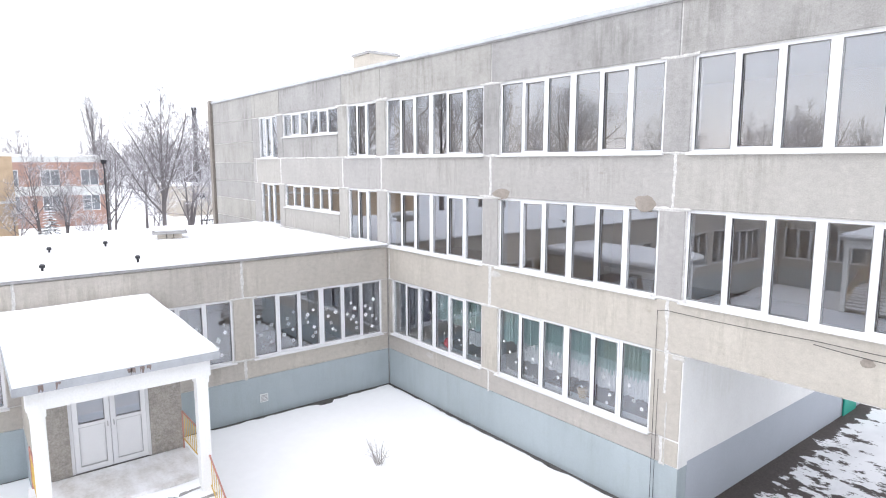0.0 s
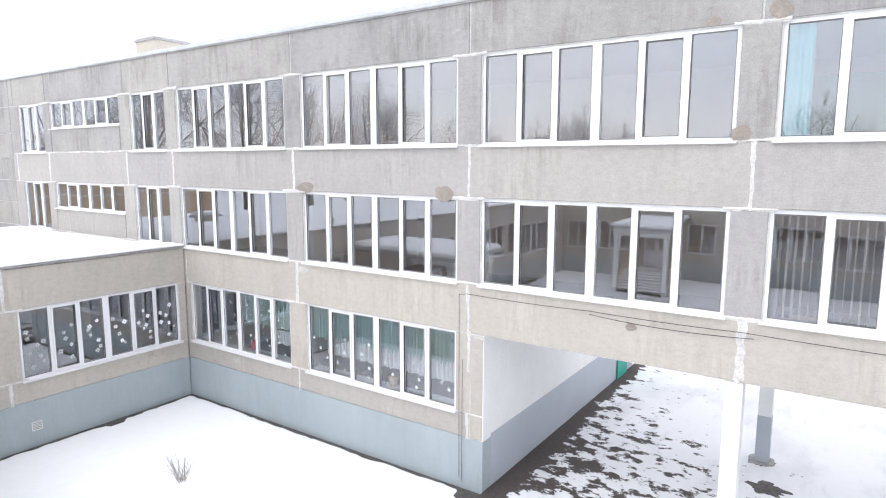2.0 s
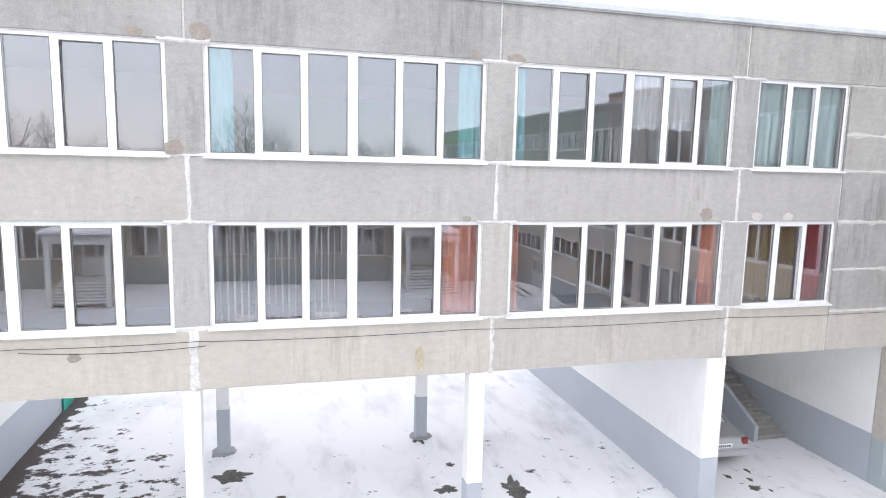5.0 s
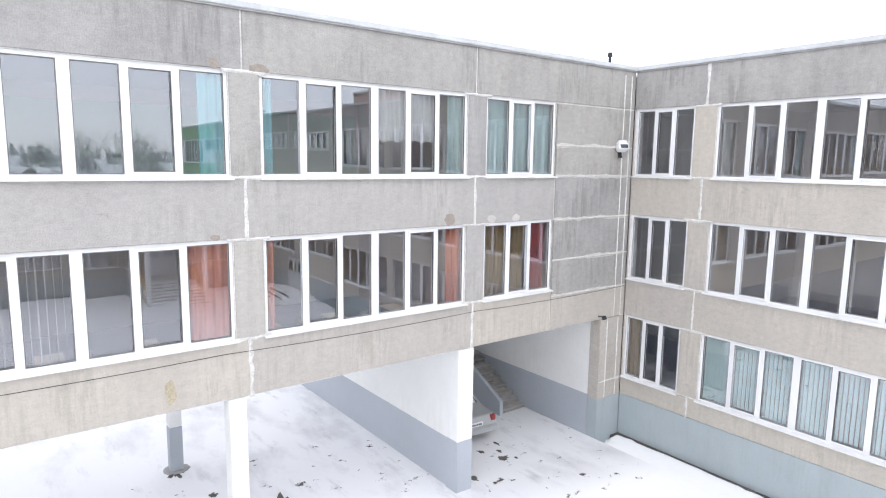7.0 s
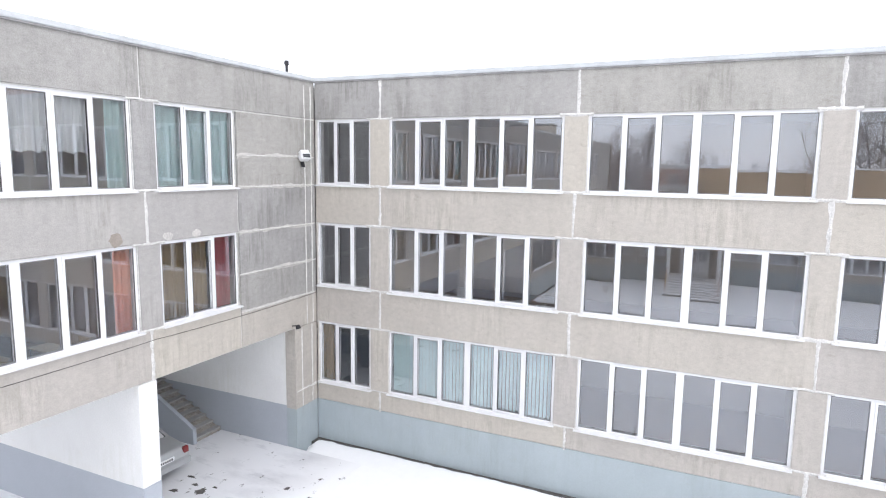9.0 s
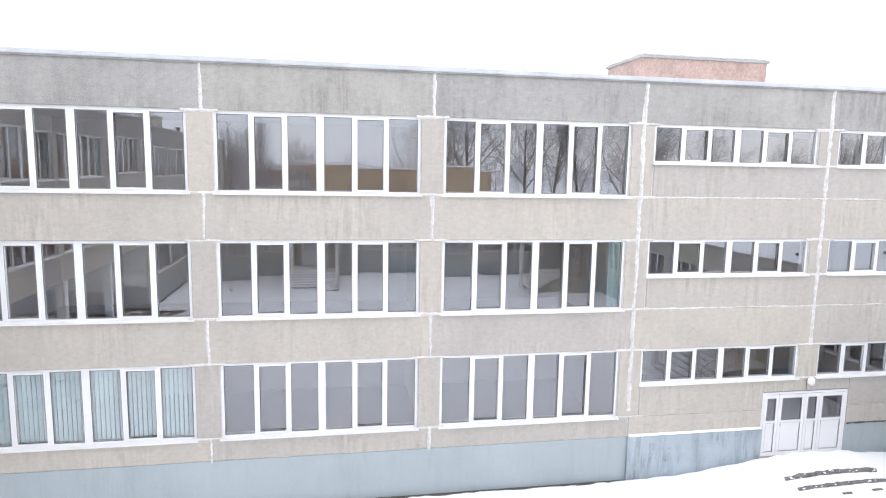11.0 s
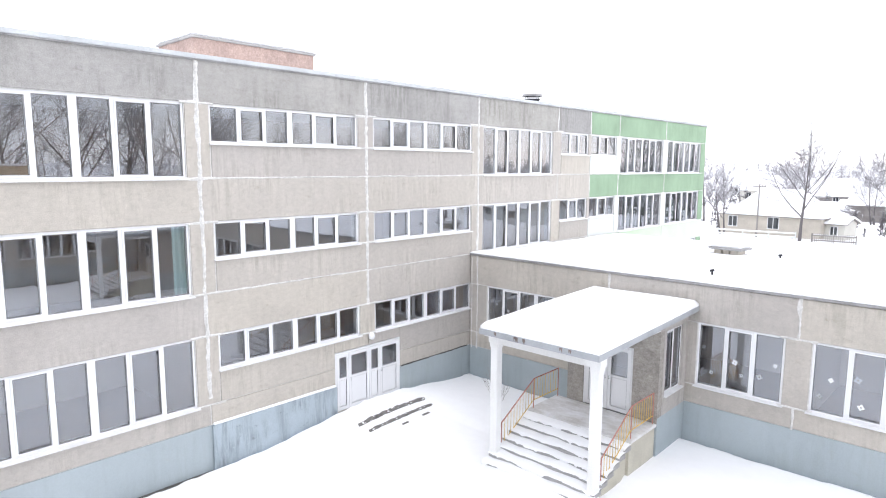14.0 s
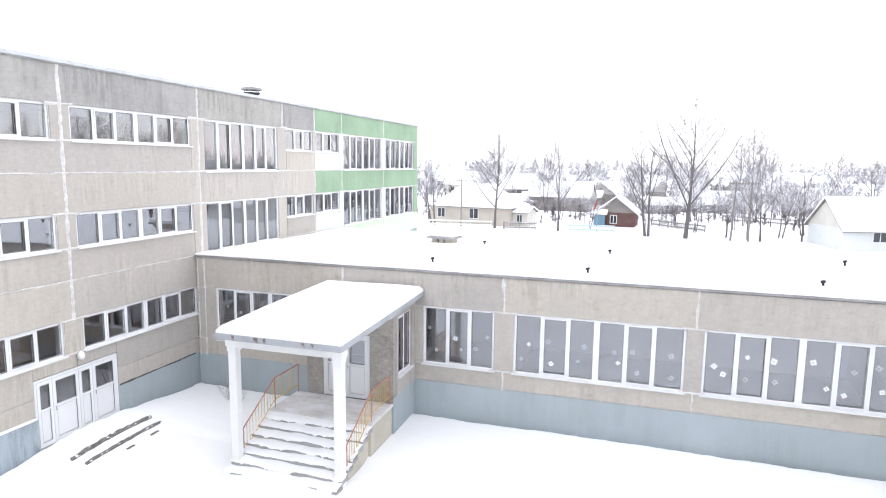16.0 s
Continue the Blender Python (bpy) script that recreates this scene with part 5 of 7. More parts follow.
# ---- roof things ----
def roof_pipe(x, y, label="short black vent pipe with a cap, standing in roof snow"):
    ob = thing("vent_pipe", pose(x, y, 5.18), label, "vent pipe", "roof vent pipes")
    bm = bmesh.new()
    rod(bm, (0, 0, 0), (0.02, 0, 0.36), 0.036, None, 10)
    part("pipe", bm, IRON, ob)
    bm = bmesh.new()
    rod(bm, (0.015, 0, 0.33), (0.035, 0, 0.4), 0.08, 0.07, 10)
    part("cap", bm, IRON, ob)
    return ob


for x, y in ((-41.4, -10.2), (-42.0, -8.4), (-37.3, -10.8), (-37.5, -8.3), (-10.0, -39.4), (-9.4, -33.7), (-15.6, -38.6), (-15.1, -33.5), (-24.3, -39.0), (-22.3, -33.8)):
    roof_pipe(x, y)


def vent_box(x, y, w, d, z, turn=0):
    ob = thing("vent_box", pose(x, y, z, 0, 0, turn), "low brick ventilation box under a snowy concrete lid", "ventilation box", "roof ventilation boxes")
    bm = bmesh.new()
    for a, b, c, e in ((-w / 2, w / 2, d / 2 - 0.12, d / 2), (-w / 2, -w / 2 + 0.3, -d / 2, d / 2 - 0.12), (w / 2 - 0.3, w / 2, -d / 2, d / 2 - 0.12), (-0.12, 0.12, -d / 2, d / 2 - 0.12)):
        box(bm, a, b, c, e, 0, 0.45)
    part("body", bm, LIGHTBRICK, ob)
    bm = bmesh.new()
    box(bm, -w / 2 - 0.2, w / 2 + 0.2, -d / 2 - 0.15, d / 2 + 0.15, 0.45, 0.55, 0.015)
    lid = part("lid", bm, STEP, ob)
    bm = bmesh.new()
    box(bm, -w / 2 - 0.16, w / 2 + 0.16, -d / 2 - 0.12, d / 2 + 0.12, 0.548, 0.72, 0.06)
    part("snow_cap", bm, SNOW, lid)


vent_box(-43.5, -5.8, 0.9, 0.7, 5.12, 78)
vent_box(-7.95, -39.7, 1.0, 0.7, 5.12, 172)


def roof_house(x0, x1, y0, y1, z1, material, label):
    ob = thing("roof_shaft", pose(x0, y0, 11.7), label, "roof shaft")
    bm = bmesh.new()
    box(bm, 0, x1 - x0, 0, y1 - y0, 0, z1 - 11.7)
    part("wall", bm, material, ob)
    bm = bmesh.new()
    box(bm, -0.08, x1 - x0 + 0.08, -0.08, y1 - y0 + 0.08, z1 - 11.7, z1 - 11.6, 0.01)
    part("lid", bm, STEP, ob)
    bm = bmesh.new()
    box(bm, -0.05, x1 - x0 + 0.05, -0.05, y1 - y0 + 0.05, z1 - 11.601, z1 - 11.48, 0.05)
    part("snow_cap", bm, SNOW, ob)


roof_house(6.0, 9.0, -28.6, -23.3, 13.65, WORNBRICK, "low red brick shaft house on a snowy flat roof")
roof_house(-45.3, -43.7, 4.0, 5.7, 13.7, LIGHTBRICK, "low pale brick chimney with a snowy lid on a flat roof")
ob = thing("roof_fan", pose(4.0, -42.0, 11.8), "round metal roof ventilator with a flat cap", "ventilator")
for nm, r0, r1, z0, z1 in (("pipe", 0.25, 0.25, 0, 1.0), ("cap", 0.6, 0.55, 1.12, 1.24), ("skirt", 0.3, 0.48, 0.75, 0.98)):
    bm = bmesh.new()
    rod(bm, (0, 0, z0), (0, 0, z1), r0, r1, 14)
    part(nm, bm, IRON if nm != "cap" else COPING, ob)
for k in range(4):
    a = k * math.tau / 4
    bm = bmesh.new()
    rod(bm, (0.4 * math.cos(a), 0.4 * math.sin(a), 0.9), (0.5 * math.cos(a), 0.5 * math.sin(a), 1.14), 0.02)
    part("stay", bm, IRON, ob)
ob = thing("roof_pole", pose(1.17, 2.0, 11.9), "short dark pipe on a flat roof", "pipe")
bm = bmesh.new()
rod(bm, (0, 0, 0), (0, 0, 0.85), 0.05, None, 8)
part("pipe", bm, IRON, ob)
bm = bmesh.new()
rod(bm, (0, 0, 0.78), (0, 0, 0.92), 0.09, 0.07, 8)
part("cap", bm, IRON, ob)


# ---- behind the glass ----
def find_window(tag):
    return next(w for w in WINDOWS if w[0] == tag)


def curtain(tag, a, b, material, label, low=0.0, high=0.0, wave=0.035, depth=0.21, pleat=0.16, rail=True):
    """A hanging cloth behind a window, from share a to share b of its width."""
    _, _, mm, u0, u1, z0, z1, n, panes = find_window(tag)
    ua, ub = u0 + (u1 - u0) * a, u0 + (u1 - u0) * b
    za, zb = z0 + 0.05 + low, z1 + 0.02 - high
    bm = bmesh.new()
    k = max(8, int((ub - ua) / 0.025))
    cols = []
    for i in range(k + 1):
        u = ua + (ub - ua) * i / k
        y = depth + wave * math.sin(u * math.tau / pleat + 1.3 * math.sin(u * 5))
        cut = 0.05 * abs(math.sin(u * 9)) if low > 0.1 else 0.0
        cols.append((bm.verts.new((u, y, za + cut)), bm.verts.new((u + 0.01 * math.sin(u * 31), y * 0.98, zb))))
    for p, q in zip(cols, cols[1:]):
        bm.faces.new((p[0], q[0], q[1], p[1]))
    bmesh.ops.solidify(bm, geom=bm.faces[:], thickness=0.004)
    ob = thing("curtain", mm, label, "curtain", "classroom curtains")
    part("cloth", bm, material, ob)
    if not rail:
        return ob
    bm = bmesh.new()
    rod(bm, (ua - 0.05, depth + 0.03, zb + 0.02), (ub + 0.05, depth + 0.03, zb + 0.02), 0.012)
    part("rail", bm, PVC, ob)
    return ob


BLIND_SLATS = {}


def blind(tag, a, b, material, label, turn=35, pitch=0.115):
    _, _, mm, u0, u1, z0, z1, n, panes = find_window(tag)
    ua, ub = u0 + (u1 - u0) * a, u0 + (u1 - u0) * b
    ob = thing("vertical_blind", mm, label, "blind", "vertical blinds")
    bm = bmesh.new()
    box(bm, ua, ub, 0.21, 0.27, z1 - 0.06, z1 - 0.02)
    part("headrail", bm, PVC, ob)
    if material.name not in BLIND_SLATS:
        bm = bmesh.new()
        box(bm, -0.05, 0.05, -0.001, 0.001, 0.0, z1 - z0 - 0.12)
        BLIND_SLATS[material.name] = mesh_of("slat", bm, material)
    for i in range(int((ub - ua) / pitch)):
        part("slat", BLIND_SLATS[material.name], None, ob, m=pose(ua + pitch * (i + 0.5), 0.24, z0 + 0.06, 0, 0, turn + rng.uniform(-7, 7)))
    return ob


curtain("A3_6", 0.0, 0.09, TEAL, "turquoise curtain drawn to the side of a classroom window")
curtain("A3_6", 0.905, 1.0, TEAL, "turquoise curtain drawn to the side of a classroom window")
curtain("A3_7", 0.0, 0.06, TEAL, "turquoise curtain drawn to the side of a classroom window")
curtain("A3_7", 0.5, 0.85, TULLE, "short lace curtain with a scalloped hem", 0.75, 0.1)
curtain("A3_7", 0.9, 1.0, PALETEAL, "pale turquoise sheer curtain")
curtain("A3_8", 0.02, 0.98, PALETEAL, "pale turquoise sheer curtain across a narrow window", pleat=0.3)
curtain("A2_6", 0.85, 1.0, ORANGE, "orange and red curtain at the side of a classroom window")
blind("A2_6", 0.02, 0.48, BEIGE, "beige vertical blind half open", 75, 0.13)
curtain("A2_7", 0.0, 0.05, ORANGE, "orange curtain at the side of a classroom window")
curtain("A2_7", 0.9, 0.99, ORANGE, "orange curtain at the side of a classroom window")
curtain("A2_8", 0.0, 0.62, OCHRE, "ochre striped curtain in a narrow window", pleat=0.12)
curtain("A2_8", 0.7, 0.95, RED, "red curtain in a narrow window")
curtain("A1_0", 0.5, 1.0, PALETEAL, "pale turquoise sheer curtain", 0.95, 0.0, 0.05, 0.25, 0.12)
curtain("A1_1", 0.0, 1.0, PALETEAL, "pale turquoise sheer curtain with a lace hem", 0.95, 0.0, 0.05, 0.27, 0.12)
curtain("A1_1", 0.12, 1.0, TULLE, "white lace flounce with a scalloped hem", 0.52, 0.95, 0.03, 0.25, 0.14, False)
curtain("A1_0", 0.82, 1.0, TULLE, "white lace flounce with a scalloped hem", 0.45, 1.1, 0.03, 0.25, 0.14, False)
curtain("B1_0", 0.02, 0.25, OCHRE, "ochre curtain in a narrow window")
blind("B1_1", 0.01, 0.99, PALETEAL, "pale turquoise vertical blind, half closed", 48)
curtain("B2_3", 0.92, 0.99, PALETEAL, "pale turquoise curtain at the side of a window")


def sticker_mesh(name, kind):
    """Paper cut-outs: a snowflake square with nicked corners, a star and a disc with teeth."""
    bm = bmesh.new()
    pts = []
    if kind == 0:
        for i in range(16):
            a = math.tau * (i + 0.5) / 16
            r = (1.0, 0.78, 0.62, 0.78)[i % 4]
            pts.append((r * math.cos(a), r * math.sin(a)))
    elif kind == 1:
        for i in range(12):
            a = math.tau * i / 12
            r = 1.0 if i % 2 == 0 else 0.55
            pts.append((r * math.cos(a), r * math.sin(a)))
    else:
        for i in range(8):
            a = math.tau * i / 8
            r = 1.0 if i % 2 == 0 else 0.6
            pts.append((r * math.cos(a), r * math.sin(a)))
    inner = [(0.22 * math.cos(math.tau * i / len(pts)), 0.22 * math.sin(math.tau * i / len(pts))) for i in range(len(pts))]
    o = [bm.verts.new((x, 0, z)) for x, z in pts]
    q = [bm.verts.new((x, 0, z)) for x, z in inner]
    for i in range(len(pts)):
        j = (i + 1) % len(pts)
        bm.faces.new((o[i], o[j], q[j], q[i]))
    bmesh.ops.solidify(bm, geom=bm.faces[:], thickness=0.05)
    return mesh_of(name, bm, PAPER)


FLAKES = [sticker_mesh("paper_snowflake", k) for k in range(3)]


def stickers(tag, per_pane, size, zones=(0.1, 0.7), kinds=(0, 2), seed=1):
    _, win, mm, u0, u1, z0, z1, n, panes = find_window(tag)
    r = random.Random(seed)
    for me, a, z, pw, ph in panes:
        count = per_pane + r.choice((-1, 0, 0, 1)) if per_pane > 2 else per_pane
        for i in range(count):
            s = size * r.uniform(0.75, 1.15)
            x = a + r.uniform(-0.36, 0.36) * pw
            y = z - ph / 2 + ph * (zones[0] + (zones[1] - zones[0]) * (i + r.uniform(0.1, 0.9)) / count)
            part("paper_snowflake", FLAKES[r.choice(kinds)], None, win, "white paper cut-out stuck to the glass",
                 pose(x, 0.104, y, 0, r.uniform(0, 90), 0) @ Matrix.Scale(s, 4))


stickers("S1_1", 2, 0.1, seed=3)
stickers("S1_2", 2, 0.105, seed=4)
stickers("S1_3", 2, 0.105, seed=5)
stickers("S1_0", 2, 0.085, seed=6)
stickers("A1_0", 5, 0.05, (0.08, 0.85), (1,), 7)
stickers("A1_1", 4, 0.058, (0.06, 0.6), (1,), 8)
stickers("W1_4", 7, 0.078, (0.1, 0.7), (0, 1, 2), 9)
stickers("W1_3", 5, 0.078, (0.1, 0.65), (0, 1, 2), 10)
stickers("W1_2", 3, 0.085, (0.1, 0.65), (0, 1, 2), 11)


# a sill board and two things on it, behind the ground-floor windows
for tag, u, mat, r0, r1, h, nm, lab, cat in (("A1_0", 0.58, "red", 0.22, 0.17, 0.36, "cushion", "round red cushion propped on an inner window sill", "cushion"),
                                             ("A1_1", 0.57, "ochre", 0.1, 0.16, 0.26, "flower_pot", "yellow-brown flower pot on an inner window sill", "flower pot")):
    _, win, mm, u0, u1, z0, z1, n, panes = find_window(tag)
    bm = bmesh.new()
    box(bm, 0.02, u1 - u0 - 0.02, 0.151, 0.5, 0.02, 0.06, 0.006)
    part("sill_board", bm, PVC, win)
    ob = thing(nm, mm @ pose(u0 + (u1 - u0) * u, 0.36, z0 + 0.06), lab, cat)
    bm = bmesh.new()
    k = 8
    rings = []
    for i in range(k + 1):
        s = i / k
        rr = (r0 + (r1 - r0) * s) * (math.sqrt(max(0.02, 1 - (2 * s - 1) ** 2)) if mat == "red" else (1.0 if s < 0.85 else 1.12))
        rings.append([bm.verts.new((rr * math.cos(a * math.tau / 14), (0.5 if mat == "red" else 0.8) * rr * math.sin(a * math.tau / 14), h * s)) for a in range(14)])
    for p, q in zip(rings, rings[1:]):
        for a in range(14):
            bm.faces.new((p[a], p[(a + 1) % 14], q[(a + 1) % 14], q[a]))
    bm.faces.new(rings[0][::-1])
    bm.faces.new(rings[-1])
    part("cover" if mat == "red" else "pot", bm, FLAG_RED if mat == "red" else OCHRE, ob, smooth=True)


# desks and chairs along the windows of the classrooms over the passage
TABLETOP = surface("pale_birch_tabletop", (0.62, 0.5, 0.34), 0.5, 0.06, 2.0, 30, 0.04, 0.0)
LEG = surface("grey_steel_tube", (0.4, 0.41, 0.42), 0.4, 0.05, 2.0, 30, 0.03, 0.0, metal=0.6)


def school_desk(m):
    ob = thing("school_desk", m, "pale wooden school desk on grey steel legs beside a window", "desk", "classroom desks")
    bm = bmesh.new()
    box(bm, -0.6, 0.6, -0.25, 0.25, 0.72, 0.745, 0.006)
    part("tabletop", bm, TABLETOP, ob)
    bm = bmesh.new()
    rod(bm, (0, 0, 0), (0, 0, 0.72), 0.016, None, 8)
    me = mesh_of("leg", bm, LEG)
    for x in (-0.55, 0.55):
        for y in (-0.2, 0.2):
            part("leg", me, None, ob, m=pose(x, y, 0))
    return ob


def school_chair(m):
    ob = thing("school_chair", m, "pale wooden school chair on grey steel legs", "chair", "classroom chairs")
    bm = bmesh.new()
    box(bm, -0.19, 0.19, -0.19, 0.19, 0.43, 0.45, 0.008)
    part("seat", bm, TABLETOP, ob)
    bm = bmesh.new()
    box(bm, -0.19, 0.19, 0.17, 0.19, 0.65, 0.85, 0.008)
    part("backrest", bm, TABLETOP, ob)
    for x in (-0.17, 0.17):
        for y, h in ((-0.17, 0.43), (0.18, 0.84)):
            bm = bmesh.new()
            rod(bm, (x, y, 0), (x, y, h), 0.012, None, 6)
            part("leg", bm, LEG, ob)
    return ob


desk, chair = None, None
for x in (-17.6, -15.9, -14.2, -11.6, -9.9, -8.2):
    for z in (floor_z(2) - 0.88, floor_z(3) - 0.88):
        dm, cm = pose(x, 0.95, z, 0, 0, 90), pose(x + 0.48, 0.95, z, 0, 0, -90)
        if desk is None:
            desk, chair = school_desk(dm), school_chair(cm)
        else:
            copy_thing(desk, dm)
            copy_thing(chair, cm)


# ---- patches, rust and small marks on the walls ----
def patch(wall, u, z, ru, rz, material=None, label="dark damp patch of mortar"):
    bm = bmesh.new()
    k = 14
    c = bm.verts.new((u, -0.013, z))
    ring = []
    for i in range(k):
        a = math.tau * i / k
        r = 1 + 0.35 * noise.noise((math.cos(a) * 1.5 + u, math.sin(a) * 1.5 + z, 2))
        ring.append(bm.verts.new((u + ru * r * math.cos(a), -0.006, z + rz * r * math.sin(a))))
    for i in range(k):
        bm.faces.new((c, ring[i], ring[(i + 1) % k]))
    bmesh.ops.recalc_face_normals(bm, faces=bm.faces[:])
    return part("mortar_patch", bm, material or PATCH, wall, label)


for u, z, ru, rz in ((-30.1, 7.5, 0.33, 0.16), (-25.3, 7.47, 0.28, 0.2), (-19.35, 10.78, 0.14, 0.09), (-18.25, 10.85, 0.2, 0.17), (-13.0, 10.78, 0.1, 0.1), (-12.1, 10.75, 0.2, 0.1),
                     (-18.75, 8.75, 0.2, 0.15), (-7.3, 7.55, 0.18, 0.16), (-20.6, 4.85, 0.12, 0.09), (-13.1, 7.45, 0.1, 0.06)):
    patch(wall_a, u, z, ru, rz)
for u, z, ru, rz in ((-30.35, 5.1, 0.25, 0.1), (-5.9, 7.5, 0.14, 0.1), (-5.0, 7.5, 0.14, 0.1), (-33.6, 1.75, 0.2, 0.1)):
    patch(wall_a, u, z, ru, rz, SMEAR, "pale smear of mortar")
stain = patch(wall_a, -14.05, 4.5, 0.1, 0.26, STAIN, "ochre rust stain on concrete")
ob = thing("wall_vent", M_W @ pose(-5.0, 0.0, 0.62), "square pale ventilation cover on a plinth", "vent")
bm = bmesh.new()
box(bm, -0.14, 0.14, -0.02, 0.012, -0.14, 0.14, 0.006)
part("cover", bm, PALE, ob)
bm = bmesh.new()
for i in range(5):
    box(bm, -0.11, 0.11, -0.026, -0.018, -0.1 + 0.045 * i, -0.08 + 0.045 * i)
part("louvres", bm, COPING, ob)


# ---- bushes and twigs in the courtyard ----
def bush(x, y, h, n, seed):
    r = random.Random(seed)
    ob = thing("bare_bush", pose(x, y, ground_z(x, y) - 0.05), "small bare bush of thin twigs standing in snow", "bush")
    bm = bmesh.new()
    for i in range(n):
        a, lean = r.uniform(0, math.tau), r.uniform(0.1, 0.75)
        p = Vector((r.uniform(-0.1, 0.1), r.uniform(-0.1, 0.1), 0))
        d = Vector((math.cos(a) * lean, math.sin(a) * lean, 1)).normalized()
        hh = h * r.uniform(0.5, 1.0)
        q = p + d * hh * 0.6
        e = q + (d + Vector((r.uniform(-0.3, 0.3), r.uniform(-0.3, 0.3), 0.2))).normalized() * hh * 0.4
        rod(bm, p, q, 0.008, 0.006, 4)
        rod(bm, q, e, 0.006, 0.003, 4)
        rod(bm, q, q + (d + Vector((r.uniform(-0.8, 0.8), r.uniform(-0.8, 0.8), 0))).normalized() * hh * 0.3, 0.005, 0.002, 4)
    part("twigs", bm, TWIG, ob)


bush(-30.87, -3.89, 0.85, 22, 1)
bush(-2.4, -30.8, 1.3, 14, 2)
bush(-3.0, -30.5, 0.8, 8, 3)


# ---- trees ----
def snowy_bark(name, dark, share):
    """Bark with snow lying on whatever faces up."""
    m, n, l, b = nodes_of(name)
    g = n.new("ShaderNodeNewGeometry")
    sep = n.new("ShaderNodeSeparateXYZ")
    l.new(g.outputs["Normal"], sep.inputs["Vector"])
    f = noise_of(n, l, tex_pos(n, l, (1, 1, 1)), 1.7, 3.0)
    ad = n.new("ShaderNodeMath")
    ad.operation = "MULTIPLY_ADD"
    ad.inputs[1].default_value = 0.9
    l.new(f, ad.inputs[0])
    l.new(sep.outputs["Z"], ad.inputs[2])
    mask = ramp_of(n, l, ad.outputs["Value"], [(share, (0, 0, 0)), (share + 0.12, (1, 1, 1))])
    c = mix_of(n, l, "MIX", mask, dark, (0.86, 0.87, 0.89))
    l.new(c, b.inputs["Base Color"])
    b.inputs["Roughness"].default_value = 0.9
    return m


BRANCH = snowy_bark("snowy_bark", (0.13, 0.118, 0.12), 1.02)
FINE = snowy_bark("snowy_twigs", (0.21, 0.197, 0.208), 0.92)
# twig colour paled to stand in for haze before the far woods
HAZEPALE = snowy_bark("haze_paled_far_twigs", (0.4, 0.39, 0.41), 0.9)
SCRUB = snowy_bark("dark_scrub_twigs", (0.1, 0.092, 0.1), 1.0)
RIME = snowy_bark("rimed_twigs", (0.33, 0.318, 0.335), 0.72)
NEEDLES = snowy_bark("snowy_needles", (0.12, 0.13, 0.125), 0.35)


class Sticks:
    """Gathers tapered sticks into one mesh."""

    def __init__(self):
        self.v, self.f = [], []

    def add(self, a, b, r0, r1, sides):
        d = b - a
        if d.length < 1e-5:
            return
        d.normalize()
        s = d.cross(Vector((0, 0, 1)) if abs(d.z) < 0.95 else Vector((1, 0, 0))).normalized()
        t = d.cross(s)
        k = len(self.v)
        for p, r in ((a, r0), (b, r1)):
            for i in range(sides):
                w = math.tau * i / sides
                self.v.append(p + s * (r * math.cos(w)) + t * (r * math.sin(w)))
        for i in range(sides):
            j = (i + 1) % sides
            self.f.append((k + i, k + j, k + sides + j, k + sides + i))

    def mesh(self, name, material):
        me = bpy.data.meshes.new(name)
        me.from_pydata([tuple(p) for p in self.v], [], self.f)
        me.materials.append(material)
        return me


def grow(sticks, r, p, d, length, rad, level, depth, spread, up, kids):
    """One limb and all that grows on it."""
    segs = (5, 4, 3, 2, 2)[level]
    sides = 6 if level == 0 else (5 if level == 1 else 3)
    pts = [(p.copy(), rad)]
    q, e = p.copy(), d.copy()
    for i in range(segs):
        e = (e + Vector((r.uniform(-1, 1), r.uniform(-1, 1), r.uniform(-0.6, 1))) * (0.1 + 0.03 * level) + Vector((0, 0, up))).normalized()
        nq = q + e * (length / segs)
        nr = rad * (1 - 0.62 * (i + 1) / segs)
        sticks[min(level, 2)].add(q, nq, pts[-1][1], nr, sides)
        q = nq
        pts.append((q.copy(), nr))
    if level >= depth:
        return
    for i in range(kids[level]):
        s = (0.12 + 0.84 * (i + r.random()) / kids[level]) * segs
        j = min(segs - 1, int(s))
        a = pts[j][0].lerp(pts[j + 1][0], s - j)
        rr = pts[j][1] + (pts[j + 1][1] - pts[j][1]) * (s - j)
        side = Vector((r.uniform(-1, 1), r.uniform(-1, 1), r.uniform(-0.25, 0.6)))
        side = (side - e * side.dot(e)).normalized()
        nd = (e * (1 - spread) + side * spread).normalized()
        ln = length * (r.uniform(0.48, 0.82) if level == 0 else r.uniform(0.34, 0.62)) * (1.25 - 0.7 * s / segs)
        grow(sticks, r, a, nd, ln, max(0.013 if level > 1 else 0.024, rr * 0.55), level + 1, depth, spread * 0.92, up, kids)


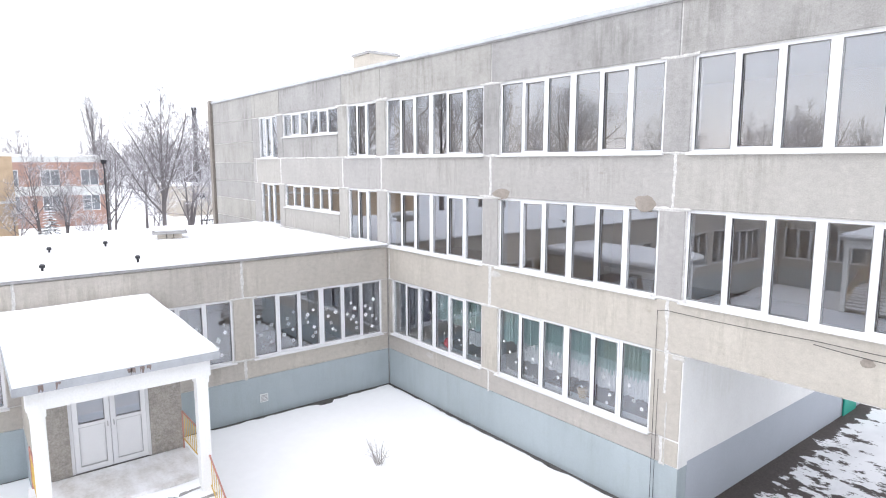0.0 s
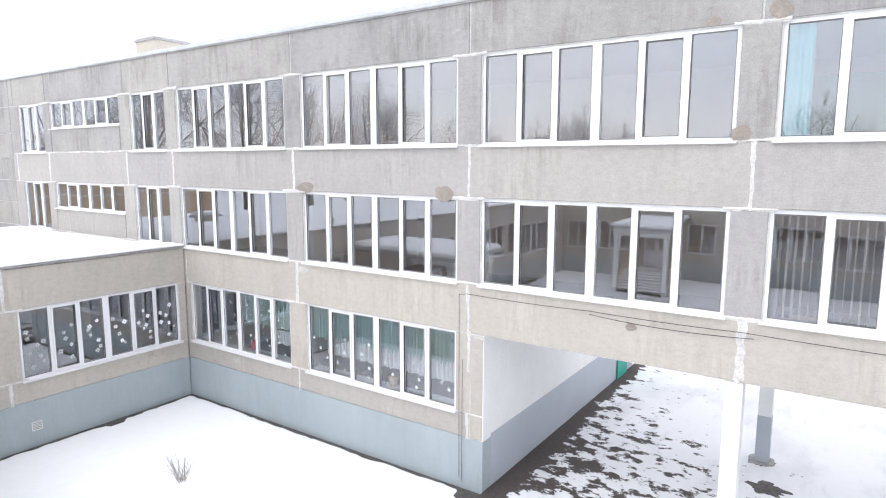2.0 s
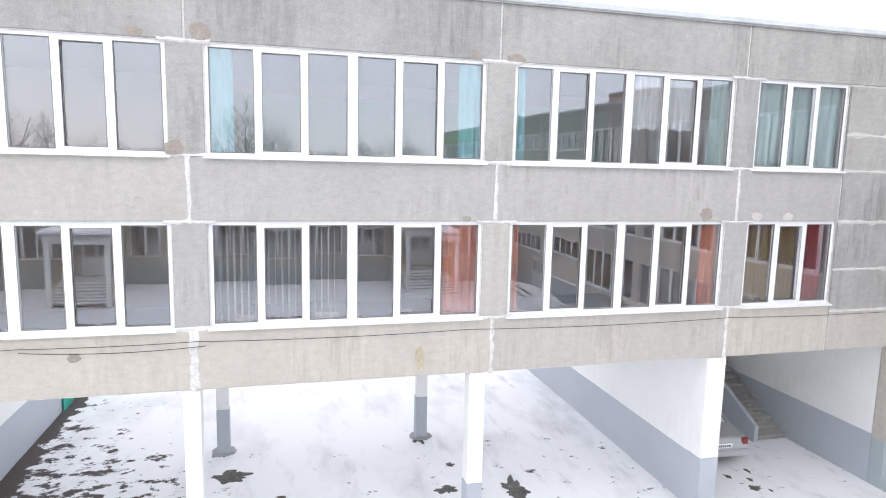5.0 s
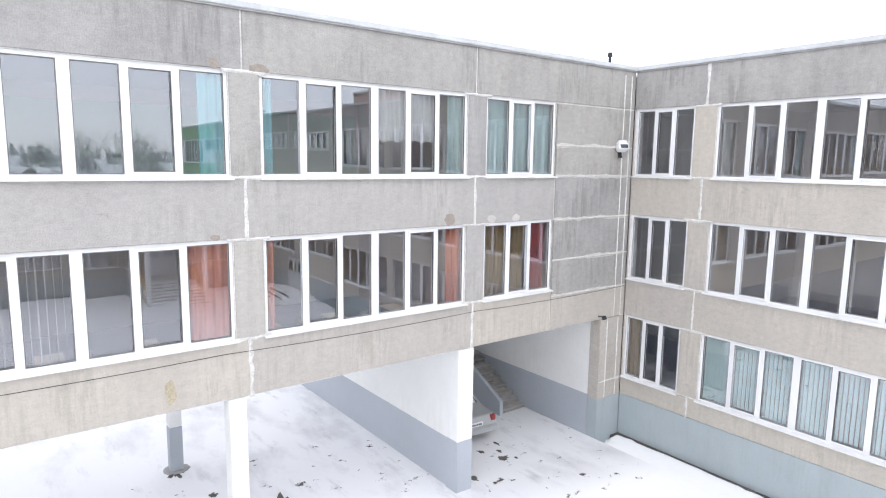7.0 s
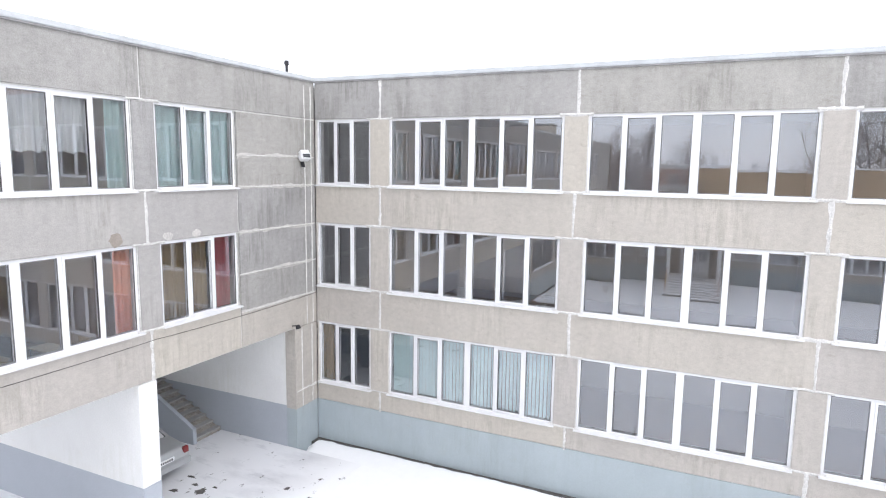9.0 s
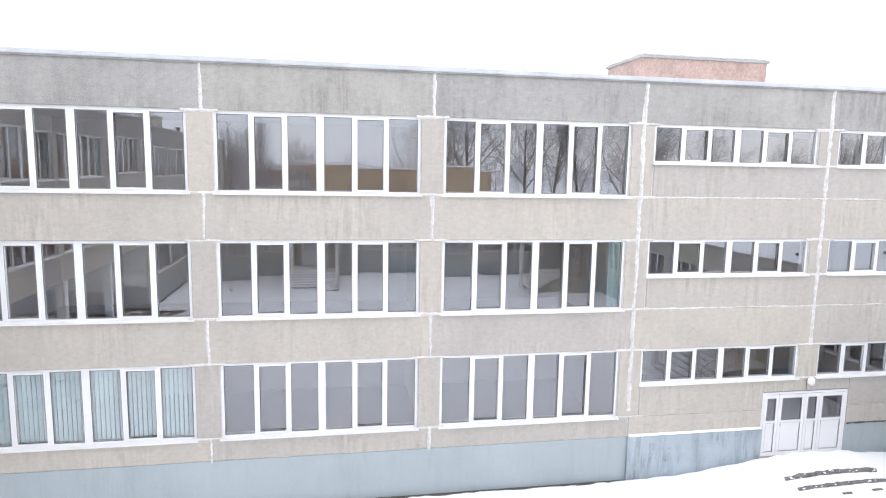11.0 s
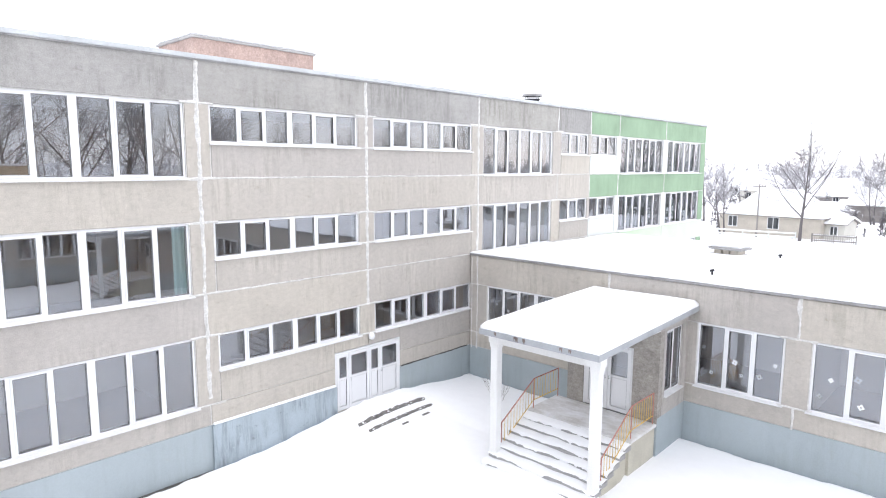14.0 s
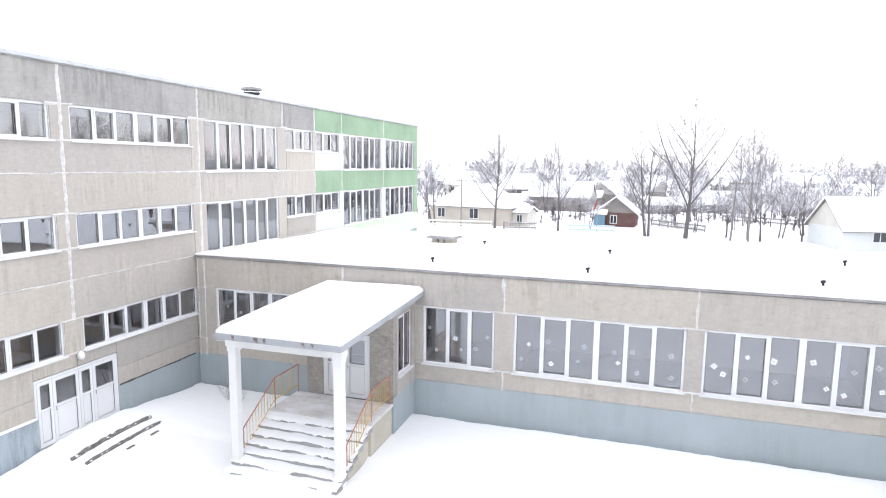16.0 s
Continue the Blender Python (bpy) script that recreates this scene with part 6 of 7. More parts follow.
def tree_root(seed, height, rad, spread=0.62, up=0.05, kids=(13, 7, 6, 4), lean=0.0, trunks=1, depth=3, label="", twig=None):
    r = random.Random(seed)
    sticks = [Sticks(), Sticks(), Sticks()]
    for k in range(trunks):
        a = r.uniform(0, math.tau)
        tilt = lean + (0.14 if trunks > 1 else 0.03)
        d = Vector((math.cos(a) * tilt, math.sin(a) * tilt, 1)).normalized()
        base, segs = Vector((0.4 * k, 0, 0)), 6
        pts = [(base, rad)]
        for i in range(segs):   # the leader, thinning to the top
            d = (d + Vector((r.uniform(-1, 1), r.uniform(-1, 1), 0)) * 0.05).normalized()
            pts.append((pts[-1][0] + d * (height * 0.85 / segs), rad * (1 - 0.9 * ((i + 1) / segs) ** 0.8)))
            sticks[0].add(pts[-2][0], pts[-1][0], pts[-2][1], pts[-1][1], 7)
        for i in range(kids[0]):   # ascending limbs, the lowest the longest
            s = (0.22 + 0.72 * (i + r.uniform(0.1, 0.9)) / kids[0]) * segs
            j = min(segs - 1, int(s))
            p = pts[j][0].lerp(pts[j + 1][0], s - j)
            rr = pts[j][1] + (pts[j + 1][1] - pts[j][1]) * (s - j)
            b = i * 2.4 + r.uniform(-0.5, 0.5)
            out = spread * r.uniform(0.75, 1.35)
            nd = Vector((math.cos(b) * out, math.sin(b) * out, 1)).normalized()
            grow(sticks, r, p, nd, (height - p.z) * r.uniform(0.66, 0.9), max(0.03, rr * 0.55), 1, depth, 0.6, up, kids)
        grow(sticks, r, pts[-1][0], d, height * 0.15, pts[-1][1], 1, depth, 0.5, up, kids)
    ob = thing("bare_tree", pose(0, 0, 0), label or "tall bare deciduous tree with snow along its branches", "tree", "trees round the school")
    part("trunk", sticks[0].mesh("trunk", BRANCH), None, ob)
    tagged(part("branchwork", sticks[1].mesh("branchwork", BRANCH), None, ob), kind="stuff")
    tagged(part("crown", sticks[2].mesh("crown", twig or FINE), None, ob), kind="stuff")
    return ob


def place(ob, x, y, s=1.0, turn=0.0):
    ob.matrix_basis = pose(x, y, ground_z(x, y) - 0.1, 0, 0, turn) @ Matrix.Scale(s, 4)
    return ob


def again(ob, x, y, s=1.0, turn=0.0, label=""):
    c = copy_thing(ob, pose(0, 0, 0))
    if label:
        c["label"] = label
    return place(c, x, y, s, turn)


big = place(tree_root(11, 18.0, 0.3, 0.95, 0.03, (15, 11, 8, 4), label="large spreading bare tree with snow along its limbs"), -22.4, -96.1, 1.0, 40)
slim = place(tree_root(12, 14.5, 0.21, 0.85, 0.02, (12, 9, 7, 3), label="slim bare tree with a few long limbs"), 2.9, -98.0, 1.0, 10)
twin = place(tree_root(13, 13.8, 0.19, 0.7, 0.04, (8, 8, 6, 3), trunks=2, label="bare tree with two thin trunks"), -17.9, -96.3, 1.0, 0)
young = place(tree_root(14, 12.6, 0.18, 0.85, 0.04, (8, 8, 6, 3), label="young bare tree with crooked limbs"), -6.1, -97.6, 1.0, 70)
round_tree = place(tree_root(15, 7.2, 0.1, 0.85, 0.02, (8, 8, 7, 3), trunks=2, label="low round bare tree thick with snowy twigs", twig=RIME), 12.4, -99.5, 1.35, 0)
poplar = place(tree_root(16, 20.0, 0.24, 0.13, 0.1, (22, 8, 5, 3), lean=-0.03, depth=3, label="tall narrow bare poplar"), -130.4, 6.2, 1.0, 0)

oak = place(tree_root(21, 15.4, 0.26, 0.72, 0.05, (17, 11, 8, 4), label="large spreading bare tree with snow along its limbs"), -77.1, 2.4, 1.0, 120)
for o, x, y, s, a in ((slim, -88.0, -4.0, 0.62, 30), (young, -84.0, -6.5, 0.75, 200), (twin, -86.0, -0.5, 0.8, 90), (young, -82.0, 6.0, 0.95, 300), (twin, -96.0, 10.0, 1.1, 10),
                      (slim, -100.0, 16.0, 1.1, 70), (big, -118.0, 22.0, 0.9, 200), (big, -166.0, -2.0, 0.95, 15), (young, -93.0, 4.5, 1.0, 140),
                      (round_tree, -30.0, -98.0, 1.0, 60), (round_tree, -34.0, -101.0, 1.05, 160), (round_tree, -27.5, -99.0, 0.8, 250), (young, -31.0, -96.0, 0.8, 20),
                      (round_tree, -44.0, -98.5, 0.85, 10), (slim, -48.0, -99.0, 0.5, 100), (round_tree, -10.0, -101.0, 0.75, 140), (round_tree, -38.0, -106.0, 1.0, 10), (round_tree, -22.0, -112.0, 0.9, 70), (round_tree, -4.0, -116.0, 0.9, 200), (round_tree, -46.0, -128.0, 1.2, 130), (round_tree, -26.0, -125.0, 1.2, 300), (round_tree, 0.0, -130.0, 1.3, 40), (round_tree, -15.0, -138.0, 1.4, 90), (round_tree, 12.0, -125.0, 1.4, 190), (young, -36.0, -98.0, 0.7, 45), (young, 22.0, -118.0, 1.0, 33),
                      (round_tree, -52.0, -230.0, 3.0, 33), (slim, -40.0, -180.0, 1.2, 70), (big, 14.0, -150.0, 0.85, 170), (twin, 4.0, -160.0, 1.1, 50), (round_tree, -75.0, -150.0, 1.6, 80),
                      (young, -60.0, -95.0, 1.1, 10), (big, -68.0, -110.0, 1.0, 250), (slim, -80.0, -90.0, 1.1, 310), (big, -95.0, -70.0, 1.0, 20), (young, -90.0, -40.0, 1.1, 130), (big, -100.0, -28.0, 1.05, 75),
                      (twin, -88.0, -55.0, 1.5, 15), (big, -52.0, -76.0, 0.9, 15), (young, -57.3, -70.0, 1.05, 85), (twin, -46.0, -80.0, 1.0, 45), (slim, -66.0, -66.0, 1.15, 5),
                      (big, -76.0, -57.3, 1.15, 65), (twin, -80.0, -66.0, 1.4, 95), (young, -62.0, -84.0, 1.2, 125), (big, -92.0, -46.0, 1.35, 310), (twin, -86.0, -49.0, 1.6, 200), (big, -96.0, -36.0, 1.4, 35), (twin, -90.0, -32.0, 1.5, 77),
                      (round_tree, -86.0, -8.5, 0.8, 99), (round_tree, -89.0, -4.0, 0.9, 12), (young, -91.0, -6.0, 0.8, 222), (round_tree, -83.0, -2.5, 0.6, 300), (slim, -95.0, 1.0, 0.8, 140), (round_tree, -88.0, 4.0, 0.9, 33), (round_tree, -90.0, 9.5, 1.1, 55),
                      (round_tree, 8.8, -108.9, 0.5, 0), (round_tree, 4.4, -114.1, 0.55, 73), (round_tree, 2.6, -122.6, 0.5, 146), (round_tree, -6.1, -129.8, 0.6, 219), (round_tree, -13.3, -124.2, 0.62, 292), (round_tree, -15.6, -132.3, 0.7, 5),
                      (round_tree, -19.8, -120.2, 0.55, 78), (round_tree, -29.0, -129.6, 0.8, 151), (round_tree, -31.0, -123.4, 0.85, 224), (round_tree, -32.2, -117.1, 0.8, 297), (round_tree, -35.7, -128.7, 0.9, 10), (round_tree, -36.1, -118.5, 0.85, 83),
                      (round_tree, -39.2, -124.0, 0.9, 156), (round_tree, -43.6, -134.4, 0.8, 229), (round_tree, -48.5, -125.9, 1, 302), (round_tree, -43.3, -149.7, 1.1, 15), (round_tree, -36.9, -160.9, 1.2, 88), (round_tree, -24.0, -162.1, 1, 161),
                      (round_tree, -15.2, -182.3, 1.2, 234), (round_tree, -7.2, -197.0, 1.2, 307), (round_tree, 6.0, -175.7, 1, 20), (round_tree, 18.4, -158.1, 1.2, 93), (round_tree, 36.1, -215.5, 1.6, 166), (round_tree, -69.1, -210.5, 2, 239),
                      (round_tree, -85.9, -231.6, 1.8, 312), (round_tree, -34.0, -226.6, 1.4, 25), (round_tree, -53.6, -244.3, 1.8, 98), (round_tree, -0.3, -251.7, 1.6, 171), (round_tree, 25.9, -243.4, 1.6, 244),
                      (round_tree, -24.0, -104.0, 0.8, 210), (round_tree, -18.0, -106.0, 0.7, 20), (round_tree, -30.0, -110.0, 0.8, 310), (round_tree, -40.0, -112.0, 1.0, 111), (round_tree, -36.0, -130.0, 1.3, 15), (round_tree, -6.0, -150.0, 1.6, 70), (round_tree, -22.0, -165.0, 1.8, 170), (round_tree, -57.3, -145.0, 1.6, 230), (round_tree, -48.0, -185.0, 2.0, 10)):
    again(o, x, y, s, a)


def conifer(x, y, h, seed, label):
    """A snow-laden spruce: a trunk with drooping whorls of needled boughs."""
    r = random.Random(seed)
    ob = thing("spruce", pose(x, y, ground_z(x, y) - 0.1), label, "tree", "trees round the school")
    trunk, boughs = Sticks(), Sticks()
    trunk.add(Vector((0, 0, 0)), Vector((0, 0, h)), 0.02 * h, 0.01, 6)
    z = h * 0.08
    while z < h * 0.97:
        ln = (1 - z / h) * h * 0.3 + 0.15
        for i in range(9):
            a = r.uniform(0, math.tau)
            d = Vector((math.cos(a), math.sin(a), -0.25))
            p, q = Vector((0, 0, z)), Vector((0, 0, z)) + d * ln * r.uniform(0.7, 1.1)
            boughs.add(p, q, 0.03, 0.015, 3)
            for k in range(7):
                s = (k + 1) / 7.5
                c = p.lerp(q, s)
                for sg in (-1, 1):
                    t = Vector((-d.y, d.x, -0.25)) * sg + d * 0.6
                    boughs.add(c, c + t.normalized() * ln * 0.32 * (1.1 - s * 0.6), 0.05, 0.012, 3)
        z += h * 0.045
    part("trunk", trunk.mesh("trunk", BARK), None, ob)
    part("crown", boughs.mesh("crown", NEEDLES), None, ob)


conifer(-80.0, -6.2, 5.2, 3, "small dark spruce laden with snow")


# far woods along the horizon: one sheet of many bare stems and twigs
def woods(name, arc0, arc1, near, far, count, seed, hmin, hmax, twig=None):
    r = random.Random(seed)
    st = Sticks()
    for i in range(count):
        a, dist = radians(r.uniform(arc0, arc1)), r.uniform(near, far)
        p = Vector((-16 + dist * math.sin(a), -12 + dist * math.cos(a), -0.5))
        h = r.uniform(hmin, hmax)
        st.add(p, p + Vector((0, 0, h)), 0.0004 * dist, 0.04, 3)
        for k in range(24):
            z = h * r.uniform(0.25, 0.95)
            b = r.uniform(0, math.tau)
            ln = h * r.uniform(0.12, 0.3) * (1.15 - z / h)
            c = p + Vector((0, 0, z))
            e = c + Vector((math.cos(b), math.sin(b), r.uniform(0.4, 1.2))) * ln
            st.add(c, e, 0.0004 * dist, 0.0002 * dist, 3)
            for w in range(3):
                st.add(c.lerp(e, 0.4 + 0.2 * w), c.lerp(e, 0.4 + 0.2 * w) + Vector((r.uniform(-1, 1), r.uniform(-1, 1), r.uniform(0, 1))) * ln * 0.5, 0.0003 * dist, 0.0002 * dist, 3)
    tagged(part(name, st.mesh(name, twig or HAZEPALE), None, None, "distant belt of bare winter trees"), category="woods", kind="stuff")


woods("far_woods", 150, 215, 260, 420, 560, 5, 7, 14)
woods("far_woods", 155, 212, 140, 240, 190, 6, 4, 8, FINE)
woods("garden_scrub", 158, 202, 98, 150, 260, 12, 1.2, 3.4, SCRUB)
woods("garden_scrub", 158, 202, 150, 260, 380, 13, 2.0, 5.5, SCRUB)
woods("far_woods", -82, -66, 130, 240, 260, 7, 9, 16, FINE)
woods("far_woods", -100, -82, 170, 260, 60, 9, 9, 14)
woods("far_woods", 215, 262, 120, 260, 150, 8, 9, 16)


# ---- village houses ----
def house(x, y, turn, w, d, eaves, ridge, wall_mat, label, windows=(), roof_mat=None, chimney=False, gable=None, group="village houses", end_windows=(), hip=False):
    """A small house: long side along local x, roof ridge along x. windows: (x, z, width, height) on the side towards -y."""
    z = ground_z(x, y) - 0.1
    ob = thing("house", pose(x, y, z, 0, 0, turn), label, "house", group)
    bm = bmesh.new()
    prism(bm, [(-d / 2, -0.3), (d / 2, -0.3), (d / 2, eaves), (-d / 2, eaves)], -w / 2, w / 2)
    for v in bm.verts:
        a, b, c = v.co
        v.co = Vector((b, a, c))
    bmesh.ops.recalc_face_normals(bm, faces=bm.faces[:])
    wall = part("wall", bm, wall_mat, ob)
    for s in () if hip else (-1, 1):
        bm = bmesh.new()
        vs = [(s * (w / 2 - 0.1), -d / 2, eaves), (s * (w / 2 - 0.1), d / 2, eaves), (s * (w / 2 - 0.1), 0, ridge)]
        a = [bm.verts.new(p) for p in vs]
        b = [bm.verts.new((p[0] + s * 0.1, p[1], p[2])) for p in vs]
        bm.faces.new(a)
        bm.faces.new(b)
        for i in range(3):
            bm.faces.new((a[i], a[(i + 1) % 3], b[(i + 1) % 3], b[i]))
        bmesh.ops.recalc_face_normals(bm, faces=bm.faces[:])
        part("gable", bm, gable or GREYWOOD, ob, "boarded gable")
    over = 0.45
    for s in (-1, 1):
        slope = (ridge - eaves) / (d / 2)
        bm = bmesh.new()
        e = Vector((0, s * (d / 2 + over), eaves - slope * over))
        t = Vector((0, 0, ridge))
        for k, (th0, th1, mat, nm) in enumerate(((0.0, 0.1, roof_mat or GREYWOOD, "roof"), (0.102, 0.34, SNOW, "roof_snow"))):
            bm = bmesh.new()
            nx = 10
            rows = []
            for i in range(nx + 1):
                u = -w / 2 - 0.35 + (w + 0.7) * i / nx
                wob = 0.05 * noise.noise((u * 0.6 + x, s, y)) if k else 0
                if hip:
                    t = Vector((0, 0, eaves - slope * over + (ridge - eaves) * min(1.0, (w / 2 + 0.35 - abs(u)) / (d / 2) + 0.02)))
                rows.append([bm.verts.new((u, p.y, p.z + h)) for p, h in ((e, th0), (t, th0), (t, th1 + wob), (e, th1 + wob))])
            for a, b in zip(rows, rows[1:]):
                for i in range(4):
                    bm.faces.new((a[i], a[(i + 1) % 4], b[(i + 1) % 4], b[i]))
            bm.faces.new(rows[0])
            bm.faces.new(rows[-1][::-1])
            bmesh.ops.recalc_face_normals(bm, faces=bm.faces[:])
            part(nm, bm, mat, ob)
    for wx, wz, ww, wh in windows:
        win = part("window", bmesh_box(wx - ww / 2, wx + ww / 2, -d / 2 - 0.06, -d / 2 + 0.02, wz, wz + wh, True), PVC, ob)
        part("pane", bmesh_box(wx - ww / 2 + 0.06, wx + ww / 2 - 0.06, -d / 2 - 0.05, -d / 2 - 0.04, wz + 0.06, wz + wh - 0.06, False), DARKGLASS, win)
    for wy, wz, ww, wh in end_windows:   # on the gable wall towards +x
        win = part("window", bmesh_box(-ww / 2, ww / 2, -0.06, 0.02, 0, wh, True), PVC, ob, m=pose(w / 2, wy, wz, 0, 0, 90))
        part("pane", bmesh_box(-ww / 2 + 0.06, ww / 2 - 0.06, -0.05, -0.04, 0.06, wh - 0.06, False), DARKGLASS, win)
    if chimney:
        ch = part("chimney", bmesh_box(w * 0.2 - 0.3, w * 0.2 + 0.3, -0.3, 0.3, ridge - 0.6, ridge + 0.9, False), BRICK, ob)
        part("snow_cap", bmesh_box(w * 0.2 - 0.32, w * 0.2 + 0.32, -0.32, 0.32, ridge + 0.9, ridge + 1.05, False), SNOW, ch)
    return ob


def bmesh_box(x0, x1, y0, y1, z0, z1, hollow):
    bm = bmesh.new()
    if not hollow:
        return box(bm, x0, x1, y0, y1, z0, z1)
    t = 0.08
    box(bm, x0, x0 + t, y0, y1, z0, z1)
    box(bm, x1 - t, x1, y0, y1, z0, z1)
    box(bm, x0 + t, x1 - t, y0, y1, z0, z0 + t)
    box(bm, x0 + t, x1 - t, y0, y1, z1 - t, z1)
    m = (x0 + x1) / 2
    box(bm, m - 0.04, m + 0.04, y0, y1, z0 + t, z1 - t)
    return bm


house(7.3, -106.0, 172, 13.0, 8.0, 3.0, 6.2, LIGHTBRICK, "pale brick village house under a snowy hipped roof", ((-4.6, 1.0, 1.3, 1.5), (0.8, 1.0, 1.5, 1.6)), hip=True)
house(0.5, -104.5, 172, 3.6, 4.0, 2.1, 2.7, BEIGEWALL, "small pale lean-to porch beside a house", ((0.6, 0.6, 0.9, 1.2),), gable=BEIGEWALL)
house(-1.5, -140.0, 176, 12.0, 8.0, 3.0, 5.6, GREYWOOD, "long wooden house under a snowy roof", gable=BEIGEWALL)
house(-13.5, -111.0, 86, 6.0, 5.6, 2.2, 4.4, REDWOOD, "small red-brown board shed with white window trim", end_windows=((-0.3, 0.5, 1.0, 1.3),), gable=GREYWOOD)
house(-11.0, -108.6, 178, 1.6, 2.5, 2.0, 2.5, BLUEWOOD, "narrow blue board privy under snow")
house(-43.8, -96.0, 194, 13.0, 7.5, 2.5, 5.6, PALE, "white rendered house with a boarded gable", ((4.2, 1.0, 1.8, 1.7), (-2.5, 1.0, 1.6, 1.6)), gable=BEIGEWALL)
hs = random.Random(21)
FARGABLE = surface("pale_weathered_gable", (0.42, 0.4, 0.39), 0.9, 0.12, 1.0, 20, 0.1, 0.2)
for x, y, tn, w, d, e, rdg, mt in ((16.9, -180.9, 199, 11, 8, 2.6, 6.1, GREYWOOD), (32.7, -190.5, 175, 11, 8, 3, 6.4, BEIGEWALL), (51.1, -232.0, 207, 12, 9, 3.2, 7.6, GREYWOOD),
                                    (3.2, -226.3, 200, 9, 7, 2.6, 5.4, GREYWOOD), (-4.4, -211.9, 154, 8, 6, 2.4, 5, GREYWOOD), (-9.9, -172.1, 244, 11, 8, 2.4, 5.2, GREYWOOD),
                                    (16.0, -214.6, 194, 10, 7, 2.4, 4.8, BROWNBRICK), (-18.3, -222.3, 168, 12, 8, 2.8, 6, BEIGEWALL), (-24.0, -192.1, 248, 9, 7, 2.4, 5.4, GREYWOOD),
                                    (-30.2, -149.6, 180, 13, 7, 2, 4.2, GREYWOOD), (-44.3, -202.3, 230, 9, 8, 2.6, 5.6, GREYWOOD), (-49.1, -193.4, 155, 9, 7, 2.4, 4.8, BEIGEWALL),
                                    (-48.7, -148.6, 171, 10, 7.5, 2, 5.2, GREYWOOD), (-47.4, -159.1, 248, 4, 3.5, 2, 4.2, GREYWOOD), (-75.2, -239.9, 156, 11, 8, 2.8, 6.4, BEIGEWALL),
                                    (-71.7, -194.1, 175, 12, 8, 2.6, 5, GREYWOOD), (-46.0, -255.5, 193, 13, 9, 3, 7, GREYWOOD), (-69.3, -268.9, 150, 13, 9, 3, 7.2, BROWNBRICK),
                                    (-9.9, -274.2, 193, 13, 9, 3, 7.2, GREYWOOD), (20.0, -284.8, 180, 14, 9, 3.2, 7.8, BEIGEWALL), (7.1, -138.0, 195, 6, 4, 1.9, 2.9, GREYWOOD),
                                    (4.0, -145.7, 175, 7, 4, 1.9, 3, REDWOOD), (-0.6, -153.3, 197, 8, 4.5, 2, 3.2, GREYWOOD), (-4.5, -161.8, 179, 7, 4.5, 2, 3.2, BROWNBRICK),
                                    (-20.3, -140.2, 196, 7, 4, 1.9, 3, GREYWOOD), (-28.0, -176.9, 168, 9, 6, 2.4, 4.4, BEIGEWALL)):
    house(x, y, tn, w, d, e, rdg, mt, hs.choice(("distant wooden village house under a snowy roof", "distant low house with a snow-covered roof")),
          ((-w * 0.28, 1.0, 1.2, 1.3), (w * 0.1, 1.0, 1.2, 1.3)), gable=FARGABLE)


# ---- fences, poles, flag ----
def fence(a, b, h, material, label, post_gap=2.4, rails=(0.35, 0.8), pickets=0.0):
    a, b = Vector((*a, 0)), Vector((*b, 0))
    length = (b - a).length
    ob = thing("fence", pose(a.x, a.y, ground_z(a.x, a.y) - 0.05, 0, 0, math.degrees(math.atan2(b.y - a.y, b.x - a.x))), label, "fence")
    k = max(2, int(length / post_gap))
    bm = bmesh.new()
    box(bm, -0.06, 0.06, -0.06, 0.06, -0.2, h)
    me = mesh_of("post", bm, material)
    for i in range(k + 1):
        part("post", me, None, ob, m=pose(length * i / k, 0, 0))
    for z in rails:
        bm = bmesh.new()
        box(bm, 0, length, -0.03, 0.03, h * z - 0.07, h * z + 0.07)
        part("rail", bm, material, ob)
        bm = bmesh.new()
        box(bm, 0, length, -0.04, 0.04, h * z + 0.07, h * z + 0.13)
        part("rail_snow", bm, SNOW, ob)
    if pickets:
        bm = bmesh.new()
        box(bm, -0.035, 0.035, -0.05, -0.03, 0.1, h)
        me = mesh_of("picket", bm, material)
        for i in range(int(length / pickets)):
            part("picket", me, None, ob, m=pose(pickets * (i + 0.5), 0, 0))
    return ob


fence((15.5, -97.0), (3.5, -98.5), 1.1, PALE, "low white concrete fence with snow on its rails", 2.6)
fence((1.5, -97.5), (-3.0, -98.0), 1.2, GREYWOOD, "weathered grey picket fence", 2.2, (0.3, 0.8), 0.22)
fence((-7.5, -98.5), (-13.5, -99.0), 1.0, LIGHTBLUE, "light blue iron fence in deep snow", 2.0, (0.3, 0.85), 0.3)
fence((-43.0, -99.5), (-60.0, -101.0), 1.0, PALE, "low white concrete fence with snow on its rails", 2.6)
fence((-30.0, -125.0), (-41.0, -121.0), 1.2, GREYWOOD, "weathered grey picket fence", 2.2, (0.3, 0.8), 0.3)
fence((-18.5, -112.0), (-25.5, -105.0), 1.1, GREYWOOD, "dark weathered board fence running down a slope", 1.6, (0.3, 0.8), 0.18)


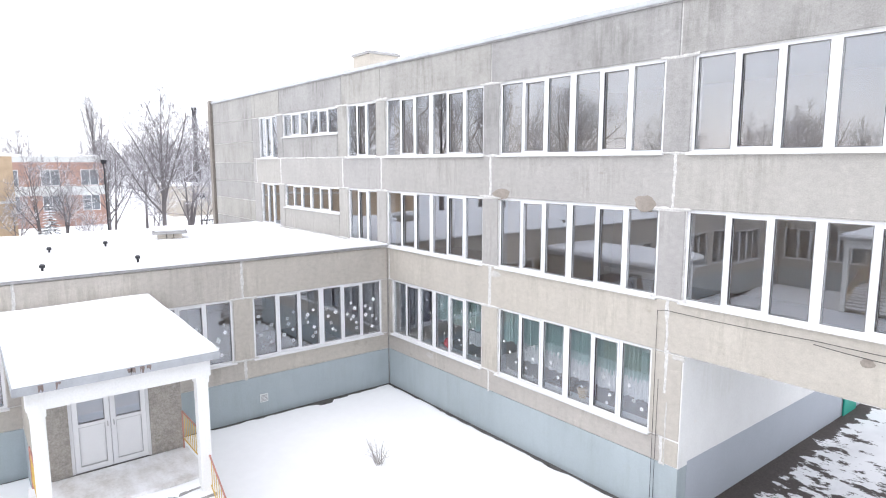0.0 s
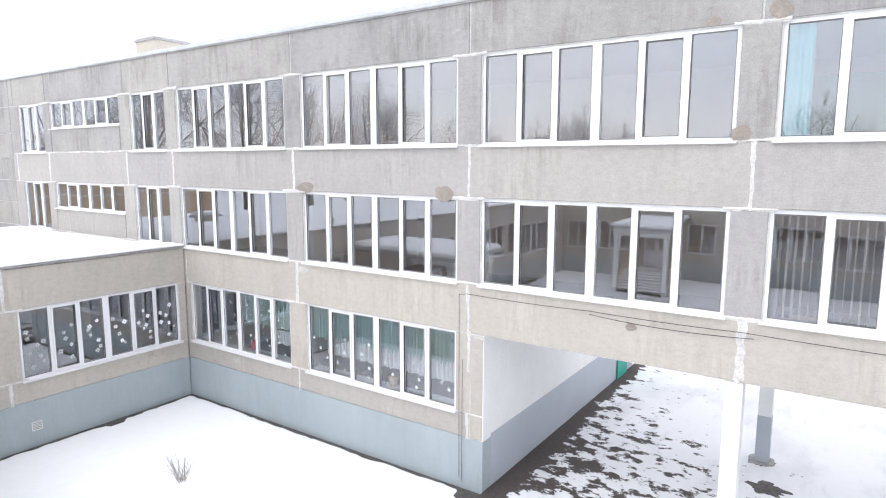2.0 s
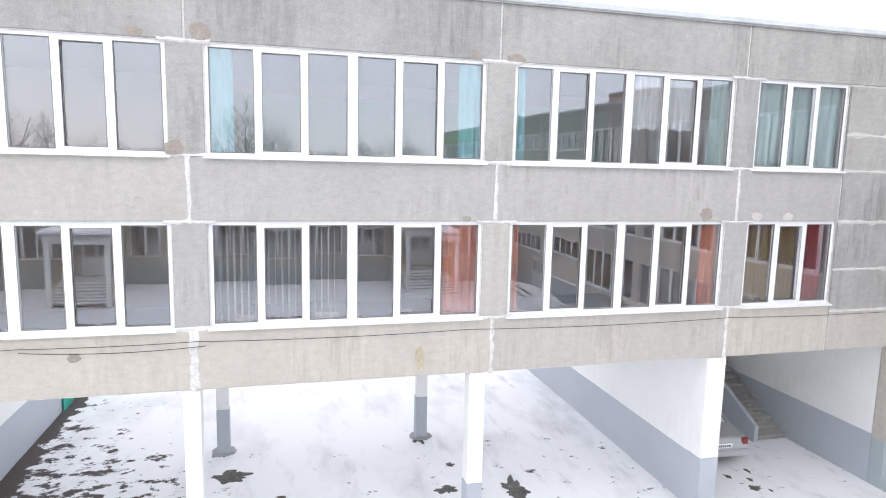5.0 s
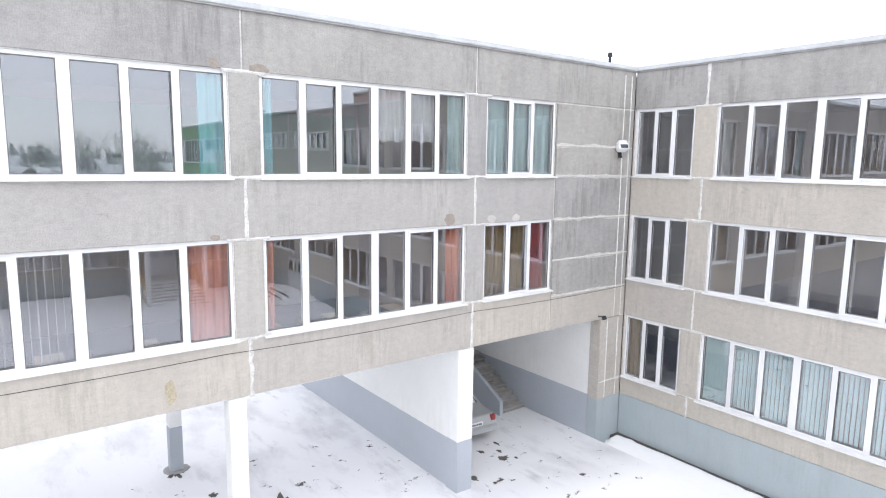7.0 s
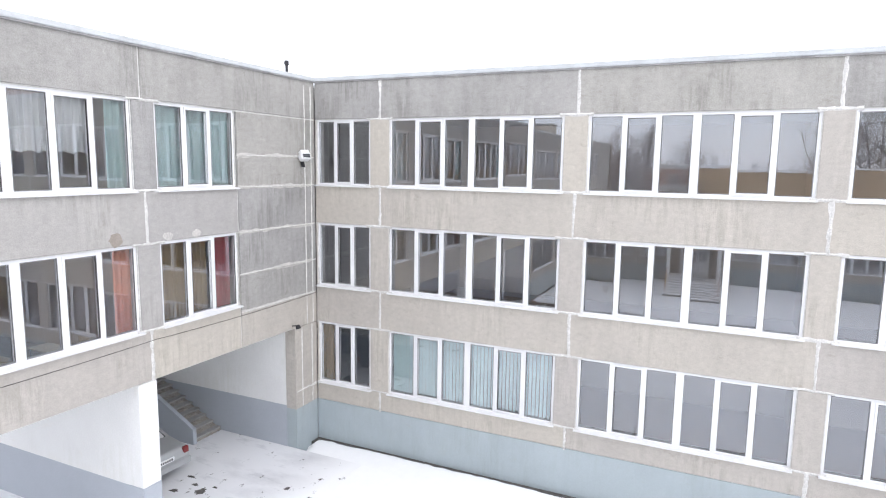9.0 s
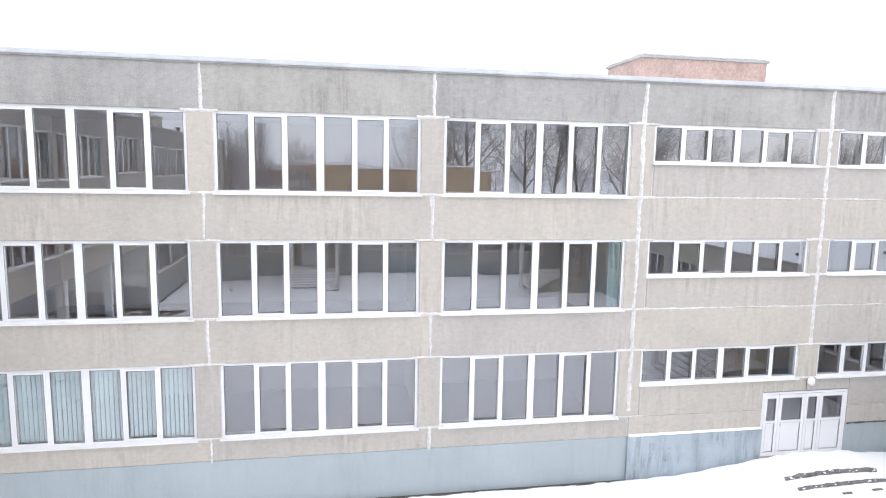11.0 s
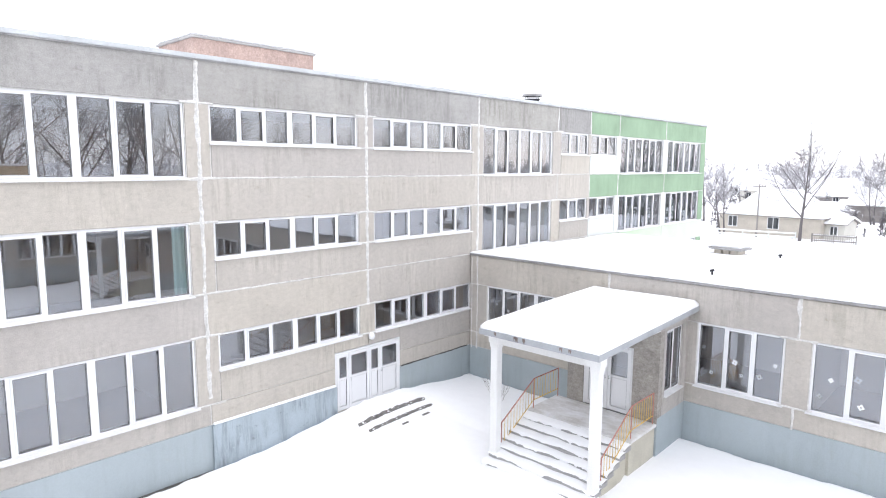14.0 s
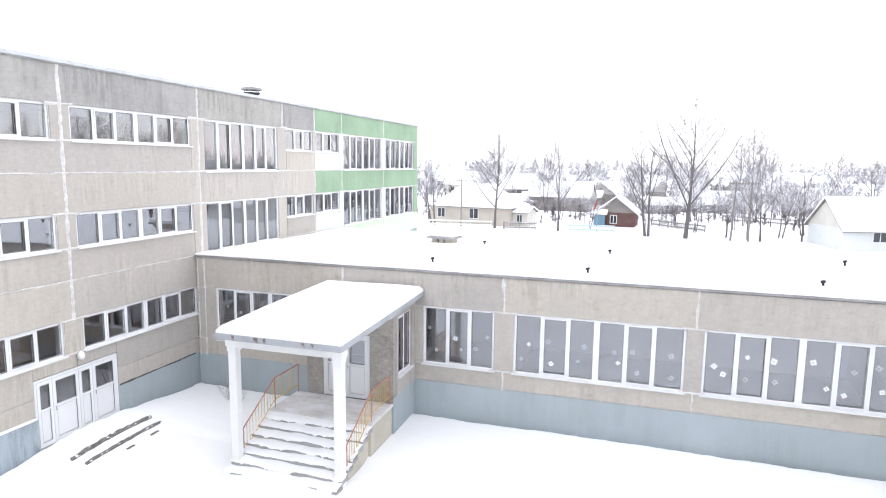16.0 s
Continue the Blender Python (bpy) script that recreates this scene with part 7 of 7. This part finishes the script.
def pole(x, y, h, label, lamp=False, lean=0.0):
    ob = thing("utility_pole" if not lamp else "street_lamp", pose(x, y, ground_z(x, y) - 0.1, lean), label, "pole" if not lamp else "street lamp")
    bm = bmesh.new()
    rod(bm, (0, 0, 0), (0, 0, h), 0.12 if not lamp else 0.07, 0.08 if not lamp else 0.05, 8)
    part("post", bm, GREYWOOD if not lamp else IRON, ob)
    bm = bmesh.new()
    if lamp:
        rod(bm, (0, 0, h), (0, 0, h + 0.35), 0.2, 0.28, 10)
        part("lamp_head", bm, IRON, ob)
    else:
        box(bm, -0.8, 0.8, -0.06, 0.06, h - 0.4, h - 0.28)
        for k in (-0.7, -0.35, 0.35, 0.7):
            rod(bm, (k, 0, h - 0.28), (k, 0, h - 0.12), 0.05)
        part("crossarm", bm, GREYWOOD, ob)


pole(8.2, -99.0, 7.0, "wooden utility pole with a crossarm")
pole(-29.5, -95.0, 7.6, "wooden utility pole with a crossarm")
pole(-27.6, -95.6, 7.8, "leaning wooden brace pole", lean=-14)
pole(-79.5, -1.8, 8.4, "street lamp with a round dark head on an iron post", True)
ob = thing("flag", pose(-11.3, -97.0, 0), "red and green flag hanging from a thin pole", "flag")
bm = bmesh.new()
rod(bm, (0, 0, 0), (0, 0, 4.6), 0.04, 0.025, 8)
part("flagpole", bm, COPING, ob)
for nm, z0, z1, mt in (("red_stripe", 0.0, 0.7, FLAG_RED), ("green_stripe", 0.7, 1.0, FLAG_GREEN)):
    bm = bmesh.new()
    rows = []
    for i in range(9):
        s = i / 8
        for_y = 0.06 * math.sin(s * 9)
        rows.append([bm.verts.new((0.02 + 0.5 * s, for_y + 0.1 * q, 4.5 - 1.1 * s - 0.5 * q)) for q in (z0, z1)])
    for p, q in zip(rows, rows[1:]):
        bm.faces.new((p[0], q[0], q[1], p[1]))
    bmesh.ops.solidify(bm, geom=bm.faces[:], thickness=0.01)
    part(nm, bm, mt, ob)

# ---- the brick neighbour, boiler house and chimney ----
ob = thing("brick_building", pose(-112.0, -36.0, 0), "two-storey red brick building with pale bands and white windows", "building")
bm = bmesh.new()
box(bm, -12, 0, 0, 40.0, -0.5, 9.3)
body = part("wall", bm, BRICK, ob)
bm = bmesh.new()
box(bm, -12, 0.05, -0.05, 40.05, 8.45, 9.2)
box(bm, -12, 0.05, -0.05, 40.05, 4.15, 5.35)
part("pale_band", bm, PALE, ob, "pale grey concrete band")
bm = bmesh.new()
box(bm, -12.2, 0.3, -0.3, 40.3, 9.2, 9.45)
part("roof_snow", bm, SNOW, ob)
fr = bmesh_box(-1.05, 1.05, -0.06, 0.04, 0, 2.1, True)
me_f, me_p = mesh_of("window", fr, PVC), mesh_of("pane", bmesh_box(-0.97, 0.97, -0.05, -0.04, 0.08, 2.02, False), PALEGLASS)
for row in (2.05, 5.4):
    for i in range(9):
        wn_ = part("window", me_f, None, ob, m=pose(0.02, 2.0 + 4.5 * i, row, 0, 0, 90))
        part("pane", me_p, None, wn_)
ob = thing("brick_annex", pose(-88.0, -38.3, 0), "orange brick annex of a two-storey building", "building")
bm = bmesh.new()
box(bm, -8, 0, 0, 30.3, -0.5, 9.0)
part("wall", bm, ORANGEBRICK, ob)
bm = bmesh.new()
box(bm, -8.2, 0.2, -0.2, 30.5, 9.0, 9.25)
part("roof_snow", bm, SNOW, ob)
bm = bmesh.new()
box(bm, -0.02, 0.12, 0, 30.4, 4.6, 4.8)
part("ledge", bm, PALE, ob)
ob = thing("boiler_house", pose(-118.0, 14.0, 0), "low pale brick boiler house under snow", "building")
bm = bmesh.new()
box(bm, -10, 0, 0, 40, -0.5, 4.8)
part("wall", bm, LIGHTBRICK, ob)
bm = bmesh.new()
box(bm, -10.2, 0.3, -0.3, 40.3, 4.8, 5.05)
part("roof_snow", bm, SNOW, ob)
for i, y in enumerate((4.5, 8.5, 12.0, 15.5, 19.0)):
    w_ = part("window", bmesh_box(-0.5, 0.5, -0.05, 0.04, 0, 1.0, True), GREYWOOD, ob, m=pose(0.02, y, 2.6, 0, 0, 90))
    part("pane", bmesh_box(-0.44, 0.44, -0.03, -0.02, 0.06, 0.94, False), DARKGLASS, w_)
bm = bmesh.new()
box(bm, 0.0, 0.06, 1.5, 2.7, 0, 2.4)
part("door", bm, GREYWOOD, ob)
ob = thing("chimney_stack", pose(-140.0, 24.5, 0), "tall dark metal chimney stack", "chimney")
bm = bmesh.new()
rod(bm, (0, 0, 0), (0, 0, 18.5), 0.45, 0.4, 16)
part("stack", bm, IRON, ob)
bm = bmesh.new()
rod(bm, (0, 0, 18.2), (0, 0, 18.7), 0.5, 0.5, 16)
part("rim", bm, IRON, ob)
fence((-98.0, 12.0), (-96.0, 30.0), 1.2, IRON, "dark iron fence in front of a boiler house", 2.2, (0.2, 0.9), 0.3)
